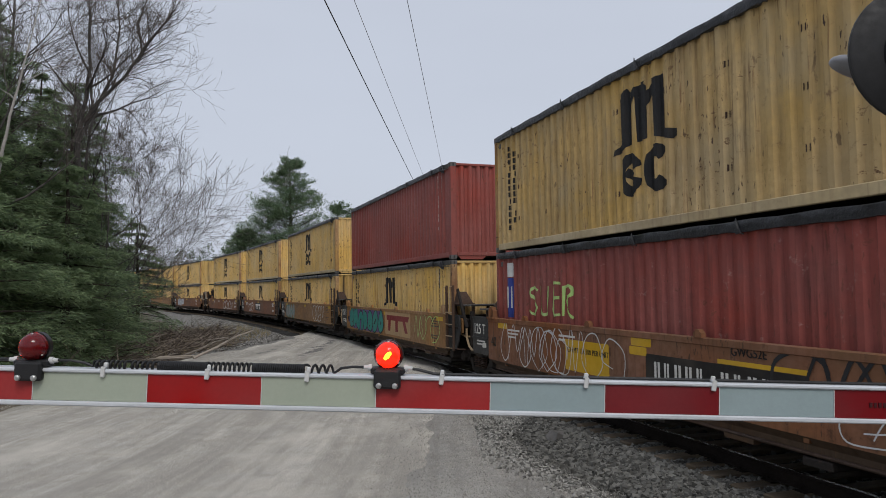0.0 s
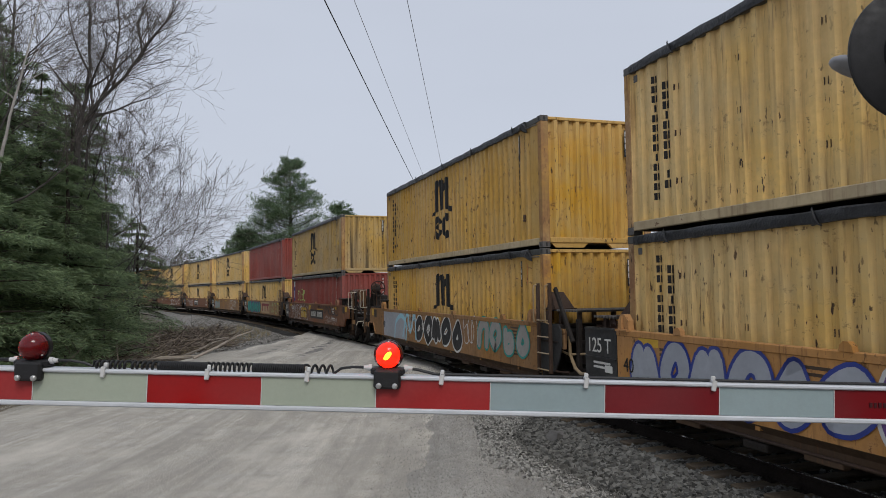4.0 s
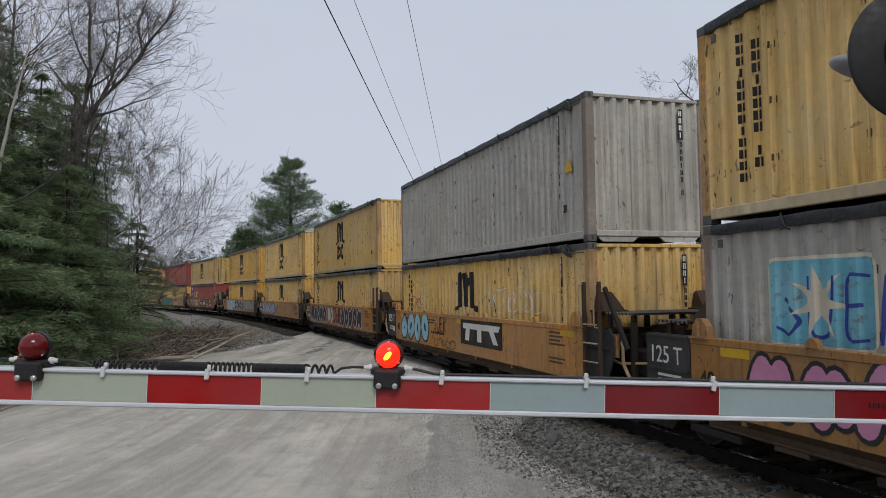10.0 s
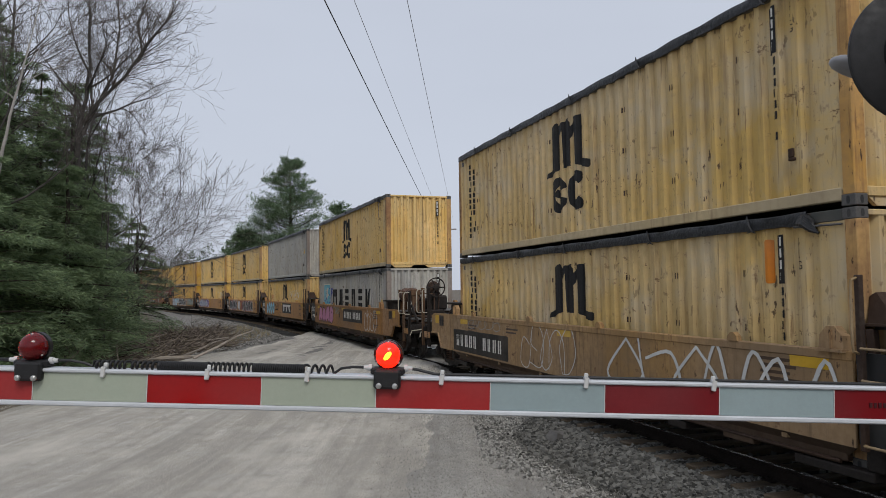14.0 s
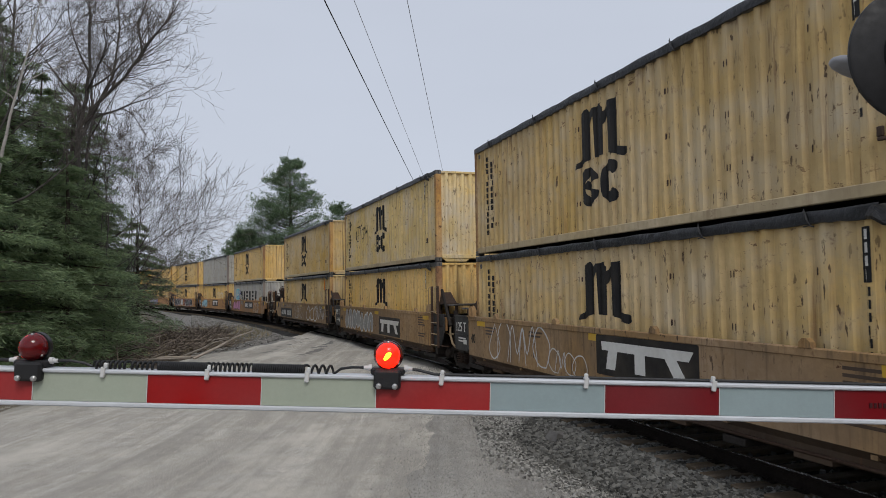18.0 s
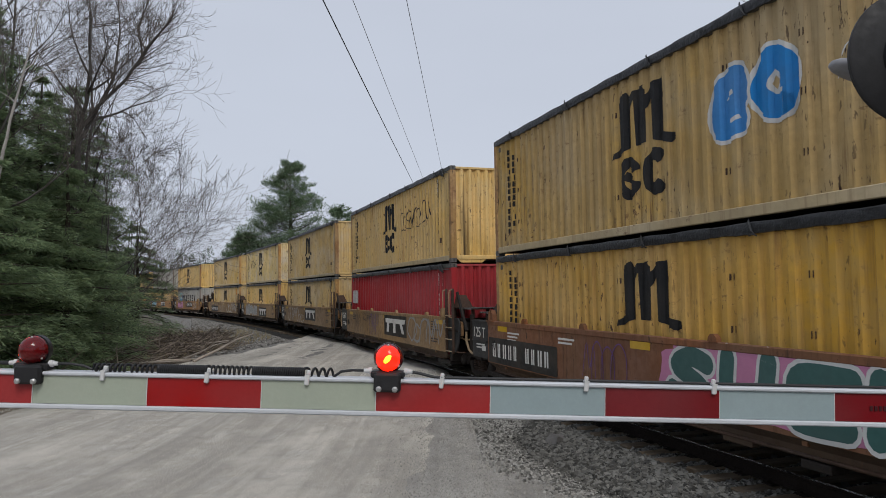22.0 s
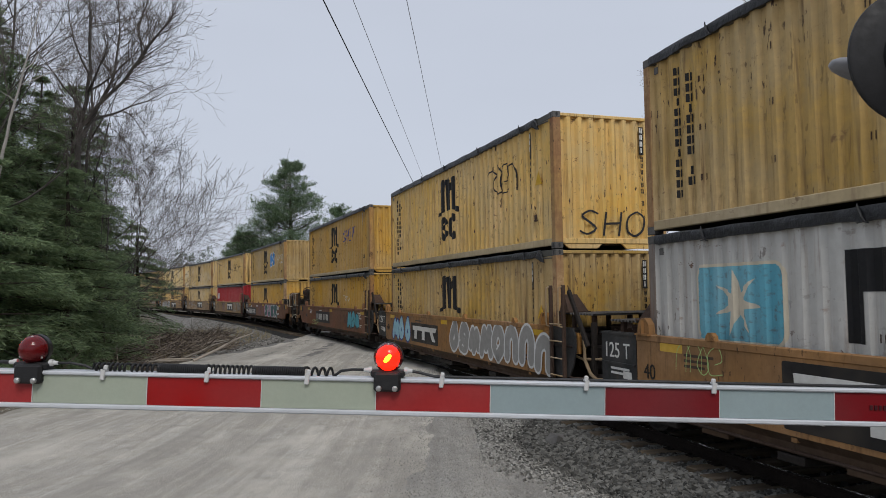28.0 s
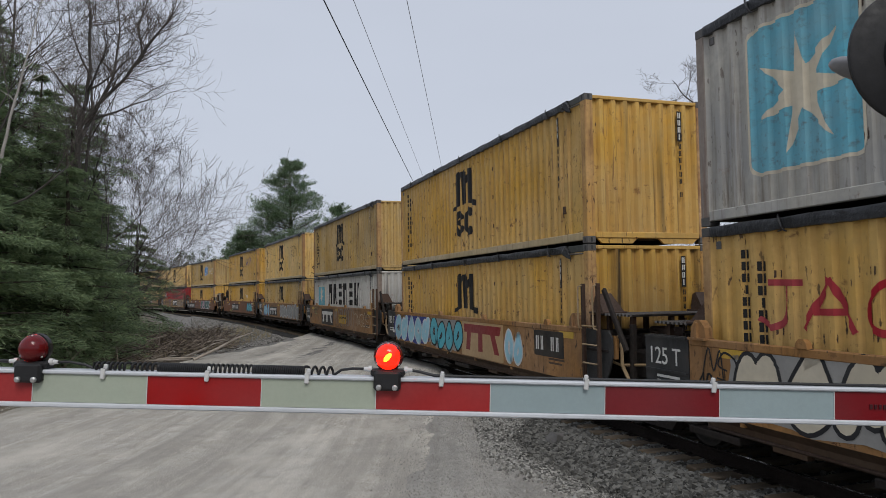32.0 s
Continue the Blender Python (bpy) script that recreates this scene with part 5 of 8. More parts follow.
def make_car(sill, front, rear, seed, label):
    """One unit of an articulated well car; front and rear say 'joint' or 'coupler'."""
    rnd = random.Random(seed)
    car = thing("well_car", label, "railcar", "units of the train")
    for y in (SY, -SY):
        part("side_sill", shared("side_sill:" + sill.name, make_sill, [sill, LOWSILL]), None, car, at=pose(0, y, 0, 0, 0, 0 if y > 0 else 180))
    for x, half in ((-5.8, 0.5), (5.8, 0.5), (0.0, 0.5), (-3.2, 0.2), (3.2, 0.2)):
        part("well_floor", shared("well_floor:%.1f" % half, lambda: Shape().box(-half, half, -1.36, 1.36, 0.31, 0.40, 0.01), GRIME), None, car, at=pose(x, 0, 0))
    for x in (-5.93, 5.93):
        for y in (SY, -SY):
            part("corner_guide", shared("corner_guide:" + sill.name, make_guide, sill), None, car, "rusty steel container guide", at=pose(x, y - (0.12 if y > 0 else -0.12), 0, 0, 0, 0 if y > 0 else 180))
    for x in (-4.6, -1.5, 1.6, 4.3):
        part("lug", shared("lug:" + sill.name, make_lug, sill), None, car, at=pose(x + rnd.uniform(-0.3, 0.3), SY, 0))
    part("pipe", shared("pipe:w", lambda: Shape().tube([(-5.9, 0, 0.42), (5.9, 0, 0.42)], 0.022, 6), RUSTY), None, car, at=pose(0, SY - 0.06, 0.02))
    for sgn, kind in ((1, front), (-1, rear)):
        if kind == "joint":
            joint_end(car, sgn, sill, sgn > 0, rnd)
        else:
            coupler_end(car, sgn, sill, rnd)
    # small yellow reflectors and stencilled notes
    for x in (5.55, 0.2, -5.35):
        part("reflector", shared("reflector:w", make_plate(0.52, 0.13), LETTER_YELLOW), None, car, "yellow reflective strip", at=side_at(x, 1.33))
    for x, z, n in ((5.0, 1.30, 3), (-4.9, 1.36, 4), (-4.9, 0.9, 2), (2.6, 1.32, 2)):
        def stencil_lines(n=n):
            sh = Shape()
            for k in range(n):
                sh.prism([(0, -0.07 * k), (0.62 - 0.09 * (k % 3), -0.07 * k), (0.62 - 0.09 * (k % 3), 0.035 - 0.07 * k), (0, 0.035 - 0.07 * k)], 0.002, Matrix.Identity(4))
            return sh
        part("stencil", shared("stencil:%d%s" % (n, "b" if sill is SILLS["brown"] else "y"), stencil_lines, STENCIL_DARK if sill is not SILLS["brown"] else WHITEPAINT), None, car, at=side_at(x, z))
    return car


# ---------------------------------------------------------------- trucks
WR = 0.457


def make_wheelset():
    sh = Shape()
    for y in (0.72, -0.72):
        f = 1 if y > 0 else -1
        prof = [(-0.09, 0.10), (-0.09, WR + 0.025), (-0.06, WR + 0.025), (-0.045, WR), (0.055, WR - 0.008), (0.06, WR - 0.05), (0.02, WR - 0.09), (0.0, 0.20), (0.07, 0.13), (0.09, 0.09)]
        sh.lathe(prof, 28, Matrix.Translation((0, y, 0)) @ pose(0, 0, 0, 0, 0, 90 * f))
        for k in range(6):                      # balance marks that show the wheel's turn
            t = math.pi * k / 3
            sh.box(-0.03, 0.03, y + f * 0.01 - 0.012, y + f * 0.01 + 0.025, 0.20, 0.34, 0, pose(0, 0, 0, 0, math.degrees(t), 0))
    return sh.lathe([(-1.05, 0.08), (1.05, 0.08)], 12, pose(0, 0, 0, 0, 0, 90))


def make_frame():
    sh = Shape()
    m = Matrix.Translation((0, 0.07, 0)) @ FACE
    for m2 in (m,):
        sh.prism([(-1.20, 0.36), (-1.20, 0.60), (-0.72, 0.66), (-0.45, 0.74), (0.45, 0.74), (0.72, 0.66), (1.20, 0.60), (1.20, 0.36), (0.78, 0.36), (0.62, 0.56), (-0.62, 0.56), (-0.78, 0.36)], -0.14, m2)
        sh.prism([(-0.72, 0.42), (-0.50, 0.16), (0.50, 0.16), (0.72, 0.42), (0.60, 0.48), (0.42, 0.27), (-0.42, 0.27), (-0.60, 0.48)], -0.14, m2)
    for x in (-1.0, 1.0):
        sh.lathe([(-0.10, 0.10), (-0.10, 0.13), (0.10, 0.13), (0.14, 0.08)], 14, Matrix.Translation((x, 0.04, WR)) @ pose(0, 0, 0, 0, 0, 90))
    return sh


def make_spring():
    pts = [(0.075 * math.cos(2 * math.pi * i / 10), 0.075 * math.sin(2 * math.pi * i / 10), 0.27 + 0.28 * i / 50) for i in range(51)]
    return Shape().tube(pts, 0.018, 5)


def make_bogie():
    b = thing("railway_truck", "grimy black two-axle railway truck under the well cars", "truck", "trucks of the train")
    for y in (0.99, -0.99):
        fr = part("side_frame", shared("side_frame:b", make_frame, GRIME), None, b, at=pose(0, y, 0, 0, 0, 0 if y > 0 else 180))
        for x in (-0.24, 0.0, 0.24):
            part("spring", shared("spring:b", make_spring, RUSTY), None, fr, at=pose(x, 0.03, 0))
    part("bolster", shared("bolster:b", lambda: Shape().box(-0.22, 0.22, -1.1, 1.1, 0.52, 0.76, 0.03).box(-0.35, 0.35, -0.3, 0.3, 0.70, 0.82, 0.03), GRIME), None, b)
    for x in (-0.915, 0.915):
        part("wheelset", shared("wheelset:b", make_wheelset, WHEELSTEEL, True), None, b, "steel wheels on an axle", at=pose(x, 0, WR))
    return b


# ---------------------------------------------------------------- the train, unit by unit
# a name for each unit (about the second at which its rear corner passes), then its upper and lower container, sill colour, ends
JOIN = 15.36                                    # metres between the middles of two joined units
TRAIN = []                                      # (thing, metres of its middle at 0 s, height)
UNITS = []


def passing(k):
    """The second at which the rear corner of the k-th unit passes: cars of five units, all alike."""
    return 3.709 + 10.998 * (k // 5 - 2) + (0.0, 2.078, 4.157, 6.246, 8.329)[k % 5]


def unit(k, upper, lower, sill, front, rear, seed):
    mid = -V * passing(k) + 6.096 - 0.15
    car = make_car(SILLS[sill], front, rear, seed, {"tan": "tan well car unit with graffiti and rust", "yellow": "yellow well car unit with graffiti", "buff": "grimy buff well car unit with graffiti and rust", "brown": "rust-brown well car unit with graffiti"}[sill])
    TRAIN.append((car, mid, 0.0, 12.0))
    made = []
    for kind, z in ((lower, ZB), (upper, ZB + CH + 0.016)):
        pm, post, words, emblem, tarp = KINDS[kind]
        c = make_container(pm, words + (" stacked on another container" if z > 1 else " standing in the well car"), post, seed * 2 + (z > 1), emblem if z > 1 else ("low" if emblem else None), tarp,
                           WHITEPAINT if pm in (OXBLOOD, BRIGHTRED) else BLACKPAINT)
        TRAIN.append((c, mid, z, 12.0))
        made.append(c)
    UNITS.append((car, made[0], made[1]))
    if rear == "joint":
        TRAIN.append((make_bogie(), mid - JOIN / 2, 0.0, 1.8))
    else:
        TRAIN.append((make_bogie(), mid - 7.35, 0.0, 1.8))
    if front == "coupler":
        TRAIN.append((make_bogie(), mid + 7.35, 0.0, 1.8))
    return car, made[0], made[1]


KINDS = {
    "y": (YELLOW, POSTRUST, "yellow corrugated container with black markings", "full", True),
    "d": (BROWNED, POSTRUST, "sooty yellow corrugated container with black markings", "full", True),
    "o": (OCHRE, POSTRUST, "rust-spotted ochre corrugated container with black markings", "full", True),
    "t": (FADED, POSTRUST, "faded tan-yellow corrugated container with black markings", "full", True),
    "p": (PALE, POSTRUST, "faded pale yellow corrugated container with black markings", "full", True),
    "r": (OXBLOOD, OXBLOOD, "dark red corrugated container", None, True),
    "c": (BRIGHTRED, BRIGHTRED, "bright red corrugated container with white markings", None, True),
    "w": (BRIGHTSILVER, POSTGREY, "pale grey corrugated container with rust stains", None, True),
    "s": (SILVER, POSTGREY, "weathered grey corrugated container", None, True),
}
PLAN = [(-14.14, "y", "y", "brown", "joint", "joint"), (-12.05, "y", "y", "tan", "joint", "joint"), (-10.0, "y", "y", "brown", "joint", "coupler"),
        (-7.35, "y", "y", "brown", "coupler", "joint"), (-5.26, "y", "y", "brown", "joint", "joint"), (-3.16, "y", "y", "tan", "joint", "joint"),
        (-1.07, "r", "y", "tan", "joint", "joint"), (1.0, "d", "r", "brown", "joint", "coupler"),
        (3.66, "o", "o", "tan", "coupler", "joint"), (5.76, "y", "y", "yellow", "joint", "joint"), (7.85, "y", "y", "yellow", "joint", "joint"),
        (9.95, "s", "y", "yellow", "joint", "joint"), (12.0, "y", "s", "tan", "joint", "coupler"),
        (14.65, "t", "t", "buff", "coupler", "joint"), (16.75, "p", "y", "buff", "joint", "joint"), (18.84, "t", "t", "buff", "joint", "joint"),
        (20.94, "y", "c", "buff", "joint", "joint"), (23.0, "d", "o", "brown", "joint", "coupler"),
        (25.65, "o", "o", "brown", "coupler", "joint"), (27.73, "y", "d", "tan", "joint", "joint"), (29.82, "d", "w", "tan", "joint", "joint"),
        (31.93, "o", "o", "tan", "joint", "joint"), (33.98, "s", "o", "tan", "joint", "coupler")]
for i, (tc, up, low, sill, front, rear) in enumerate(PLAN):
    unit(i + 2, up, low, sill, front, rear, 11 + i)
# ---------------------------------------------------------------- plates, tags and pictures on each unit
INK = {k: paint(k + "_spray_paint", c) for k, c in {
    "white": (0.62, 0.62, 0.60), "black": (0.02, 0.02, 0.022), "lime": (0.42, 0.60, 0.22), "silver": (0.36, 0.38, 0.42), "teal": (0.03, 0.26, 0.22), "aqua": (0.10, 0.42, 0.50),
    "skyblue": (0.33, 0.58, 0.68), "blue": (0.03, 0.22, 0.55), "navy": (0.03, 0.05, 0.25), "pink": (0.55, 0.22, 0.36), "purple": (0.14, 0.07, 0.22), "red": (0.36, 0.03, 0.04),
    "maroon": (0.22, 0.03, 0.03), "green": (0.05, 0.12, 0.11), "grey": (0.30, 0.29, 0.27), "cream": (0.62, 0.55, 0.42), "orange": (0.60, 0.20, 0.03), "tan": (0.46, 0.31, 0.16)}.items()}
BY_TIME = {row[0]: u for row, u in zip(PLAN, UNITS)}
LEVEL = {"car": (0, 0.0, SY + 0.014), "low": (1, ZB, CW / 2 + 0.002), "up": (2, ZB + CH + 0.016, CW / 2 + 0.002)}


def tag(tc, where, u0, u1, z0, z1, fill, line=None, count=5, fat=0.22, back=None, seed=0, lean=0.12, label="", text=""):
    k, base, y = LEVEL[where]
    if where == "car":
        z0, z1 = max(z0, 0.64), min(z1, 1.53)
    graffiti(BY_TIME[tc][k], int(tc * 100) + seed + int(u0 * 10), u0, u1, z0 - base, z1 - base, y, INK[fill], INK[line] if line else None, count, fat, INK[back] if back else None, lean, label or (fill + " sprayed graffiti"), text)


def panel(tc, where, u0, u1, z0, z1, material, name="panel", label="", blocks=0, block_mat=None, kind="bars"):
    """A painted field, and on it a row of plain blocks in place of a mark."""
    k, base, y = LEVEL[where]
    if where == "car":
        z0, z1 = max(z0, 0.64), min(z1, 1.53)
    w, h = u1 - u0, z1 - z0
    field = Shape().prism(rounded(w, h, min(0.03, h / 5), 2), 0.003, Matrix.Identity(4))
    ob = part(name, field if where == "car" else on_ribs(field, u0), material, BY_TIME[tc][k], label, at=on_side(u0, z0 - base, y))
    if blocks:
        sh, pitch = Shape(), (w * 0.86) / blocks
        for i in range(blocks):
            x, b = w * 0.07 + i * pitch, pitch * (0.72 if kind == "mark" else (0.62, 0.5, 0.66)[i % 3])
            if kind == "mark":                  # plain sign: one long bar carried on slanting legs
                lean = (-0.10, 0.0, 0.32)[i % 3] * pitch
                sh.prism([(x + b * 0.35 + lean, h * 0.16), (x + b * 0.85 + lean, h * 0.16), (x + b * 0.85, h * 0.62), (x + b * 0.35, h * 0.62)], 0.005, Matrix.Identity(4))
                if i == 0:
                    sh.prism([(x, h * 0.62), (w * 0.92, h * 0.62), (w * 0.96, h * 0.84), (x - 0.02, h * 0.84)], 0.005, Matrix.Identity(4))
            elif i != blocks // 2:
                for x0, x1, z0_, z1_ in ((x, x + b * 0.34, 0.24, 0.78), (x + b * 0.58, x + b * 0.92, 0.24, 0.78)):
                    sh.prism([(x0, h * z0_), (x1, h * z0_), (x1, h * z1_), (x0, h * z1_)], 0.005, Matrix.Identity(4))
        part("mark", sh, block_mat or WHITEPAINT, ob, "plain blocks of a painted mark")
    return ob


def words(tc, where, text, u, z, size, material):
    k, base, y = LEVEL[where]
    stencil(text, size, material, BY_TIME[tc][k], on_side(u, z - base, y + 0.004))


def star_sign(tc, where, u0, u1, z0, z1, graff=False):
    """A pale blue rounded field with a seven-pointed cream star."""
    k, base, y = LEVEL[where]
    w, h = u1 - u0, z1 - z0
    rim = part("sign_border", on_ribs(Shape().prism(rounded(w, h, 0.16), 0.0025, Matrix.Identity(4)), u0), INK["cream"], BY_TIME[tc][k], "cream border of a sign", at=on_side(u0, z0 - base, y))
    part("sign_field", on_ribs(Shape().prism([(x + 0.04, q + 0.04) for x, q in rounded(w - 0.08, h - 0.08, 0.13)], 0.004, Matrix.Identity(4)), u0), SIGNBLUE, rim, "weathered pale blue field")
    pts = []
    for i in range(14):
        r = (0.43 if i % 2 == 0 else 0.14) * min(w, h)
        a = math.pi / 2 + math.pi * i / 7 + 0.12
        pts.append((w / 2 + r * math.cos(a), h / 2 + r * math.sin(a)))
    part("star", on_ribs(Shape().prism(pts, 0.006, Matrix.Identity(4)), u0), INK["cream"], rim, "cream star")


SIGNBLUE = mat("weathered_pale_blue_paint", (0.13, 0.40, 0.50), 0.6, 0, 0.15, 8.0, 0.05, streak=(0.13, 0.07, 0.04), streak_amount=0.8, dust=(0.30, 0.46, 0.50), dust_amount=0.6)


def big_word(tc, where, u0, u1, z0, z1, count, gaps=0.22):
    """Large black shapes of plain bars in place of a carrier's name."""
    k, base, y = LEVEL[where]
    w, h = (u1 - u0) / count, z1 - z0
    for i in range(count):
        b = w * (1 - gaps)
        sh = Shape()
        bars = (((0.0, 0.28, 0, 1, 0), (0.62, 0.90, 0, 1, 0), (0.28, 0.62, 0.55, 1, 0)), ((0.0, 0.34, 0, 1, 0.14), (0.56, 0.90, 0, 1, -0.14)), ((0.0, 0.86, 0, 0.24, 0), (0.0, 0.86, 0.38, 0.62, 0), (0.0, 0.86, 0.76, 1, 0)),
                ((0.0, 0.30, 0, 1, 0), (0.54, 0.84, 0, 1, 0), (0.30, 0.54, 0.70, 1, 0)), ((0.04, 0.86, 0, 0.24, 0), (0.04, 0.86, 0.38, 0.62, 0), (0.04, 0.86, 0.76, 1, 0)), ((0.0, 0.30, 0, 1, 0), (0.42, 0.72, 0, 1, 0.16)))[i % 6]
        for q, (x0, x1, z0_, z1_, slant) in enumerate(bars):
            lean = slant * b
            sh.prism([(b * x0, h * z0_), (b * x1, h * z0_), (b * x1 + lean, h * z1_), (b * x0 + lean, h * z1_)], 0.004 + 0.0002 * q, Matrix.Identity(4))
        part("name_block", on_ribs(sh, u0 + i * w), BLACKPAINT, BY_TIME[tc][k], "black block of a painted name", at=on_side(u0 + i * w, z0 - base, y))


for row in PLAN:
    words(row[0], "car", "40", 0.12, 0.92, 0.30, BLACKPAINT)
OWNER = mat("black_sign_plate", (0.018, 0.016, 0.015), 0.6, 0, 0.2, 12.0, 0.08, dust=(0.10, 0.08, 0.06), dust_amount=0.6)

# units seen from far only
tag(-10.0, "car", 1.0, 4.5, 0.5, 1.5, "silver", "white", 4, 0.3)
tag(-7.35, "car", 6.0, 10.0, 0.5, 1.4, "white", None, 5, 0.14)
tag(-5.26, "car", 2.0, 4.0, 0.7, 1.4, "white", None, 3, 0.14)
panel(-5.26, "car", 5.0, 7.0, 0.8, 1.35, OWNER, "owner_plate", "dark plate", 3, WHITEPAINT, "mark")
tag(-3.16, "car", 0.5, 3.2, 0.5, 1.5, "grey", "teal", 3, 0.3)
tag(-3.16, "car", 8.0, 10.5, 0.6, 1.5, "white", None, 4, 0.12)
tag(-1.07, "car", 0.4, 5.8, 0.40, 1.54, "teal", "black", 5, 0.32, "purple")
panel(-1.07, "car", 6.1, 9.0, 0.70, 1.46, INK["tan"], "owner_plate", "tan plate", 3, INK["maroon"], "mark")
tag(-1.07, "car", 9.4, 11.4, 0.7, 1.5, "lime", None, 4, 0.10)

tag(1.0, "car", 0.6, 3.6, 0.60, 1.52, "white", None, 6, 0.09)
tag(1.0, "car", 2.2, 5.4, 0.55, 1.60, "white", None, 6, 0.07, seed=5)
panel(1.0, "car", 3.75, 5.25, 0.77, 1.29, LETTER_YELLOW, "load_plate", "faded yellow load plate")
words(1.0, "car", "LD LMT 134.100 PER UNIT", 3.82, 1.08, 0.125, BLACKPAINT)
words(1.0, "car", "GWG52E", 8.1, 1.36, 0.15, BLACKPAINT)
panel(1.0, "car", 6.28, 9.30, 0.80, 1.24, OWNER, "number_plate", "black plate with white marks", 11)
panel(1.0, "car", 5.85, 6.30, 1.20, 1.32, LETTER_YELLOW, "reflector", "yellow reflective strip")
panel(1.0, "car", 7.85, 9.30, 1.245, 1.30, LETTER_YELLOW, "reflector", "long yellow reflective strip")
tag(1.0, "car", 8.7, 12.0, 1.05, 1.56, "black", None, 6, 0.20)
tag(1.0, "car", 9.6, 11.8, 0.55, 1.0, "white", None, 5, 0.10)
panel(1.0, "low", 0.62, 0.98, 1.56, 2.40, INK["navy"], "sticker", "blue sticker with white marks", 3, WHITEPAINT)
panel(1.0, "low", 0.62, 0.98, 2.42, 2.72, INK["white"], "sticker", "white top of a sticker", 0)
tag(1.0, "low", 1.75, 3.7, 1.66, 2.30, "lime", None, 4, 0.22, text="SUER")

panel(3.66, "car", 0.25, 2.9, 0.48, 1.54, INK["silver"], "paint_patch", "silver painted-over patch")
tag(3.66, "car", 1.6, 3.7, 0.55, 1.5, "skyblue", None, 2, 0.3)
tag(3.66, "car", 2.9, 4.0, 0.9, 1.5, "white", None, 4, 0.2)
tag(3.66, "car", 4.0, 8.05, 0.62, 1.58, "black", "white", 4, 0.48)
panel(3.66, "car", 4.6, 6.4, 0.95, 1.30, OWNER, "number_plate", "black plate with white marks", 6)
tag(3.66, "car", 8.1, 9.0, 0.85, 1.57, "white", None, 3, 0.16)
tag(3.66, "car", 9.05, 11.9, 0.78, 1.60, "grey", "teal", 4, 0.40)
panel(3.66, "low", 11.34, 11.45, 2.25, 2.69, INK["orange"], "paint_stripe", "orange paint stripe")

tag(5.76, "car", 0.3, 4.6, 0.44, 1.50, "silver", "navy", 5, 0.34)
tag(5.76, "car", 4.6, 5.5, 0.6, 1.45, "purple", "white", 1, 0.4)
words(5.76, "car", "E", 8.1, 0.98, 0.36, BLACKPAINT)
tag(5.76, "car", 10.2, 11.2, 0.7, 1.5, "black", None, 2, 0.10)
tag(5.76, "low", 8.9, 11.3, 1.62, 2.19, "white", None, 6, 0.10)

tag(7.85, "car", 0.3, 3.85, 0.45, 1.54, "black", "white", 4, 0.42, "maroon")
tag(7.85, "car", 4.3, 5.4, 0.60, 1.58, "white", "black", 2, 0.35)
tag(7.85, "car", 5.2, 6.3, 0.75, 1.5, "maroon", None, 2, 0.5)
tag(7.85, "car", 6.2, 10.5, 0.62, 1.60, "black", "white", 5, 0.50, "maroon")

tag(9.95, "car", 0.5, 3.5, 0.45, 1.55, "skyblue", "black", 4, 0.42)
words(9.95, "car", "LD LMT 134,100 PER UNIT", 3.75, 0.98, 0.10, BLACKPAINT)
tag(9.95, "car", 4.0, 5.1, 1.06, 1.50, "black", None, 4, 0.24, text="SUER")
tag(9.95, "car", 4.0, 5.6, 0.5, 0.9, "black", None, 5, 0.14)
panel(9.95, "car", 6.2, 8.8, 0.86, 1.46, OWNER, "owner_plate", "black owner's plate", 3, WHITEPAINT, "mark")
tag(9.95, "low", 7.4, 10.1, 1.64, 2.24, "white", None, 7, 0.09)
tag(9.95, "low", 1.1, 2.0, 1.62, 1.98, "red", None, 4, 0.14)

star_sign(12.0, "low", 1.12, 2.67, 1.50, 2.49)
tag(12.0, "low", 1.25, 3.1, 1.60, 2.30, "navy", None, 4, 0.16, text="SUER")
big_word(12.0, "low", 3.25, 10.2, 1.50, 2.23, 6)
tag(12.0, "car", 0.95, 4.1, 0.52, 1.58, "pink", "black", 5, 0.40)
tag(12.0, "car", 4.3, 5.2, 1.15, 1.5, "aqua", None, 4, 0.14)
words(12.0, "car", "B", 5.35, 1.02, 0.36, BLACKPAINT)
words(12.0, "car", "GWG52D", 7.7, 1.46, 0.13, BLACKPAINT)
panel(12.0, "car", 6.17, 9.40, 0.90, 1.40, OWNER, "number_plate", "black plate with white marks", 11)
tag(12.0, "car", 9.7, 11.4, 0.60, 1.58, "white", None, 4, 0.12)

panel(14.65, "car", 0.0, 3.6, 0.66, 1.18, OWNER, "number_plate", "black plate with white marks", 10)
tag(14.65, "car", 4.2, 6.4, 0.60, 1.57, "white", None, 5, 0.08)
tag(14.65, "car", 7.4, 11.7, 0.70, 1.60, "white", None, 5, 0.12)
tag(14.65, "car", 1.0, 3.0, 1.25, 1.55, "grey", None, 5, 0.12)
panel(14.65, "low", 10.9, 11.0, 2.2, 2.7, INK["orange"], "paint_stripe", "orange paint stripe")
tag(16.75, "car", 0.9, 5.6, 0.45, 1.45, "grey", "white", 6, 0.22)
panel(16.75, "car", 6.5, 9.1, 0.66, 1.27, OWNER, "owner_plate", "dark owner's plate", 3, WHITEPAINT, "mark")
tag(16.75, "up", 2.1, 3.9, 4.16, 4.85, "black", None, 4, 0.14)
tag(18.84, "car", 1.2, 4.2, 0.60, 1.50, "white", None, 5, 0.10)
tag(18.84, "car", 4.3, 5.6, 0.6, 1.1, "white", None, 4, 0.12)
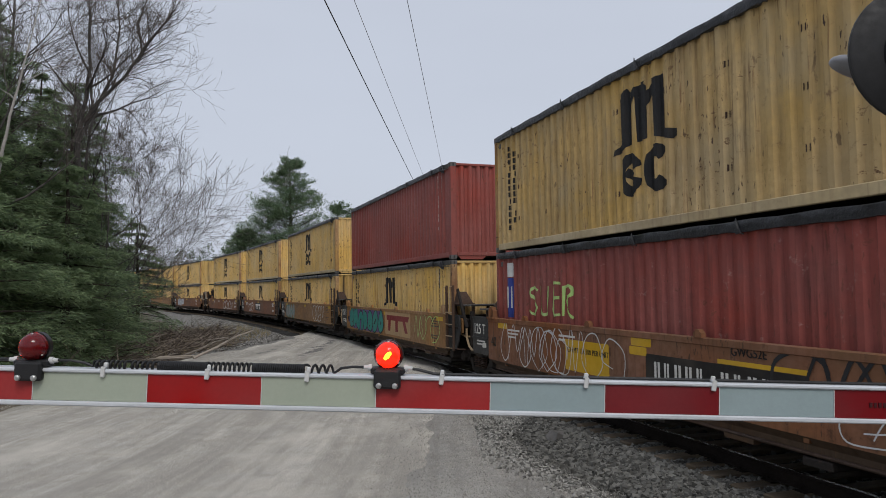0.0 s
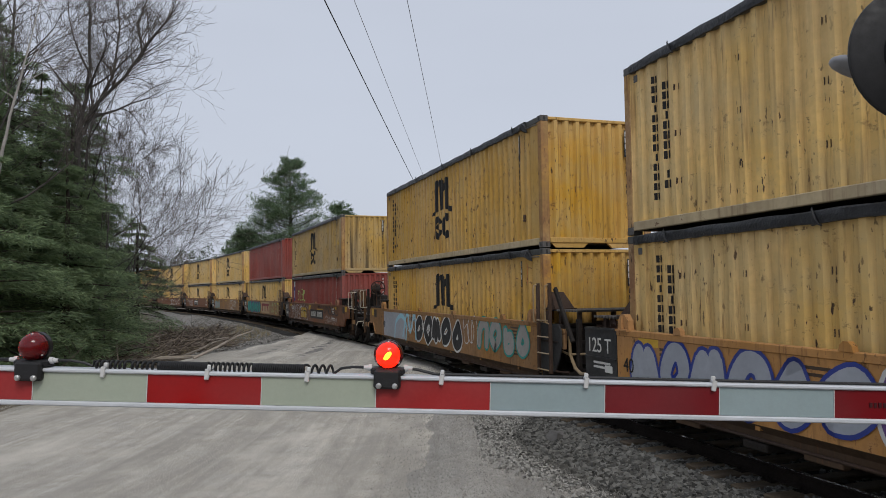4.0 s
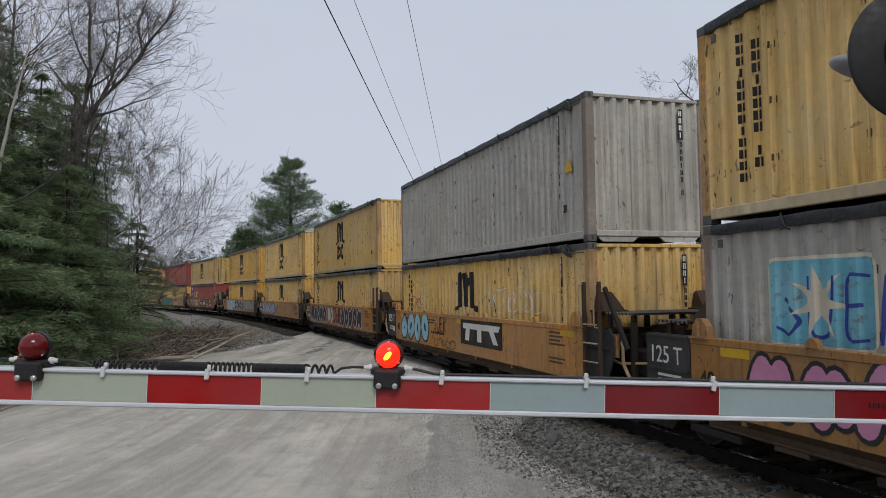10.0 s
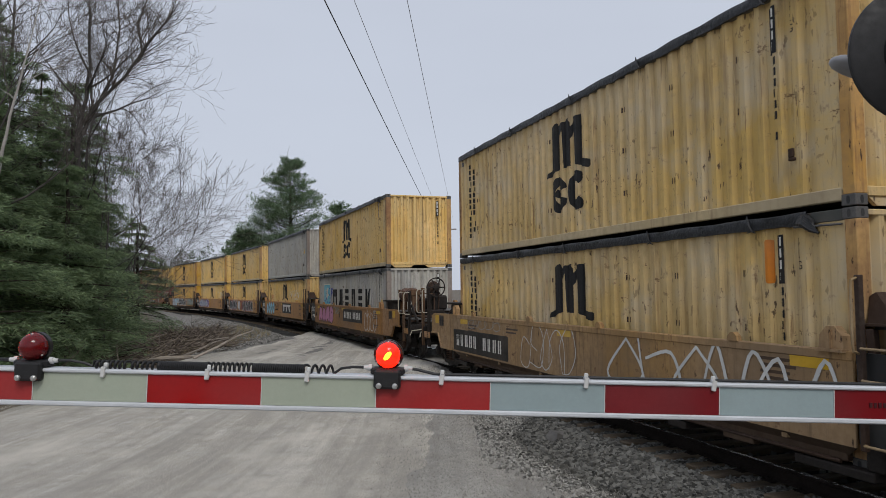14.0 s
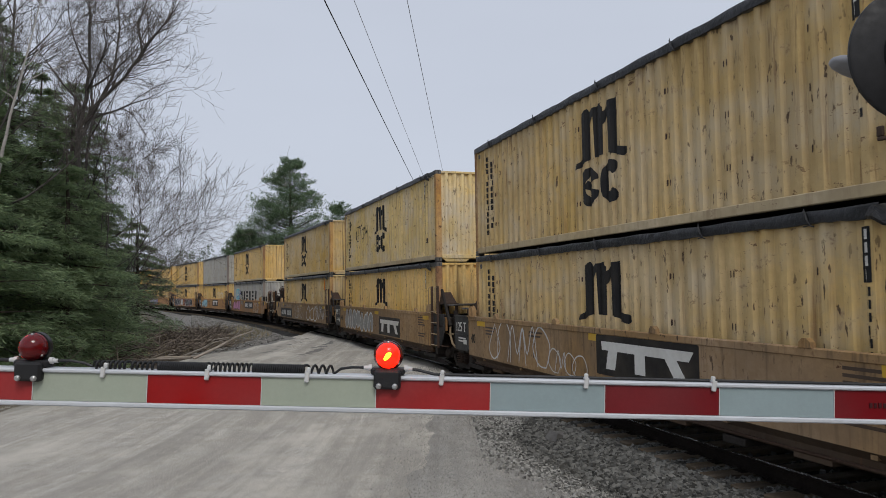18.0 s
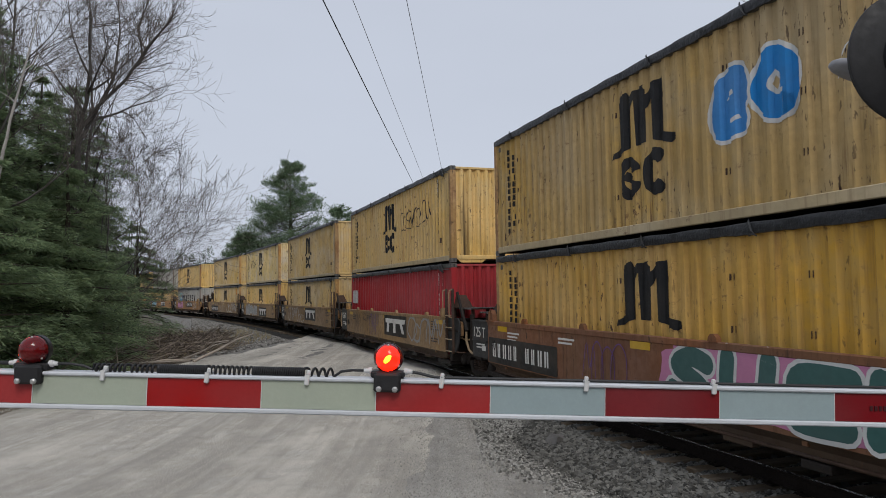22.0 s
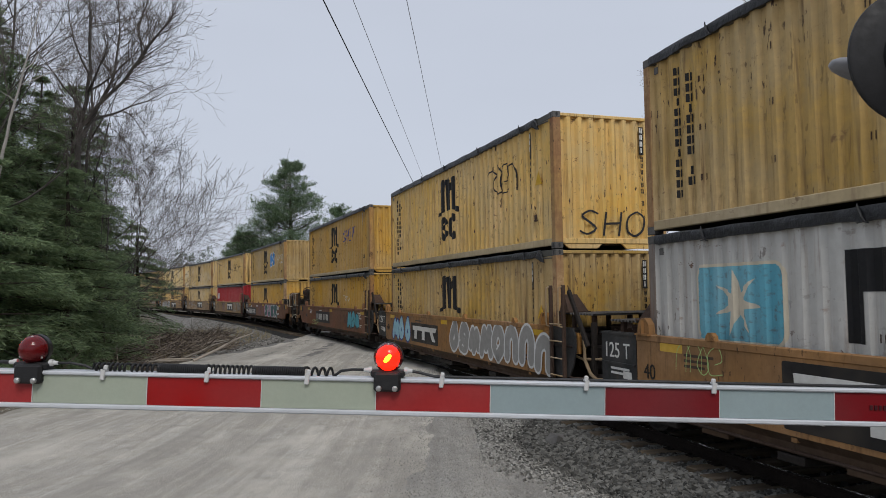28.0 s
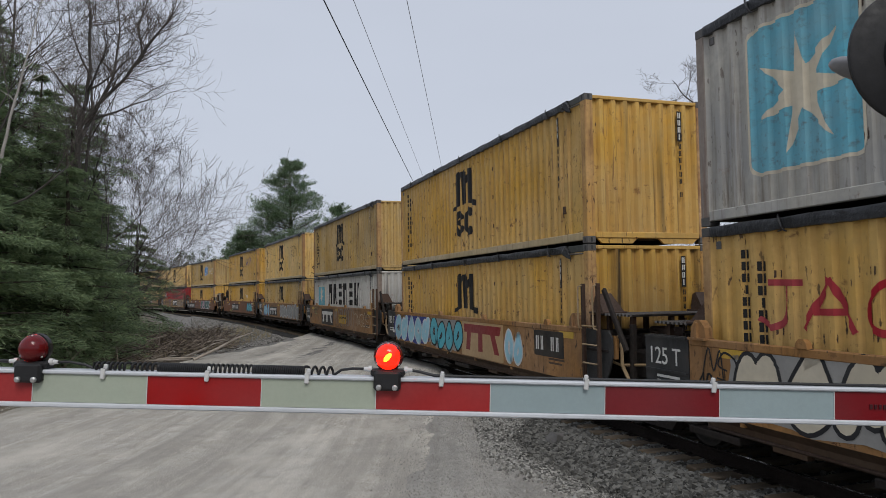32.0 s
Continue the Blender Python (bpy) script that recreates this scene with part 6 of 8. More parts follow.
panel(18.84, "car", 6.15, 8.77, 0.82, 1.44, OWNER, "owner_plate", "black owner's plate", 3, WHITEPAINT, "mark")
tag(20.94, "car", 1.5, 2.3, 0.57, 1.47, "black", None, 2, 0.12)
tag(20.94, "car", 2.9, 3.55, 1.16, 1.55, "black", None, 3, 0.2)
tag(20.94, "car", 3.8, 5.05, 0.66, 1.53, "purple", None, 4, 0.12)
panel(20.94, "car", 6.0, 8.62, 0.78, 1.44, OWNER, "owner_plate", "dark owner's plate", 3, WHITEPAINT, "mark")
tag(20.94, "car", 8.7, 11.8, 0.75, 1.58, "grey", None, 5, 0.22)
tag(20.94, "up", 7.3, 9.35, 4.15, 4.80, "black", None, 6, 0.16)
tag(20.94, "up", 9.55, 10.2, 4.23, 4.95, "black", None, 2, 0.2)
for x0, wide in ((0.30, 0.32), (0.68, 0.32), (1.06, 0.14)):
    part("mark", Shape().prism([(0, 0), (wide, 0), (wide, 0.52), (0.06, 0.52), (0, 0.44)], 0.003, Matrix.Identity(4)), INK["white"], BY_TIME[20.94][1], "white block of a painted mark", at=on_side(x0, 1.42, CW / 2 + 0.002))
panel(23.0, "car", 0.0, 3.45, 0.62, 1.18, OWNER, "number_plate", "black plate with white marks", 10)
tag(23.0, "car", 4.4, 5.6, 0.75, 1.4, "purple", None, 4, 0.12)
tag(23.0, "car", 6.7, 10.9, 0.50, 1.53, "green", "white", 4, 0.50, "pink", text="SUER")
tag(23.0, "up", 7.5, 9.05, 3.98, 5.10, "blue", "white", 3, 0.62)
tag(23.0, "up", 9.6, 11.6, 4.15, 4.70, "white", None, 4, 0.08)
panel(25.65, "car", 2.66, 5.86, 0.78, 1.30, OWNER, "number_plate", "black plate with white marks", 10)
tag(25.65, "car", 1.6, 3.2, 0.6, 0.9, "lime", None, 5, 0.12)
tag(25.65, "car", 8.6, 9.3, 0.9, 1.3, "black", None, 4, 0.2)
tag(25.65, "car", 9.3, 11.3, 0.72, 1.58, "aqua", "black", 3, 0.46)
tag(25.65, "up", 7.75, 9.75, 4.36, 4.92, "navy", None, 4, 0.16, text="SHOT")
tag(25.65, "low", 7.6, 8.75, 1.80, 2.08, "white", None, 5, 0.14)
tag(27.73, "car", 0.8, 3.0, 0.5, 1.45, "skyblue", "navy", 3, 0.25)
panel(27.73, "car", 3.06, 5.62, 0.72, 1.27, OWNER, "owner_plate", "dark owner's plate", 3, WHITEPAINT, "mark")
tag(27.73, "car", 6.5, 12.3, 0.46, 1.58, "grey", "white", 6, 0.40)
tag(27.73, "up", 8.7, 10.3, 4.30, 5.0, "black", None, 4, 0.14)
star_sign(29.82, "low", 1.07, 2.75, 1.50, 2.49)
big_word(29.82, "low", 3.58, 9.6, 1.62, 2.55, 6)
panel(29.82, "car", 2.89, 5.50, 0.68, 1.40, OWNER, "owner_plate", "dark owner's plate", 3, WHITEPAINT, "mark")
tag(29.82, "car", 5.7, 9.2, 0.75, 1.55, "grey", None, 9, 0.16)
tag(29.82, "car", 6.0, 8.6, 0.65, 1.5, "black", None, 7, 0.08, seed=3)
panel(29.82, "car", 6.6, 8.0, 0.84, 1.20, LETTER_YELLOW, "load_plate", "faded yellow load plate")
words(29.82, "car", "LD LMT 124400 PER UNIT", 6.68, 1.04, 0.115, BLACKPAINT)
tag(29.82, "car", 9.2, 11.6, 0.85, 1.4, "cream", None, 5, 0.07)
tag(29.82, "car", 0.9, 1.8, 1.1, 1.5, "lime", None, 4, 0.1)
tag(31.93, "car", -0.2, 3.6, 0.50, 1.58, "skyblue", "white", 5, 0.36, "navy")
tag(31.93, "car", 3.6, 6.3, 0.60, 1.58, "aqua", "black", 4, 0.30, "grey")
panel(31.93, "car", 6.31, 8.88, 0.55, 1.56, INK["tan"], "owner_plate", "tan plate with dark red marks", 3, INK["maroon"], "mark")
tag(31.93, "car", 8.9, 9.8, 0.6, 1.4, "skyblue", "white", 2, 0.2)
panel(31.93, "car", 10.4, 11.6, 0.95, 1.42, OWNER, "number_plate", "black plate with white marks", 5)
star_sign(33.98, "up", 0.96, 2.66, 3.46, 5.22)
tag(33.98, "low", 0.95, 3.2, 1.72, 2.32, "red", None, 3, 0.22, text="JAG")
tag(33.98, "car", 0.2, 0.7, 1.05, 1.46, "black", None, 2, 0.2)
tag(33.98, "car", 0.75, 4.6, 0.60, 1.58, "cream", "black", 4, 0.42, "grey")
tag(33.98, "car", 5.0, 9.0, 0.60, 1.58, "cream", "black", 4, 0.40, "grey")

# warning triangles near the rear of some boxes
TRI = Shape().prism([(0, 0), (0.30, 0), (0.15, 0.27)], 0.003, Matrix.Identity(4)).mesh("warning_sticker", LETTER_YELLOW)
for tc, where in ((1.0, "up"), (3.66, "low"), (7.85, "low"), (12.0, "low"), (9.95, "up"), (25.65, "low"), (27.73, "up"), (27.73, "low")):
    k, base, y = LEVEL[where]
    part("warning_sticker", TRI, None, BY_TIME[tc][k], "yellow warning triangle", at=on_side(11.38, 1.28, y))
# a tag on a rear wall
rear_tag = graffiti(BY_TIME[27.73][2], 77, 0, 1.5, 0, 0.5, 0, INK["black"], None, 3, 0.16, None, 0.12, "black sprayed graffiti", "SHO")
rear_tag.matrix_basis = Matrix.Translation((-CL / 2 + 0.004, 0.75, 0.25)) @ Matrix(((0, 0, -1, 0), (-1, 0, 0, 0), (0, 1, 0, 0), (0, 0, 0, 1)))
# ---------------------------------------------------------------- crossing gate
GY = 2.62                                       # the arm's distance ahead of the camera
WHITEALU = mat("white_painted_aluminium", (0.55, 0.57, 0.60), 0.45, 0.1, 0.08, 30.0, 0.06, dust=(0.40, 0.42, 0.43), dust_amount=0.5)
SHEETWHITE = mat("silver_white_reflective_sheeting", (0.26, 0.325, 0.335), 0.42, 0, 0.06, 60.0, 0.05, dust=(0.24, 0.30, 0.30), dust_amount=0.4, per_object=0.06)
SHEETGREEN = mat("yellowed_reflective_sheeting", (0.35, 0.385, 0.31), 0.42, 0, 0.06, 60.0, 0.05, dust=(0.30, 0.35, 0.28), dust_amount=0.4)
SHEETDULL = mat("dull_red_reflective_sheeting", (0.17, 0.012, 0.016), 0.4, 0, 0.10, 60.0, 0.05, per_object=0.08)
SHEETRED = mat("red_reflective_sheeting", (0.30, 0.014, 0.014), 0.4, 0, 0.10, 60.0, 0.05, per_object=0.08)
RUBBER = mat("black_rubber", (0.018, 0.018, 0.019), 0.5, 0, 0.2, 40.0, 0.15)
BOLT = mat("zinc_plated_bolt", (0.45, 0.45, 0.44), 0.4, 0.7, 0.1, 60.0, 0.1)
NYLON = mat("white_nylon_gland", (0.55, 0.55, 0.54), 0.5, 0, 0.06, 40.0, 0.05)
STICKER = mat("dark_sticker_print", (0.05, 0.01, 0.012), 0.5, 0, 0.1, 40.0, 0.05)
SIGNALBLACK = mat("matt_black_signal_paint", (0.012, 0.012, 0.013), 0.55, 0, 0.2, 25.0, 0.08)
HOODGREY = mat("grey_painted_hood", (0.26, 0.26, 0.27), 0.45, 0.2, 0.12, 30.0, 0.08)
ARM = pose(0, GY, 1.818, 0, 2.05, 0)            # x along the arm to its pivot, y away from the camera
gate = thing("crossing_gate_arm", "red and white striped crossing gate arm, lowered, with red lamps", "gate arm", at=ARM)
STRIPE = 0.4015
part("arm_tube", Shape().box(-2.4, 3.4, 0.004, 0.05, -0.052, 0.052, 0.004), WHITEALU, gate)
for z, w in ((0.0560, 0.014), (-0.0585, 0.017)):
    part("edge_strip", Shape().box(-2.4, 3.4, -0.012, 0.056, z - w / 2, z + w / 2, 0.004), WHITEALU, gate, "white aluminium edge strip")
for k in range(-6, 9):
    a = -0.243 + k * STRIPE
    if a > -2.4 and a + STRIPE < 3.5:
        part("red_stripe" if k % 2 == 0 else "white_stripe", shared("stripe:%d%d%d" % (k % 2, k < 0, k < 1), lambda: Shape().box(0.001, STRIPE - 0.001, 0, 0.006, -0.049, 0.048), (SHEETRED if k < 1 else SHEETDULL) if k % 2 == 0 else (SHEETGREEN if k < 0 else SHEETWHITE)), None, gate, at=pose(a, -0.002, 0))
        part("seam", shared("seam:g", lambda: Shape().box(-0.0012, 0.0012, -0.003, 0.004, -0.049, 0.048), NYLON), None, gate, at=pose(a, -0.002, 0))


def lens_material(name, color, trans):
    m = bpy.data.materials.new(name)
    m.use_nodes = True
    b = m.node_tree.nodes["Principled BSDF"]
    b.inputs["Base Color"].default_value = (*color, 1)
    b.inputs["Transmission Weight"].default_value = trans
    b.inputs["Roughness"].default_value = 0.12
    b.inputs["IOR"].default_value = 1.45
    return m


REDLENS = lens_material("red_plastic_lens", (0.26, 0.009, 0.012), 0.6)
LAMP_ON = glow("lamp_filament_glow", (1.0, 0.085, 0.018), 7.0)
LAMP_CORE = glow("lamp_core_glow", (1.0, 0.42, 0.012), 7.0)
LAMP_BACK = mat("dark_lamp_reflector", (0.06, 0.012, 0.012), 0.5, 0.3, 0.1, 40.0, 0.05)
ROTORS = []
R90 = Matrix(((0, 0, 1, 0), (-1, 0, 0, 0), (0, -1, 0, 0), (0, 0, 0, 1)))


def gate_lamp(x, phase, lit_turn):
    """A round red lamp in a black clamp on the arm's upper edge; an added half-glowing globe turns inside in place of
    flashing.
    """
    z, r = 0.134, 0.049
    box = part("lamp_base", Shape().box(x - 0.047, x + 0.047, -0.030, 0.066, 0.018, 0.085, 0.008).box(x - 0.060, x + 0.060, -0.012, 0.05, 0.066, 0.09, 0.006), RUBBER, gate, "black clamp of a lamp")
    for dx in (-0.028, 0.028):
        part("bolt", shared("bolt:lamp", lambda: Shape().lathe([(0, 0.010), (0.008, 0.010), (0.012, 0.005)], 10, pose(0, 0, 0, 0, 0, -90)), BOLT), None, box, at=pose(x + dx, -0.030, 0.030))
    shell = Matrix.Translation((x, 0.0, z))
    dome = [(0.044, 0.004), (0.042, 0.018), (0.035, 0.033), (0.021, 0.044), (0.006, r), (0.0, r + 0.002), (-0.006, r)]
    part("lens", Shape().lathe([(v, q) for v, q in dome], 28, shell @ pose(0, 0.010, 0, 0, 0, -90)), REDLENS, gate, "red plastic lens", True)
    part("lamp_housing", Shape().lathe([(0.0, r + 0.001), (0.0, r + 0.004), (0.022, r + 0.004), (0.045, 0.038), (0.055, 0.012)], 28, shell @ pose(0, 0.018, 0, 0, 0, 90)), RUBBER, gate, "black lamp housing", True)
    for a in (90, 215, 325):
        part("bolt", shared("bolt:lens", lambda: Shape().lathe([(0, 0.004), (0.005, 0.004), (0.006, 0.002)], 8, pose(0, 0, 0, 0, 0, -90)), BOLT), None, gate, at=pose(x + 0.046 * math.cos(radians(a)), -0.002, z + 0.046 * math.sin(radians(a))))
    for s in (-1, 1):
        part("cable_gland", shared("cable_gland:%d" % s, lambda: Shape().lathe([(0.0, 0.012), (0.013, 0.012), (0.014, 0.008), (0.030, 0.007)], 14, pose(0, 0, 0, 0, 0, 0 if s > 0 else 180)), NYLON), None, gate, "white cable gland", at=pose(x + s * 0.056, 0.016, 0.088))
    def half(r, front):
        """Half a small globe about the upright axis, towards the camera or away from it."""
        sh, n, m = Shape(), 12, 8
        for i in range(m + 1):
            e = -math.pi / 2 + math.pi * i / m
            for k in range(n + 1):
                a = (math.pi * (1.08 + 0.84 * k / n)) if front else math.pi * (-0.08 + 1.16 * k / n)
                sh.v.append((r * math.cos(e) * math.cos(a), r * math.cos(e) * math.sin(a), r * math.sin(e)))
        for i in range(m):
            for k in range(n):
                j = i * (n + 1) + k
                sh.f.append((j, j + 1, j + n + 2, j + n + 1))
                sh.m.append(0)
        return sh
    # added ring: blocks glow that leaks forward from the globe's rear side
    part("shield", Shape().lathe([(0.0, 0.0405), (0.0, 0.0485), (0.004, 0.0485), (0.004, 0.0405), (0.0, 0.0405)], 28, shell @ pose(0, 0.006, 0, 0, 0, 90)), LAMP_BACK, gate, "dark red ring behind the lens")
    rotor = part("lamp_globe", half(0.040, False), LAMP_BACK, gate, "turning lamp globe, dark on one side", True, at=pose(x, 0.008, z))
    part("glowing_side", half(0.040, True), LAMP_ON, rotor, "glowing side of the globe", True)
    part("bulb", Shape().lathe([(0.0, 0.016), (0.0395, 0.014), (0.0425, 0.004)], 16, pose(0, -0.004, 0, 0, 0, 0) @ pose(0, 0, 0, 0, 40, 0) @ Matrix.Diagonal((0.6, 1, 1.25, 1)) @ pose(0, 0, 0, 0, 0, -90)), LAMP_CORE, rotor, "bright bulb")
    ROTORS.append((rotor, (x, 0.008, z), phase))


gate_lamp(-0.203, 0.0, True)
gate_lamp(-1.458, 209.0, False)


def coil(x0, x1, turns, r=0.0125, z=0.0775, y=0.02):
    n = int(turns * 10)
    return [(x0 + (x1 - x0) * i / n, y + r * math.sin(2 * math.pi * i / 10), z + r * math.cos(2 * math.pi * i / 10)) for i in range(n + 1)]


cable = [(-1.40, 0.016, 0.088), (-1.33, 0.016, 0.089), (-1.28, 0.018, 0.082), (-1.25, 0.02, 0.070)]
cable += coil(-1.245, -1.13, 7) + coil(-1.12, -1.03, 5) + coil(-1.02, -0.845, 24, 0.0125) + coil(-0.84, -0.69, 9, 0.014) + coil(-0.685, -0.50, 24, 0.0125) + coil(-0.49, -0.395, 3.5, 0.014)
cable += [(-0.37, 0.02, 0.082), (-0.33, 0.018, 0.088), (-0.27, 0.016, 0.088)]
part("coiled_cable", Shape().tube(cable, 0.0048, 6), RUBBER, gate, "black coiled lamp cable", True)
part("cable", Shape().tube([(-0.145, 0.016, 0.088), (-0.10, 0.018, 0.084), (-0.04, 0.02, 0.070), (0.02, 0.02, 0.069), (0.4, 0.02, 0.069), (0.9, 0.02, 0.069), (3.3, 0.02, 0.069)], 0.0052, 8), RUBBER, gate, "black straight lamp cable", True)
part("cable", Shape().tube([(-1.52, 0.016, 0.088), (-1.60, 0.018, 0.088), (-1.75, 0.02, 0.07), (-2.3, 0.02, 0.069)], 0.006, 8), RUBBER, gate, "", True)
for x in (-1.206, -0.841, -0.49, -0.019, 0.488, 0.935):
    part("clip", shared("clip:g", lambda: Shape().box(-0.008, 0.008, -0.016, 0.0, 0.035, 0.072, 0.003).box(-0.008, 0.008, -0.016, 0.04, 0.066, 0.072).box(-0.007, 0.007, 0.0, 0.014, 0.07, 0.086, 0.003), NYLON), None, gate, "white cable clip", at=pose(x, 0, 0, 0, 6, 0))
for k in range(5):
    part("print_bar", shared("print_bar:g", lambda: Shape().box(0, 0.010, -0.004, 0.003, -0.008, 0.008), STICKER), None, gate, at=pose(1.487 + 0.016 * k, -0.0015, -0.002))

# the flashing light mast beside the arm
mast = thing("crossing_signal", "black railway crossing flasher on a mast beside the gate", "crossing signal")
FX, FYD, FZ = 2.08, 3.17, 3.18
part("mast", Shape().tube([(3.05, 3.45, -0.2), (3.05, 3.45, 4.4)], 0.06, 16), HOODGREY, mast, "grey steel mast", True)
part("cross_arm", Shape().tube([(1.95, 3.38, FZ), (3.05, 3.45, FZ)], 0.035, 12), HOODGREY, mast, "", True)
part("gate_mechanism", Shape().box(2.75, 3.35, 2.75, 3.35, 0.9, 1.95, 0.03), HOODGREY, mast, "grey gate mechanism box")
FACE_CAM = Matrix.Translation((FX, FYD, FZ)) @ pose(0, 0, 0, 0, 0, -90)
part("background_disc", Shape().lathe([(-0.012, 0.302), (-0.006, 0.305), (0.008, 0.305), (0.014, 0.295), (0.016, 0.16), (0.03, 0.155), (0.03, 0.145), (0.01, 0.14)], 48, FACE_CAM), SIGNALBLACK, mast, "round black background disc", True)


def hood_shape(m):
    sh, n, rows = Shape(), 22, []
    for x, cut in ((0.0, 1.0), (0.06, 1.0), (0.14, 0.93), (0.22, 0.78), (0.27, 0.62)):
        for r in (0.125, 0.119):
            for k in range(n + 1):
                a = radians(-45 + 270 * k / n)
                a = radians(90) + (a - radians(90)) * cut
                sh.v.append(tuple(m @ Vector((x, r * math.cos(a) * (1 - 0.35 * x), r * math.sin(a) * (1 - 0.35 * x)))))
    w = n + 1
    for i in range(4):
        for q in (0, 1):
            for k in range(n):
                a, b = (i * 2 + q) * w + k, ((i + 1) * 2 + q) * w + k
                sh.f.append((a, a + 1, b + 1, b) if q == 0 else (a + 1, a, b, b + 1))
                sh.m.append(0)
    for k in range(n):
        a, b = (4 * 2) * w + k, (4 * 2 + 1) * w + k
        sh.f.append((a, a + 1, b + 1, b))
        sh.m.append(0)
    return sh


part("hood", hood_shape(FACE_CAM), HOODGREY, mast, "grey visor hood", True)
part("lens", Shape().lathe([(0.0, 0.11), (0.02, 0.11), (0.035, 0.07), (0.04, 0.01)], 28, FACE_CAM), REDLENS, mast, "red lens", True)
part("rear_hood", Shape().lathe([(0.0, 0.12), (0.12, 0.115), (0.19, 0.098), (0.245, 0.07), (0.27, 0.04), (0.275, 0.015)], 24, Matrix.Translation((FX + 0.02, FYD + 0.25, FZ - 0.012)) @ pose(0, 0, 0, 0, -14, 180) @ Matrix.Diagonal((1, 0.8, 0.44, 1))), HOODGREY, mast, "grey visor hood of the rear lamp", True)
part("rear_housing", Shape().lathe([(-0.14, 0.05), (-0.10, 0.10), (-0.01, 0.125), (0.0, 0.125)], 24, Matrix.Translation((FX, FYD + 0.02, FZ)) @ pose(0, 0, 0, 0, 0, -90)), SIGNALBLACK, mast, "", True)
# ---------------------------------------------------------------- trees
def leaf_material(name, a, b, rough=0.6, thin=0.0):
    """Leaves or needles: each spray takes its own shade between two colours."""
    m = bpy.data.materials.new(name)
    m.use_nodes = True
    n, l = m.node_tree.nodes, m.node_tree.links
    geo, mix, bs = n.new("ShaderNodeNewGeometry"), n.new("ShaderNodeMix"), n["Principled BSDF"]
    mix.data_type = "RGBA"
    mix.inputs[6].default_value, mix.inputs[7].default_value = (*a, 1), (*b, 1)
    l.new(geo.outputs["Random Per Island"], mix.inputs[0])
    l.new(mix.outputs[2], bs.inputs["Base Color"])
    bs.inputs["Roughness"].default_value = rough
    bs.inputs["Specular IOR Level"].default_value = 0.25
    if thin:                                    # light comes through thin leaves
        tr, add, out = n.new("ShaderNodeBsdfTranslucent"), n.new("ShaderNodeMixShader"), n["Material Output"]
        l.new(mix.outputs[2], tr.inputs[0])
        add.inputs[0].default_value = thin
        l.new(bs.outputs[0], add.inputs[1])
        l.new(tr.outputs[0], add.inputs[2])
        l.new(add.outputs[0], out.inputs[0])
    return m


HEMLOCK = leaf_material("dark_hemlock_needles", (0.100, 0.150, 0.082), (0.285, 0.365, 0.190), 0.6, 0.5)
PINE = leaf_material("blue_green_pine_needles", (0.070, 0.115, 0.070), (0.230, 0.310, 0.170), 0.6, 0.45)
FARGREEN = leaf_material("far_conifer_needles", (0.045, 0.068, 0.042), (0.105, 0.135, 0.080))
BARK = mat("grey_brown_bark", (0.088, 0.080, 0.073), 0.9, 0, 0.3, 12.0, 0.8, stretch=(1, 1, 0.25), spot=(0.32, 0.31, 0.29), spot_amount=0.6, spot_scale=2.0)
DARKBARK = mat("dark_conifer_bark", (0.06, 0.048, 0.04), 0.95, 0, 0.3, 12.0, 0.8, stretch=(1, 1, 0.25))
TWIG = mat("grey_brown_twigs", (0.115, 0.100, 0.090), 0.9, 0, 0.25, 6.0, 0.0)
BIRCH = mat("pale_birch_bark", (0.33, 0.31, 0.285), 0.8, 0, 0.2, 14.0, 0.4, spot=(0.08, 0.07, 0.06), spot_amount=0.9, spot_scale=6.0, stretch=(1, 1, 3))
TANTWIG = mat("tan_brush_stems", (0.24, 0.19, 0.13), 0.9, 0, 0.25, 6.0, 0.0)


def rand_unit(rnd):
    v = Vector((rnd.gauss(0, 1), rnd.gauss(0, 1), rnd.gauss(0, 1)))
    return v.normalized()


def grow(shapes, p, d, length, radius, level, depth, rnd, up=0.15, gnarl=0.25, fork=(3, 5), ratio=0.62):
    """A limb with its side branches; shapes: one mesh in the making for each level."""
    n = 5 if level < 2 else 4
    pts, rs, dirs = [p.copy()], [radius], [d.copy()]
    for i in range(n):
        d = (d + gnarl * rand_unit(rnd) * (1.1 if level else 0.8) + Vector((0, 0, up / n))).normalized()
        p = p + d * (length / n)
        pts.append(p.copy())
        dirs.append(d.copy())
        rs.append(max(0.0042, radius * (1 - 0.78 * (i + 1) / n)))
    sides = 8 if radius > 0.08 else (5 if radius > 0.025 else 3)
    shapes[min(level, len(shapes) - 1)].tube(pts, rs, sides, caps=False)
    if level >= depth:
        return
    for _ in range(rnd.randint(*fork)):
        t = rnd.uniform(0.30 if level else 0.42, 1.0)
        i = min(n - 1, int(t * n))
        f = t * n - i
        q = pts[i].lerp(pts[i + 1], f)
        side = dirs[i].cross(rand_unit(rnd)).normalized()
        nd = (dirs[i] * rnd.uniform(0.6, 1.0) + side * rnd.uniform(0.4, 0.8)).normalized()
        grow(shapes, q, nd, length * ratio * rnd.uniform(0.7, 1.15), max(0.004, rs[i] * rnd.uniform(0.5, 0.75)), level + 1, depth, rnd, up, gnarl * 1.15, fork, ratio)


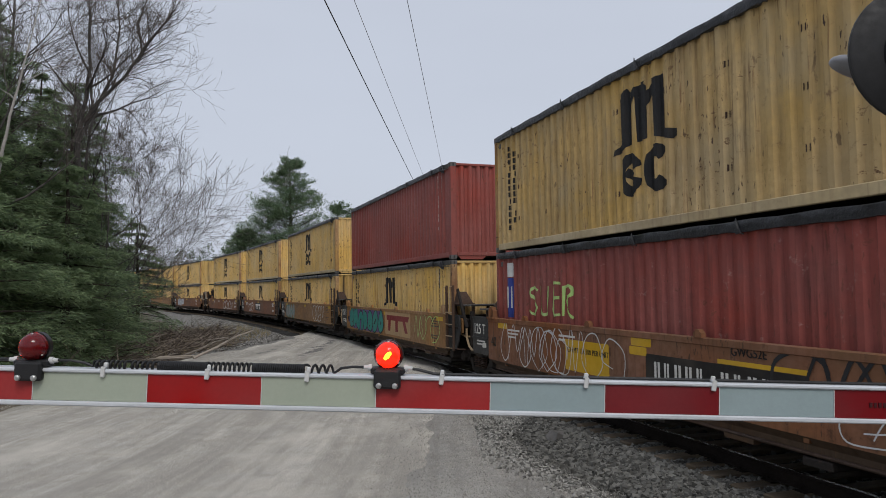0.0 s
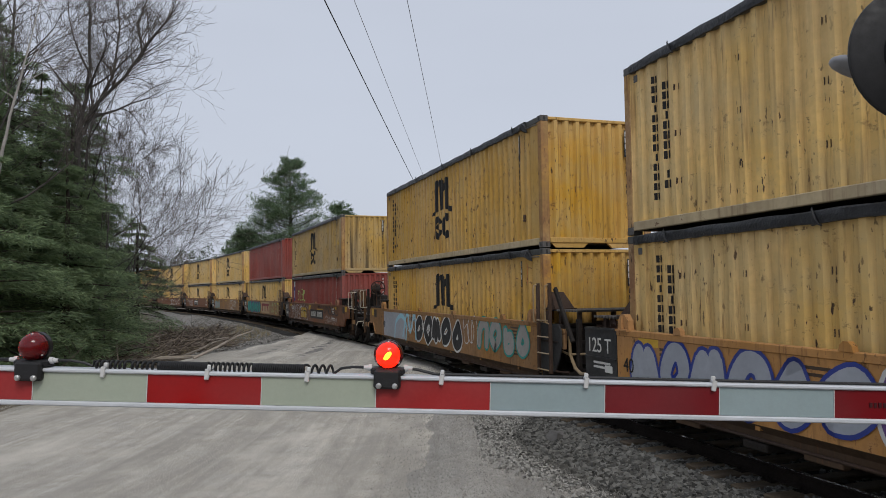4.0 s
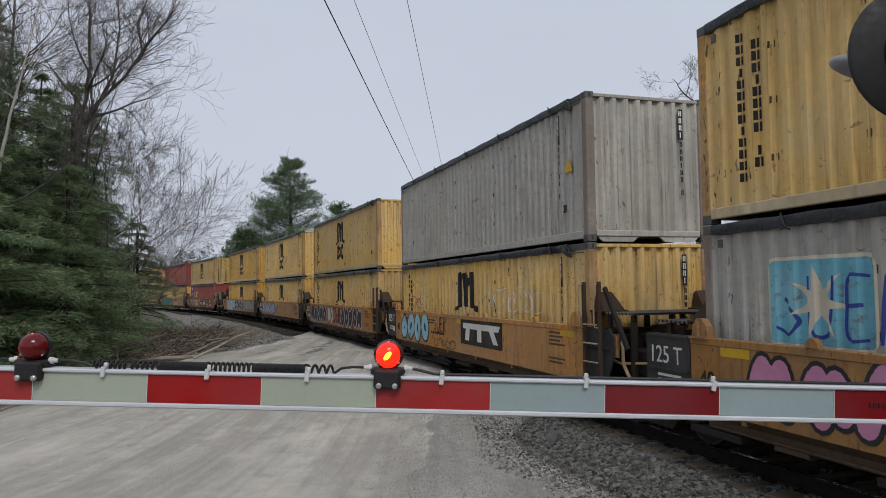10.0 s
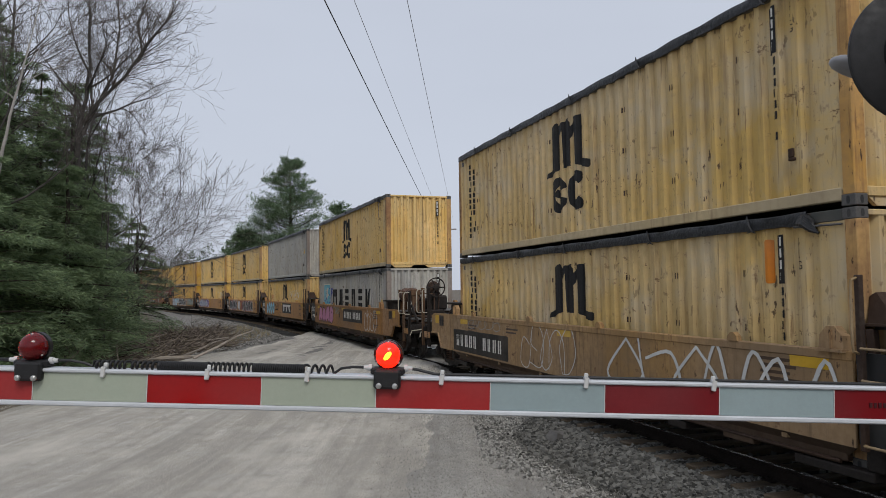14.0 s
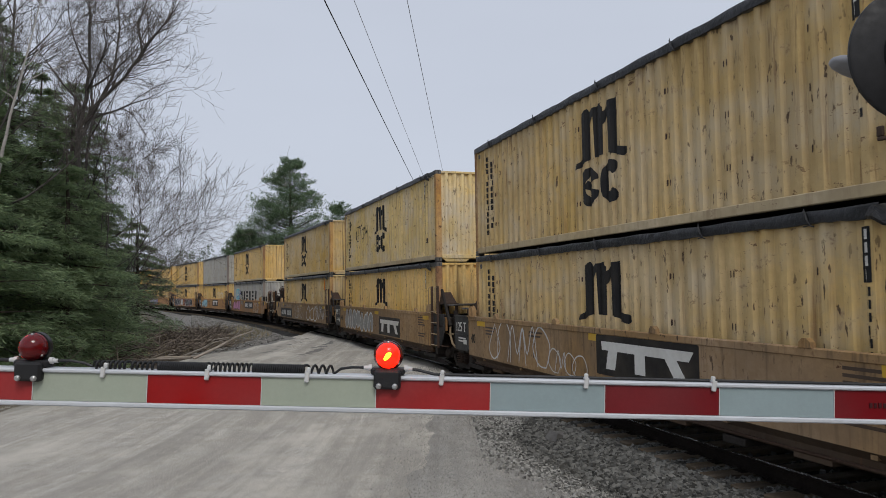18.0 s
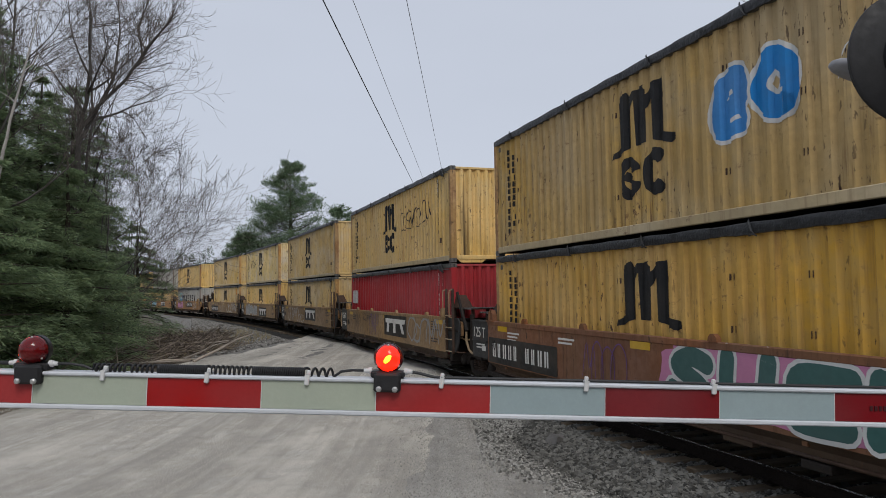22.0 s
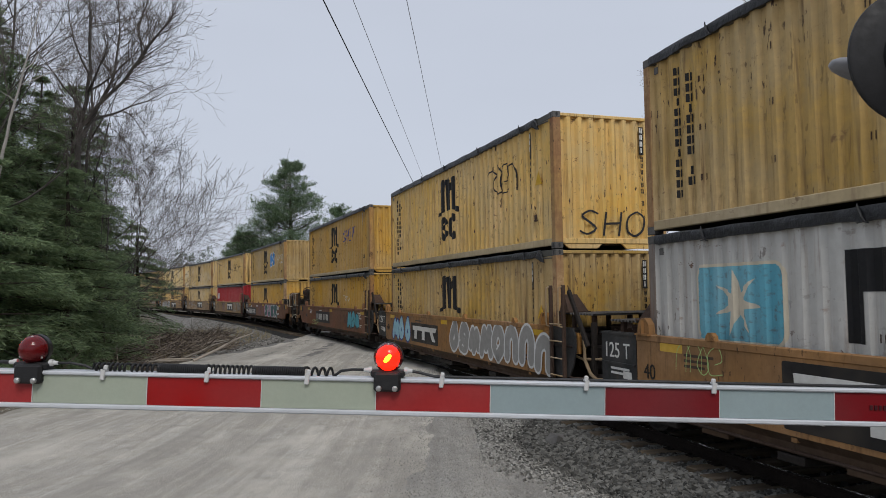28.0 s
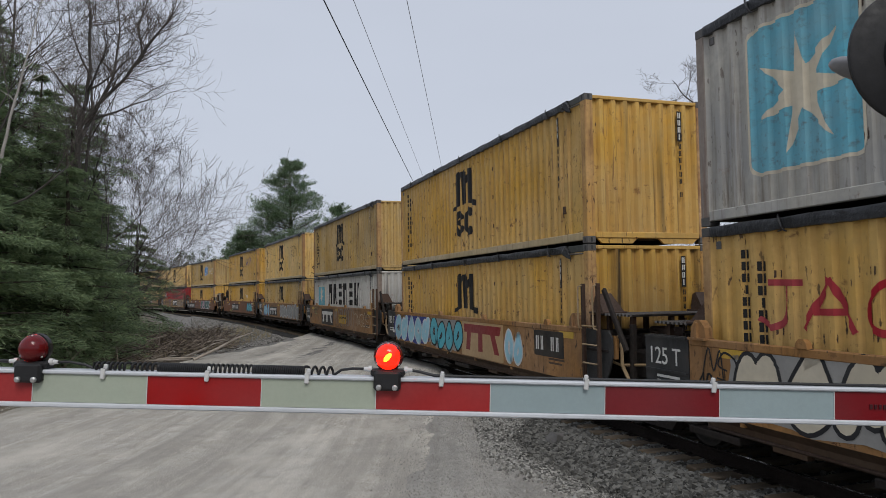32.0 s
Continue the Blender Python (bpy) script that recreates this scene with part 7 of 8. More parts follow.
def bare_tree(name, label, at, height, radius, seed, trunk_path=None, depth=4, bark=BARK, up=0.2, gnarl=0.22, fork=(3, 5), first=0.35, limbs=9, group="bare trees", spread=1.0, limb_paths=(), limb_scale=0.42, category="tree", twig=None):
    """A leafless tree: tapered trunk, limbs, and a haze of twigs."""
    rnd = random.Random(seed)
    root = thing(name, label, category, group, at=at)
    path = [Vector(p) for p in (trunk_path or [(0, 0, -0.4), (0.05 * height * rnd.uniform(-0.4, 0.4), 0, height * 0.3), (0.05 * height * rnd.uniform(-1, 1), 0.03 * height * rnd.uniform(-1, 1), height * 0.65), (0.06 * height * rnd.uniform(-1, 1), 0, height)])]
    fine, wob = [], 0.0
    for a, b in zip(path, path[1:]):
        for k in range(4):
            j = rand_unit(rnd) * radius * 0.35
            fine.append(a.lerp(b, k / 4) + (j if k else Vector()))
    fine.append(path[-1])
    n = len(fine)
    rs = [max(0.012, radius * (1 - 0.92 * (i / (n - 1)) ** 0.9)) for i in range(n)]
    rs[0] *= 1.25
    sh = Shape().tube(fine, rs, 9)
    part("trunk", sh, bark, root, "", True)
    twigs = Shape()
    for k in range(limbs + len(limb_paths)):
        limb = Shape()
        shapes = [limb, twigs, twigs, twigs, twigs]
        if k < len(limb_paths):
            lp = [Vector(p) for p in limb_paths[k]]
            r0 = radius * 0.42
            limb.tube(lp, [r0 * (1 - 0.8 * i / (len(lp) - 1)) for i in range(len(lp))], 6, False)
            for q in range(7 * (len(lp) - 1)):
                i = rnd.randrange(len(lp) - 1)
                p = lp[i].lerp(lp[i + 1], rnd.random())
                d = ((lp[i + 1] - lp[i]).normalized() + rand_unit(rnd) * 0.9 + Vector((0, 0, 0.1))).normalized()
                grow(shapes, p, d, height * 0.11 * rnd.uniform(0.6, 1.2), r0 * 0.3, 2, depth, rnd, up, gnarl, fork, 0.6)
        else:
            t = first + (1 - first) * (k - len(limb_paths) + rnd.random()) / limbs
            i = min(n - 2, int(t * (n - 1)))
            p = fine[i].lerp(fine[i + 1], rnd.random())
            ax = (fine[i + 1] - fine[i]).normalized()
            side = ax.cross(rand_unit(rnd)).normalized()
            d = (ax * rnd.uniform(0.35, 0.8) + side * spread).normalized()
            grow(shapes, p, d, height * limb_scale * (1.15 - 0.75 * t) * rnd.uniform(0.75, 1.2), rs[i] * 0.62, 0, depth - 1, rnd, up, gnarl, fork, 0.6)
        if limb.f:
            part("limb", limb, bark, root, "", True)
    if twigs.f:
        tagged(part("fine_branchwork", twigs, twig or TWIG, root), kind="stuff")
    return root


def sprays(centres, heads, length, width, rng, droop=0.35, flat=0.7):
    """Numpy: narrow leaf-shaped sprays about given points; returns vertices and quads."""
    n = len(centres)
    d = heads + rng.normal(0, 0.55, (n, 3))
    d[:, 2] = d[:, 2] * (1 - flat * 0.5) - droop * rng.random(n)
    d /= np.linalg.norm(d, axis=1)[:, None] + 1e-9
    s = np.cross(d, np.array([0, 0, 1.0]) + rng.normal(0, 0.45, (n, 3)))
    s /= np.linalg.norm(s, axis=1)[:, None] + 1e-9
    ln = length * rng.uniform(0.6, 1.3, n)[:, None]
    wd = width * rng.uniform(0.6, 1.3, n)[:, None]
    v = np.stack([centres, centres + d * ln * 0.45 + s * wd, centres + d * ln, centres + d * ln * 0.45 - s * wd], 1).reshape(-1, 3)
    f = np.arange(4 * n).reshape(-1, 4)
    return v, f


def leaf_mesh(name, v, f, material):
    me = bpy.data.meshes.new(name)
    me.vertices.add(len(v))
    me.vertices.foreach_set("co", v.astype(np.float32).ravel())
    me.loops.add(len(f) * 4)
    me.loops.foreach_set("vertex_index", f.astype(np.int32).ravel())
    me.polygons.add(len(f))
    me.polygons.foreach_set("loop_start", np.arange(0, len(f) * 4, 4, dtype=np.int32))
    me.update(calc_edges=True)
    me.materials.append(material)
    return me


def conifer(name, label, at, height, reach, seed, per_branch=70, whorls=34, start=0.05, leaf=(0.30, 0.035), droop=0.35, mate=HEMLOCK, profile=0.75, group="conifers", puffs=False, lift=0.0, gap=0.0):
    """A conifer: trunk, boughs in whorls, and a crown of many small sprays with gaps between the boughs."""
    rnd, rng = random.Random(seed), np.random.default_rng(seed)
    root = thing(name, label, "tree", group, at=at)
    part("trunk", Shape().tube([(0, 0, -0.4), (0.01 * height, 0, height * 0.4), (0, 0.01 * height, height * 0.75), (0.0, 0, height)], [0.018 * height + 0.05, 0.014 * height + 0.03, 0.006 * height + 0.02, 0.01], 8), DARKBARK, root, "", True)
    boughs, cs, hs = Shape(), [], []
    for k in range(whorls):
        t = start + (1 - start) * (k + rnd.uniform(-0.3, 0.3)) / whorls
        z = height * min(0.995, max(0.01, t))
        for b in range(rnd.randint(3, 5) if not puffs else rnd.randint(4, 6)):
            if rnd.random() < gap:
                continue
            a = rnd.uniform(0, 2 * math.pi)
            ln = reach * max(0.05, (1 - t) ** profile) * rnd.uniform(0.6, 1.15)
            if puffs:
                ln = reach * max(0.15, min(1.0, 3.5 * t) * (1 - t) ** 0.62) * rnd.uniform(0.62, 1.1)
            d = Vector((math.cos(a), math.sin(a), lift + rnd.uniform(-0.1, 0.15))).normalized()
            p = Vector((0, 0, z))
            pts = [p.copy()]
            for i in range(4):
                d = (d + Vector((0, 0, -droop * 0.22 if not puffs else 0.06)) + 0.08 * rand_unit(rnd)).normalized()
                p = p + d * ln / 4
                pts.append(p.copy())
            boughs.tube(pts, [0.008 * ln + 0.012, 0.006 * ln + 0.008, 0.005 * ln + 0.006, 0.004, 0.003], 4, False)
            m = max(4, int(per_branch * (0.35 + ln / reach)))
            q = rng.random(m) ** (0.7 if not puffs else 0.45)
            if puffs:                           # needles stand in tufts
                tufts = rng.random(12) ** 0.55
                which = rng.integers(0, 12, m)
                q = np.clip(tufts[which] + rng.normal(0, 0.035, m), 0.02, 1.0)
                spread_to = rng.normal(0, 0.9, 12)[which]
            arr = np.array(pts)
            seg = np.minimum((q * 4).astype(int), 3)
            f = (q * 4 - seg)[:, None]
            pos = arr[seg] * (1 - f) + arr[seg + 1] * f
            side = np.array([-math.sin(a), math.cos(a), 0.0])
            wide = (0.30 * ln * (1 - 0.7 * q) * (spread_to + rng.normal(0, 0.12, m) if puffs else rng.uniform(-1.25, 1.25, m)))[:, None]
            if not puffs:                       # side sprays hang a little below the bough, in tufts with gaps between
                pos[:, 2] -= 0.28 * np.abs(wide[:, 0]) + 0.05 * rng.random(m)
                wide = wide * (0.55 + 0.45 * np.sign(np.sin(q * 26.0 + a)))[:, None]
            pos = pos + side * wide + rng.normal(0, 0.035 * ln + 0.02, (m, 3)) * np.array([1, 1, 0.55])
            if puffs:
                pos = pos + rng.normal(0, 0.012 * ln + 0.10, (m, 3)) + np.array([0, 0, 0.06 * ln]) * rng.random(m)[:, None]
            head = np.array([d.x, d.y, 0.0]) + side * np.sign(wide) * 0.6
            if puffs:
                head = head * 0.5 + np.array([0, 0, 0.5])
            cs.append(pos)
            hs.append(head * np.ones((m, 1)))
    part("bough_frame", boughs, DARKBARK, root)
    v, f = sprays(np.concatenate(cs), np.concatenate(hs), leaf[0], leaf[1], rng, droop if not puffs else -0.2)
    ob = part("crown", leaf_mesh("crown", v, f, mate), None, root, "dense dark green needles")
    return root


def on_ground(x, y, turn=0.0, dz=0.0):
    return pose(x, y, ground_z(x, y) + dz, 0, 0, turn)


hem_a = conifer("hemlock_tree", "dense dark green hemlock with drooping boughs", on_ground(-13.4, 21.5, 20), 10.8, 4.2, 3, 560, 27, 0.02, (0.19, 0.013), profile=0.55)
hem_b = conifer("hemlock_tree", "dark green hemlock at the edge of the woods", on_ground(-11.6, 19.0, 0), 6.4, 3.0, 5, 560, 21, 0.01, (0.17, 0.012), profile=0.6)
hem_c = conifer("hemlock_tree", "slender dark green hemlock among bare trees", on_ground(-14.4, 28.5, 0), 9.4, 3.0, 8, 460, 27, 0.02, (0.19, 0.013), profile=0.85)
for ob, x, y, turn, size in ((hem_a, -16.5, 26.0, 140, 0), (hem_a, -14.9, 29.8, 60, 0), (hem_b, -10.6, 16.0, 240, 0), (hem_a, -13.0, 18.9, 200, 0), (hem_c, -12.9, 23.6, 70, 0), (hem_b, -13.4, 26.6, 200, 0), (hem_b, -15.2, 32.5, 80, 0), (hem_a, -19.5, 32.0, 250, 0), (hem_c, -17.6, 36.5, 160, 0),
                             (hem_b, -17.2, 41.5, 30, 0), (hem_b, -14.2, 17.2, 100, 0), (hem_c, -17.0, 20.5, 210, 0), (hem_b, -10.9, 21.3, 310, 0)):
    copy_thing(ob, on_ground(x, y, turn))

# bare hardwoods of the wood's edge
bare_tree("bare_tree", "tall leafless grey-barked tree with crooked limbs", pose(0, 0, 0), 14.0, 0.17, 21,
          trunk_path=[(-12.6, 25, -0.2), (-12.49, 25, 4.88), (-12.38, 25, 7.78), (-12.02, 25, 9.93), (-12.24, 25.3, 13.6)], depth=4, limbs=11, first=0.42, limb_scale=0.30,
          limb_paths=([(-12.2, 25, 8.0), (-11.9, 25, 8.56), (-10.75, 24.8, 9.52), (-10.08, 24.6, 10.3), (-10.18, 24.5, 11.29), (-9.7, 24.4, 12.4)], [(-10.3, 24.7, 10.0), (-9.9, 24.6, 10.6), (-9.5, 24.5, 11.0), (-9.2, 24.5, 11.4)],
                      [(-12.4, 25, 7.4), (-11.9, 25.2, 8.6), (-11.4, 25.4, 9.8), (-11.2, 25.4, 11.4), (-11.3, 25.4, 13.0)]))
bare_tree("birch_tree", "leafless pale-barked leaning birch", pose(0, 0, 0), 10.0, 0.055, 33, trunk_path=[(-11.2, 17.4, 0.2), (-10.24, 17, 5.22), (-9.94, 17, 6.68), (-9.63, 17, 7.88), (-9.0, 17, 10.6)], depth=4, bark=BIRCH, limbs=8, first=0.5, limb_scale=0.3)
for k, (x, y, h, r, seed) in enumerate(((-13.6, 29.5, 10.5, 0.10, 41), (-15.0, 36.0, 9.0, 0.07, 43), (-15.6, 23.5, 14.5, 0.13, 45), (-14.2, 20.6, 13.0, 0.12, 46), (-13.4, 27.0, 13.0, 0.11, 48), (-11.9, 18.8, 12.5, 0.11, 64), (-13.0, 22.4, 13.5, 0.13, 66))):
    bare_tree("bare_tree", "leafless young hardwood with fine grey twigs", on_ground(x, y, 50 * k), h, r, seed, depth=4, limbs=14, first=0.25, up=0.45, fork=(3, 6), gnarl=0.2, spread=0.8, limb_scale=0.36)
shrub = bare_tree("bare_shrub", "leafless many-stemmed grey shrub beside the track", on_ground(-14.2, 33.5), 7.2, 0.045, 51, depth=4, limbs=9, first=0.03, up=0.32, gnarl=0.15, spread=0.6, limb_scale=0.55, fork=(4, 6), category="shrub", group="shrubs")
for x, y, turn in ((-16.4, 38.5, 80), (-18.6, 44.0, 300), (-12.3, 26.6, 20), (-11.2, 24.4, 140), (-12.9, 28.6, 250)):
    copy_thing(shrub, on_ground(x, y, turn))

# across the line
pine = conifer("white_pine", "tall blue-green white pine behind the track", on_ground(-17.6, 85, 0), 18.6, 9.0, 61, 400, 48, 0.10, (0.32, 0.032), mate=PINE, puffs=True, lift=0.20, gap=0.12)
copy_thing(pine, pose(-13.6, 99, -5.0, 0, 0, 140))
conifer("white_pine", "smaller white pine with a broad crown", on_ground(-23.0, 86, 40), 9.6, 5.6, 63, 380, 28, 0.08, (0.34, 0.036), mate=PINE, puffs=True, lift=0.2, gap=0.12)
# ---------------------------------------------------------------- across the line: bare trees, house, barn, far woods
bare_tree("leaning_tree", "leafless dead tree leaning over the railway", pose(0, 0, 0), 11.5, 0.155, 71,
          trunk_path=[(17.6, 34, -1.4), (17.01, 34, 2.51), (15.56, 34, 5.4), (14.33, 34, 7.31), (12.84, 34, 9.79), (11.43, 34, 11.0), (10.8, 34, 11.81)], depth=4, limbs=11, first=0.62, limb_scale=0.20, gnarl=0.32,
          limb_paths=([(14.38, 34, 7.31), (13.28, 34, 7.22), (11.95, 33.8, 6.5), (10.75, 33.6, 5.73), (10.0, 33.5, 5.2)], [(15.69, 34, 5.27), (14.9, 34, 6.1), (14.3, 34, 6.0), (13.99, 34, 5.16), (13.7, 34, 4.4)],
                      [(13.0, 34, 9.5), (12.0, 34.2, 9.4), (10.9, 34.3, 9.0), (10.1, 34.3, 8.6)]))
bare_tree("budding_tree", "leafless tree with budding twigs reaching over the railway", pose(0, 0, 0), 12.0, 0.125, 75,
          trunk_path=[(17.5, 22, -1.4), (17.0, 22, 3.0), (16.6, 22, 7.0), (16.9, 22, 12.0)], depth=4, limbs=5, first=0.4, limb_scale=0.25, gnarl=0.3,
          limb_paths=([(16.9, 22, 4.4), (15.0, 22, 5.6), (13.36, 22, 6.86), (12.25, 22, 7.83), (11.66, 22, 8.09), (10.91, 22, 8.53)], [(12.4, 22, 7.7), (11.8, 22, 7.0), (11.0, 22, 6.4)], [(16.7, 22, 9.6), (13.54, 22, 10.76), (12.36, 22, 10.43), (10.65, 22, 10.54)]))
bare_tree("bare_tree", "leafless tree with two bare dark limbs", pose(0, 0, 0), 9.0, 0.105, 77,
          trunk_path=[(14.6, 18, -1.4), (14.2, 18, 2.0), (14.0, 18, 5.0), (14.3, 18, 8.0)], depth=2, limbs=3, first=0.7, limb_scale=0.15,
          limb_paths=([(14.0, 18, 4.6), (12.4, 18, 4.9), (10.89, 18, 5.06), (10.23, 18, 5.16), (9.72, 18, 5.57)], [(14.2, 18, 1.9), (12.4, 18, 2.3), (10.8, 18, 3.07), (10.15, 18, 3.52), (9.55, 18, 3.97)]), fork=(0, 1))
round_tree = bare_tree("bare_tree", "leafless round-headed tree in a far yard", on_ground(26.5, 56), 8.2, 0.14, 81, depth=4, limbs=14, first=0.2, up=0.5, gnarl=0.18, spread=0.75, limb_scale=0.5)
for x, y, turn in ((32.5, 60, 100), (36.0, 58, 220), (24.0, 66, 40), (-33.0, 112, 10), (-40.0, 116, 150), (-29.5, 122, 60), (-45.0, 120, 260), (-52, 128, 300), (-37.0, 128, 200)):
    copy_thing(round_tree, on_ground(x, y, turn))
bare_tree("birch_tree", "white birch with a forked crown by the line", on_ground(17.9, 36), 8.0, 0.13, 83, depth=3, bark=BIRCH, limbs=7, first=0.45, limb_scale=0.3)
sapling = bare_tree("sapling", "thin leafless tan saplings in rough grass", on_ground(12.0, 33), 4.2, 0.03, 85, depth=3, limbs=12, first=0.03, up=0.8, gnarl=0.14, spread=0.5, limb_scale=0.7, fork=(2, 4), category="shrub", group="shrubs", bark=TANTWIG, twig=TANTWIG)
rnd = random.Random(9)
for k in range(16):
    copy_thing(sapling, on_ground(rnd.uniform(9, 27), rnd.uniform(30, 46), rnd.uniform(0, 360)))

# far woods: one belt of many small crowns
def belt(name, label, places, seed, material, size=(5.0, 9.0), per=420, leaf=(0.9, 0.16)):
    rng = np.random.default_rng(seed)
    cs, hs = [], []
    for x, y, z in places:
        h = rng.uniform(*size)
        t = rng.random(per) ** 0.8
        r = (1 - t) * h * 0.28 + 0.15
        a = rng.uniform(0, 2 * math.pi, per)
        cs.append(np.stack([x + r * np.cos(a) * rng.random(per) ** 0.4, y + r * np.sin(a) * rng.random(per) ** 0.4, z + h * t], 1))
        hs.append(np.stack([np.cos(a), np.sin(a), np.zeros(per)], 1))
    v, f = sprays(np.concatenate(cs), np.concatenate(hs), leaf[0], leaf[1], rng, 0.3)
    ob = new(name, leaf_mesh(name, v, f, material))
    return tagged(ob, label, "woods", kind="stuff")


rr = random.Random(4)
belt("far_woods", "far belt of dark green conifers across the fields", [(rr.uniform(5, 160), rr.uniform(118, 150), -1.5) for _ in range(330)], 4, FARGREEN, (5.0, 9.0), 330, (0.7, 0.10))
belt("far_woods", "far hillside woods beyond the bend", [(rr.uniform(-170, -20), rr.uniform(165, 210), 1.0 + rr.uniform(0, 2)) for _ in range(220)], 5, FARGREEN, (7.0, 12.0), 260, (0.8, 0.11))
BROWNLEAF = leaf_material("brown_bare_woods", (0.10, 0.085, 0.07), (0.19, 0.15, 0.11), 0.9)
belt("bare_woods", "brown leafless woods beyond the fields", [(rr.uniform(5, 120), rr.uniform(95, 116), -1.6) for _ in range(110)], 6, BROWNLEAF, (2.6, 5.2), 240, (0.7, 0.05))
belt("bare_woods", "brown leafless woods beyond the bend of the track", [(rr.uniform(-75, -26), rr.uniform(120, 150), 0.0) for _ in range(70)], 7, BROWNLEAF, (5.0, 9.5), 260, (0.9, 0.045))
belt("woods", "dark woods behind the edge trees", [q for q in [(rr.uniform(-60, -17), rr.uniform(10, 90), 1.2) for _ in range(260)] if q[0] < -0.43 * q[1] - 2.5][:110], 8, HEMLOCK, (5.5, 9.0), 900, (0.34, 0.06))

belt("woods", "dense dark hemlocks behind the edge trees", [(rr.uniform(-20, -14.8), 17 + 13 * k / 16, 0.9) for k in range(17)], 9, HEMLOCK, (7.5, 10.0), 1500, (0.30, 0.055))
belt("bare_woods", "brown leafless thicket beside the mobile home", [(d * rr.uniform(0.375, 0.49), d, -1.7) for d in [rr.uniform(33, 47) for _ in range(34)]], 10, BROWNLEAF, (2.2, 3.4), 300, (0.42, 0.03))
SIDING = mat("grey_green_siding", (0.235, 0.275, 0.25), 0.6, 0, 0.08, 10.0, 0.1)
TRIM = mat("white_window_trim", (0.75, 0.75, 0.74), 0.5, 0, 0.06, 20.0, 0.05)
METALROOF = mat("pale_metal_roof", (0.50, 0.50, 0.50), 0.4, 0.4, 0.12, 6.0, 0.1)
BARNWOOD = mat("grey_barn_boards", (0.20, 0.18, 0.17), 0.9, 0, 0.25, 8.0, 0.4, stretch=(1, 1, 0.2))
DARKGLASS = lens_material("dark_window_glass", (0.05, 0.06, 0.07), 0.0)
home = thing("mobile_home", "low grey-green mobile home with small white-framed windows", "house", at=pose(28.2, 46, -1.65, 0, 0, -8))
part("wall", Shape().box(-5.0, 5.0, -1.8, 1.8, 0.3, 2.9, 0.03), SIDING, home, "grey-green horizontal siding")
part("roof", Shape().prism([(-2.0, 2.9), (2.0, 2.9), (2.0, 3.0), (0, 3.35), (-2.0, 3.0)], 10.3, pose(-5.15, 0, 0, 90, 0, 90)), METALROOF, home, "low pale metal roof")
part("skirting", Shape().box(-4.95, 4.95, -1.75, 1.75, -0.2, 0.3), BARNWOOD, home)
for x in (-4.0, -2.6, 0.4, 3.2):
    wdw = part("window", shared("window:h", lambda: Shape().box(-0.27, 0.27, -0.03, 0.03, -0.20, 0.20, 0.01), TRIM), None, home, "small white-framed window", at=pose(x, -1.82, 2.42))
    part("pane", shared("pane:h", lambda: Shape().box(-0.21, 0.21, -0.036, 0.0, -0.14, 0.14), DARKGLASS), None, wdw, at=pose(0, -0.008, 0))
for k in range(8):
    part("siding_board", shared("siding_board:h", lambda: Shape().box(-5.01, 5.01, -0.012, 0.0, 0.0, 0.02), SIDING), None, home, at=pose(0, -1.8, 0.55 + 0.28 * k))
barn = thing("barn", "low grey barn with a dark gable and pale roof", "barn", at=pose(13.6, 62, -1.7, 0, 0, 12))
part("wall", Shape().box(-3.2, 3.2, -4, 4, 0, 2.6), BARNWOOD, barn, "grey weathered boards")
part("gable", Shape().prism([(-3.2, 2.6), (3.2, 2.6), (0, 4.4)], 8.0, pose(0, 4, 0, 90, 0, 0)), BARNWOOD, barn, "boarded gable")
for s in (-1, 1):
    part("roof", Shape().prism([(0, 4.4), (s * 3.5, 2.45), (s * 3.5, 2.57), (0, 4.52)] if s < 0 else [(0, 4.52), (3.5, 2.57), (3.5, 2.45), (0, 4.4)], 8.6, pose(0, 4.3, 0, 90, 0, 0)), METALROOF, barn, "pale metal roof slope")
ridge = part("clerestory", Shape().box(-2.0, 3.0, -3.6, 3.6, 3.9, 5.15, 0.02), mat("dark_stained_boards", (0.055, 0.045, 0.042), 0.85, 0, 0.25, 8.0, 0.3, stretch=(1, 1, 0.2)), barn, "dark raised ridge with a row of windows")
part("roof", Shape().box(-2.35, 3.35, -3.95, 3.95, 5.15, 5.30, 0.03), OXBLOOD, barn, "flat dark red eaves")
for x in (-1.5, -0.55, 0.4, 1.35, 2.3):
    part("window_frame", shared("window_frame:b", lambda: Shape().box(-0.40, 0.40, -0.04, 0.02, -0.42, 0.42, 0.01), TRIM), None, ridge, at=pose(x, -3.6, 4.62))
    part("pane", shared("pane:b", lambda: Shape().box(-0.31, 0.31, -0.05, -0.03, -0.33, 0.33), DARKGLASS), None, ridge, at=pose(x, -3.6, 4.62))

# overhead wires on poles
POLEWOOD = mat("weathered_pole_timber", (0.17, 0.14, 0.11), 0.9, 0, 0.25, 10.0, 0.5, stretch=(1, 1, 0.2))
WIRE = mat("dark_wire", (0.03, 0.03, 0.032), 0.6, 0.2, 0.1, 20.0, 0.0)
ends = {}
for y in (-28.0, 84.0):
    p = thing("utility_pole", "weathered timber utility pole with a cross-arm", "utility pole", "utility poles", at=pose(-0.4 + (y - 20) * 0.012, y, ground_z(-0.4, y)))
    part("pole", Shape().tube([(0, 0, -0.5), (0, 0, 11.0)], [0.16, 0.11], 10), POLEWOOD, p, "", True)
    part("cross_arm", Shape().box(-2.6, 1.2, -0.06, 0.06, 10.1, 10.22, 0.01), POLEWOOD, p)
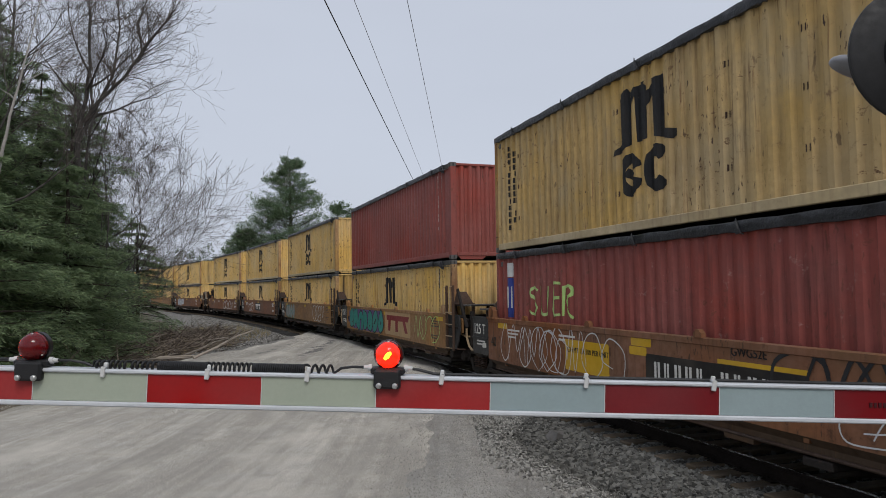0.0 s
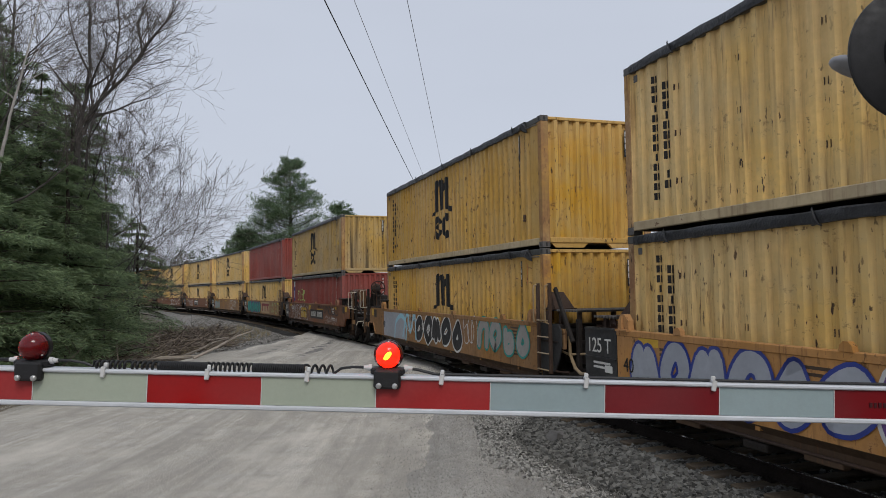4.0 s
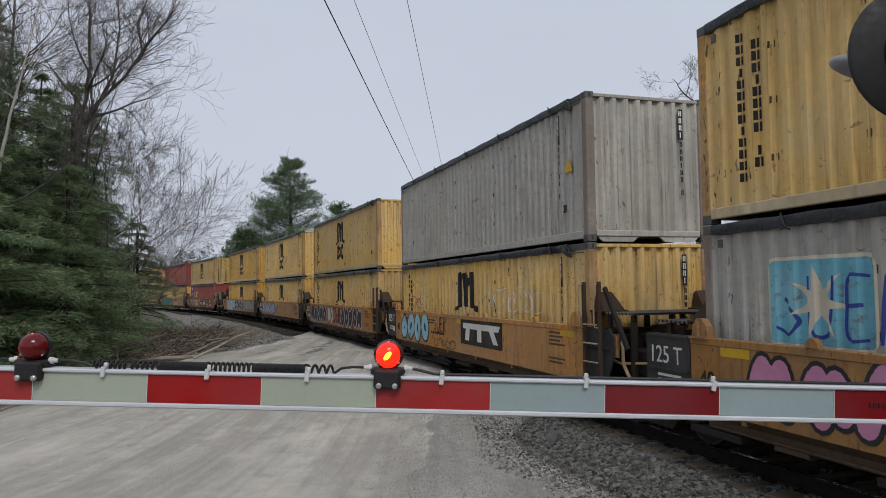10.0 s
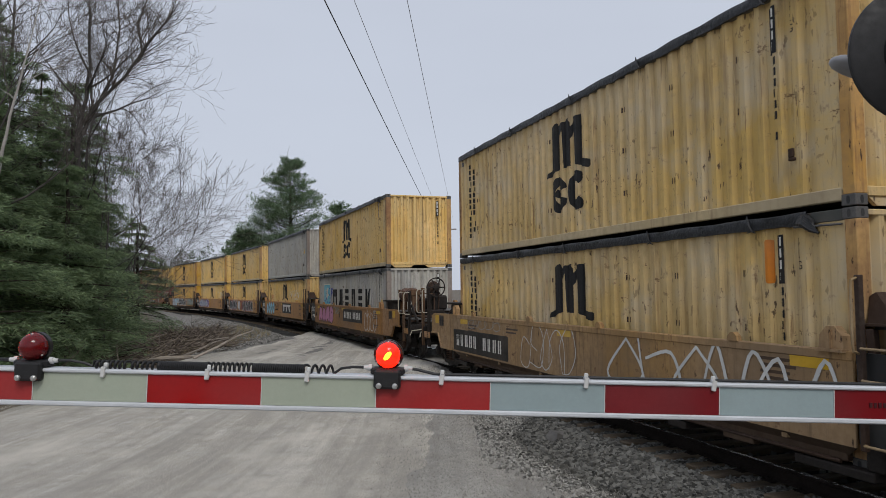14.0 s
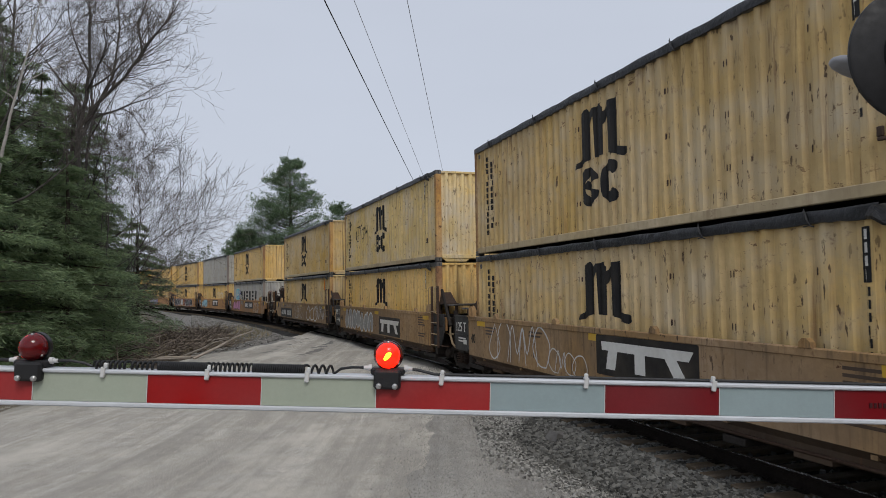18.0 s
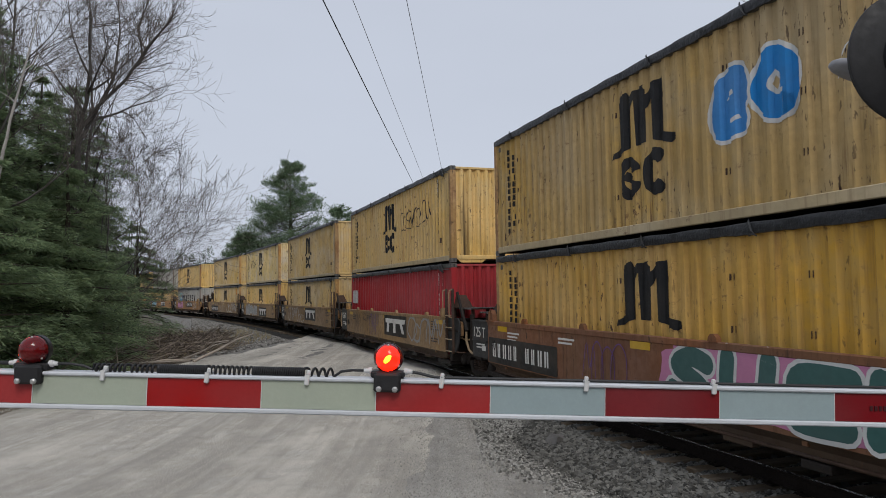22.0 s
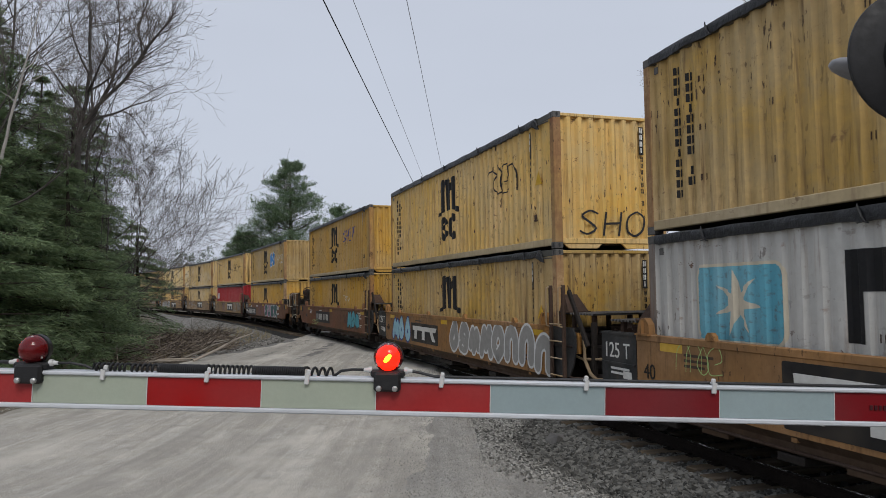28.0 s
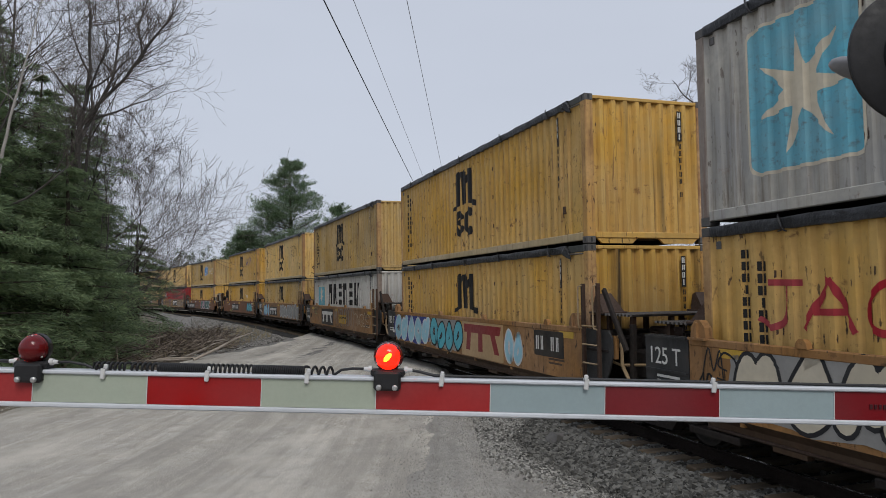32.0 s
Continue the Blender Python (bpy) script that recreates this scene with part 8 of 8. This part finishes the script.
PALEWIRE = mat("weathered_aluminium_wire", (0.24, 0.24, 0.25), 0.5, 0.3, 0.1, 20.0, 0.0)
for x0, x1, z, r in ((-3.09, -2.2, 10.10, 0.019), (-2.31, -1.37, 10.14, 0.009), (-0.87, 0.05, 10.12, 0.009)):
    k = (x1 - x0) / 29.0
    pts = [(x0 + k * (y - 20), y, z + 0.25 * ((y - 28) / 56.0) ** 2 - 0.1) for y in range(-28, 85, 4)]
    thing("overhead_wire", "dark overhead wire above the road" if r > 0.01 else "thin pale grey overhead wire above the road", "wire", "overhead wires", shape=Shape().tube(pts, r, 6), material=WIRE if r > 0.01 else PALEWIRE)

# line-side pole beyond the track, with three arms of insulators
lp = thing("telegraph_pole", "dark timber telegraph pole with three cross-arms of insulators", "utility pole", "utility poles", at=pose(5.55, 60.0, -1.4))
part("pole", Shape().tube([(0, 0, -0.4), (0, 0, 7.25)], [0.15, 0.10], 10), DARKBARK, lp, "", True)
for z in (6.93, 6.19, 5.37):
    arm = part("cross_arm", Shape().box(-1.6, 1.6, -0.16, -0.06, z - 0.06, z + 0.06, 0.01), POLEWOOD, lp)
    for x in (-1.45, -1.0, -0.5, 0.5, 1.0, 1.45):
        part("insulator", shared("insulator:t", lambda: Shape().lathe([(0.0, 0.02), (0.05, 0.05), (0.12, 0.045), (0.16, 0.02)], 10, pose(0, 0, 0, 0, -90, 0)), DARKGLASS), None, arm, at=pose(x, -0.11, z + 0.06))
    for s in (-1, 1):
        part("brace", Shape().tube([(0, -0.11, z - 0.5), (s * 0.7, -0.11, z - 0.05)], 0.02, 5), POLEWOOD, lp)
# ---------------------------------------------------------------- loose stones, sleepers, brush
def rock_shape(rnd, size):
    """A small angular stone."""
    sh = []
    for x, y, z in ((-1, -1, -1), (1, -1, -1), (1, 1, -1), (-1, 1, -1), (-1, -1, 1), (1, -1, 1), (1, 1, 1), (-1, 1, 1)):
        sh.append(Vector((x * rnd.uniform(0.55, 1.0), y * rnd.uniform(0.45, 1.0), z * rnd.uniform(0.4, 0.85))) * size)
    return sh


FACES6 = [(3, 2, 1, 0), (4, 5, 6, 7), (0, 1, 5, 4), (1, 2, 6, 5), (2, 3, 7, 6), (3, 0, 4, 7)]
STONES = leaf_material("grey_ballast_stones", (0.027, 0.0265, 0.0240), (0.172, 0.168, 0.154), 0.85)
rnd = random.Random(17)
loose = Shape()
while len(loose.v) < 8 * 30000:
    s = rnd.uniform(-9.5, 26) if rnd.random() < 0.75 else rnd.uniform(-9, 6)
    d = rnd.uniform(-3.9, 1.3)
    if rnd.random() < 0.25:
        d = -abs(rnd.gauss(0, 1.1)) - 2.6
    x, y, a = track(s, d)
    if road_mask(x, y) > 0.25 or x < 0.25 or y < 3.5:
        continue
    if abs(d) < 1.37 and abs((s + 14.26) % 0.52 - 0.26) < 0.15:
        continue
    edge = -2.95 + 0.40 * smooth(-1.0, -3.5, s) + 1.25 * smooth(-1.0, 3.0, s) + 0.20 * noise.noise((x * 1.1, y * 1.1, 3.0))
    if d < edge - 0.5 or d < edge and rnd.random() < 0.85:
        continue
    sec = [(-3.1, -0.62), (-2.4, -0.42), (-1.75, -0.285), (-1.2, -0.25), (4, -0.24)]
    z = ground_z(x, y)
    for (d0, z0), (d1, z1) in zip(sec, sec[1:]):
        if d0 <= d <= d1:
            z = max(z, z0 + (z1 - z0) * (d - d0) / (d1 - d0))
    size = rnd.uniform(0.026, 0.056) if d > edge + 0.2 else rnd.uniform(0.012, 0.028)
    if d > -0.8 and rnd.random() < 0.93:
        continue
    m = Matrix.Translation((x, y, z + size * 0.3 + 0.035 * rnd.random() * (d < -1.4))) @ Euler((rnd.uniform(0, 6), rnd.uniform(0, 6), rnd.uniform(0, 6))).to_matrix().to_4x4()
    loose.add([m @ p for p in rock_shape(rnd, size)], FACES6)
thing("ballast_stones", "loose angular grey ballast stones beside the sleepers", "stones", shape=loose, material=STONES, kind="stuff")

far_stones = Shape()
rnd = random.Random(21)
while len(far_stones.v) < 8 * 26000:
    s, d = 12 + 58 * rnd.random() ** 1.3, rnd.uniform(-9.0, -2.4)
    x, y, a = track(s, d)
    if road_mask(x, y) > 0.4 or x / y < -0.34:
        continue
    size = rnd.uniform(0.022, 0.060)
    z = max(ground_z(x, y) + verge_lift(x, y), -0.62 + 0.28 * (d + 3.1) if d > -3.1 else -9)
    m = Matrix.Translation((x, y, z + size * 0.4)) @ Euler((rnd.uniform(0, 6), rnd.uniform(0, 6), rnd.uniform(0, 6))).to_matrix().to_4x4()
    far_stones.add([m @ p for p in rock_shape(rnd, size)], FACES6)
thing("verge_stones", "loose grey stones along the bend of the track", "stones", shape=far_stones, material=leaf_material("grey_verge_stones", (0.05, 0.048, 0.044), (0.30, 0.29, 0.27), 0.9), kind="stuff")
pale = Shape()
rnd = random.Random(19)
while len(pale.v) < 8 * 22000:
    s = rnd.uniform(-8, 10)
    edge = -2.95 + 0.40 * smooth(-1.0, -3.5, s) + 1.25 * smooth(-1.0, 3.0, s)
    d = edge - 0.22 + rnd.gauss(0, 0.34)
    x, y, a = track(s, d)
    if x < 0.5 or y < 5:
        continue
    z = max(ground_z(x, y) + verge_lift(x, y), min(-0.25, -0.62 + 0.28 * (d + 3.1)) if d > -3.1 else -9)
    size = rnd.uniform(0.009, 0.026)
    m = Matrix.Translation((x, y, z + size * 0.4)) @ Euler((rnd.uniform(0, 6), rnd.uniform(0, 6), rnd.uniform(0, 6))).to_matrix().to_4x4()
    pale.add([m @ p for p in rock_shape(rnd, size)], FACES6)
thing("verge_stones", "small pale grey stones between verge and ballast", "stones", shape=pale, material=leaf_material("pale_verge_stones", (0.075, 0.072, 0.066), (0.37, 0.36, 0.33), 0.9), kind="stuff")

# fine loose gravel on the road and its verge, thickest along the ridges between the wheel tracks
rng = np.random.default_rng(41)
n = 130000
gy = 4.5 + 17.0 * rng.random(n) ** 1.5
gx = rng.uniform(-9.0, 2.6, n)
keep = rng.random(n) < np.clip(0.30 + 0.4 * np.sin(gx * 3.4 + 0.6) + 0.6 * (gx > -1.0), 0.10, 1.0)
gx, gy = gx[keep], gy[keep]
gz = np.array([ground_z(a, b) + (-0.045 + 0.075 * road_mask(a, b) + rut(a, b) if road_mask(a, b) > 0.5 else 0.015) for a, b in zip(gx, gy)])
r = rng.uniform(0.003, 0.008, len(gx)) * (1 + 0.3 * (gx > -0.9)) * (1 + 0.03 * gy)
c = np.stack([gx, gy, gz + r * 0.3], 1)
jit = lambda: rng.uniform(0.6, 1.4, len(gx))
corners = np.stack([c + np.stack([-r * jit(), -r * jit(), -r], 1), c + np.stack([r * jit(), -r * jit(), -r], 1), c + np.stack([r * 0.2 * jit(), r * jit(), -r], 1), c + np.stack([0 * r, 0 * r, r * jit()], 1)], 1).reshape(-1, 3)
for lo, hi, label, a, b in ((-99, -0.85, "fine pale loose gravel scattered on the road", (0.27, 0.255, 0.225), (0.47, 0.445, 0.40)), (-0.85, 99, "loose dark and pale gravel along the verge", (0.14, 0.133, 0.12), (0.33, 0.315, 0.285))):
    pick = np.nonzero((gx + rng.normal(0, 0.25, len(gx)) >= lo) & (gx + rng.normal(0, 0.25, len(gx)) < hi))[0]
    pts = corners.reshape(-1, 4, 3)[pick].reshape(-1, 3)
    base = np.arange(len(pick))[:, None] * 4
    tri = np.concatenate([base + [0, 1, 3], base + [1, 2, 3], base + [2, 0, 3]], 0)
    grit_mesh = bpy.data.meshes.new("loose_gravel")
    grit_mesh.from_pydata(pts.tolist(), [], tri.tolist())
    grit_mesh.materials.append(leaf_material("gravel_grains", a, b, 0.95))
    tagged(new("loose_gravel", grit_mesh), label, "gravel", kind="stuff")

boulder = Shape().add([Matrix.Diagonal((0.21, 0.16, 0.15, 1)) @ p for p in rock_shape(random.Random(5), 1.0)], FACES6)
thing("rock", "single fist-sized grey rock at the edge of the ballast", "rock", at=pose(1.86, 12.2, max(ground_z(1.86, 12.2), -0.40) + 0.12, 12, 20, 30), shape=boulder, material=STONE)

# sleepers: the near ones apart, the far ones joined
def tie_shape(rnd):
    return Shape().box(-0.115, 0.115, -1.30 - rnd.uniform(0, 0.08), 1.30 + rnd.uniform(0, 0.08), -0.35, -0.172 + rnd.uniform(-0.008, 0.008), 0.014)


tie_meshes = [tie_shape(random.Random(k)).mesh("sleeper", TIEWOOD) for k in range(6)]
plate_mesh = Shape().box(-0.09, 0.09, -0.18, 0.18, -0.172, -0.158, 0.004).mesh("tie_plate", RAILSTEEL)
spike_mesh = Shape().box(-0.012, 0.012, -0.02, 0.02, -0.16, -0.135, 0.004).mesh("spike", RAILSTEEL)
rnd = random.Random(23)
for k in range(110):
    s = -14 + 0.52 * k
    x, y, a = track(s)
    tie = new("sleeper", tie_meshes[k % 6])
    tie.parent = track_root
    tie.matrix_basis = pose(x, y, rnd.uniform(-0.008, 0.004), 0, 0, math.degrees(a) + 90 + rnd.uniform(-1.6, 1.6)) @ pose(0, rnd.uniform(-0.06, 0.06), 0)
    if s < 12:
        for side in (-0.755, 0.755):
            pl = new("tie_plate", plate_mesh)
            pl.parent = track_root
            px, py, pa = track(s, side)
            pl.matrix_basis = pose(px, py, 0, 0, 0, math.degrees(pa) + 90)
            for dx, dy in ((-0.05, -0.10), (0.05, 0.10)):
                sp = new("spike", spike_mesh)
                sp.parent = track_root
                sp.matrix_basis = pl.matrix_basis @ pose(dx, dy, 0)
far_ties = Shape()
for k in range(140):
    s = 43.5 + 0.52 * k
    x, y, a = track(s)
    far_ties.box(-0.115, 0.115, -1.3, 1.3, -0.35, -0.172, 0, pose(x, y, 0, 0, 0, math.degrees(a) + 90))
tagged(part("far_sleepers", far_ties, TIEWOOD, track_root), kind="stuff")

# brush and storm-felled branches on the verge
STICK = mat("grey_dead_wood", (0.33, 0.29, 0.245), 0.9, 0, 0.3, 8.0, 0.4, per_object=0.2)
rnd = random.Random(31)
brush = Shape()
for k in range(3600):
    t = rnd.random()
    x, y = -9.6 + rnd.gauss(0, 1.5) - 2.6 * t + 1.6 * (1 - t), 20 + 20 * t + rnd.gauss(0, 1.2)
    if road_mask(x, y) > 0.2 or x / y > -0.285 - 0.04 * noise.noise((x, y, 0.0)) or track_side(x, y)[0] > -5.6:
        continue
    z = ground_z(x, y) + abs(rnd.gauss(0, 0.20))
    ln, a, e = rnd.uniform(0.2, 1.2), rnd.uniform(0, 6.3), rnd.gauss(0, 0.35)
    d = Vector((math.cos(a), math.sin(a), e)) * ln
    p = Vector((x, y, z))
    brush.tube([p, p + d * 0.5 + rand_unit(rnd) * 0.08 * ln, p + d + rand_unit(rnd) * 0.14 * ln], [rnd.uniform(0.010, 0.028), 0.014, 0.005], 4, False)
thing("brush_pile", "heap of dead brown branches and brush on the verge", "brush", shape=brush, material=leaf_material("dark_dead_brush", (0.055, 0.044, 0.036), (0.22, 0.18, 0.145), 0.95), kind="stuff")
for x, y, ln, a, e, r in ((-8.5, 25.2, 2.9, 62, 15, 0.05), (-10.9, 23.2, 3.0, 12, 4, 0.06), (-9.2, 26.0, 1.6, 20, 20, 0.04), (-11.2, 22.4, 3.4, 8, 4, 0.05), (-10.6, 28.4, 2.4, 35, 10, 0.05), (-9.4, 25.4, 1.4, 100, 8, 0.045), *((rr.uniform(-11.5, -8.9) - 0.3 * q, 23.5 + 0.5 * q, rr.uniform(0.8, 1.9), rr.uniform(-30, 120), rr.uniform(3, 22), rr.uniform(0.022, 0.04)) for q in range(14))):
    d = Vector((math.cos(radians(a)), math.sin(radians(a)), math.tan(radians(e)))) * ln
    z = ground_z(x, y) + r
    sh = Shape().tube([(0, 0, 0), d * 0.35 + Vector((0.05, 0.06, 0.03)), d * 0.7 + Vector((-0.04, 0.05, 0.05)), d], [r, r * 0.85, r * 0.6, r * 0.3], 7)
    sh.tube([d * 0.5, d * 0.6 + Vector((0.2, -0.25, 0.18)), d * 0.7 + Vector((0.3, -0.6, 0.3))], [r * 0.5, r * 0.35, r * 0.15], 5)
    thing("fallen_branch", "bare grey fallen branch on the verge", "branch", "fallen branches", at=pose(x, y, z), shape=sh, material=STICK, smooth=True)

# dry grass tufts and leaf litter by the verge
GRASS = leaf_material("dry_grass", (0.16, 0.13, 0.07), (0.30, 0.25, 0.14), 0.9)
rng = np.random.default_rng(12)
n = 9000
gx = np.concatenate([rng.uniform(-15, -8.6, n // 2), rng.uniform(5, 32, n // 2)])
gy = np.concatenate([rng.uniform(12, 46, n // 2), rng.uniform(26, 60, n // 2)])
keep = [i for i in range(n) if road_mask(gx[i], gy[i]) < 0.1 and abs(track_side(gx[i], gy[i])[0]) > 3.4]
gz = np.array([ground_z(gx[i], gy[i]) for i in keep])
v, f = sprays(np.stack([gx[keep], gy[keep], gz], 1), np.tile([0.0, 0.0, 0.9], (len(keep), 1)), 0.35, 0.014, rng, -0.3, 0.0)
tagged(new("dry_grass", leaf_mesh("dry_grass", v, f, GRASS)), "dry straw-coloured grass tufts on the verges", "grass", kind="stuff")
# ---------------------------------------------------------------- what moves
def motions():
    for ob, mid, z, base in TRAIN:
        walk(ob, [(t, rail_pose(mid + V * t, base, z)) for t in range(0, 33)])
    step = 1 / 15
    spin = V * step / WR
    rows = [(k * step, k * spin) for k in range(481)]
    for ob, mid, z, base in TRAIN:
        for w in ob.children:
            if w.name.startswith("wheelset"):
                x = w.location.x
                walk(w, [(t, pose(x, 0, WR, 0, math.degrees(a), 0)) for t, a in rows])

    # the lamps' added globes turn once a second to imitate flashing, one lamp against the other
    for rotor, place, phase in ROTORS:
        walk(rotor, [(k / 6, pose(*place, 0, 0, phase + 60 * k)) for k in range(193)])


motions()
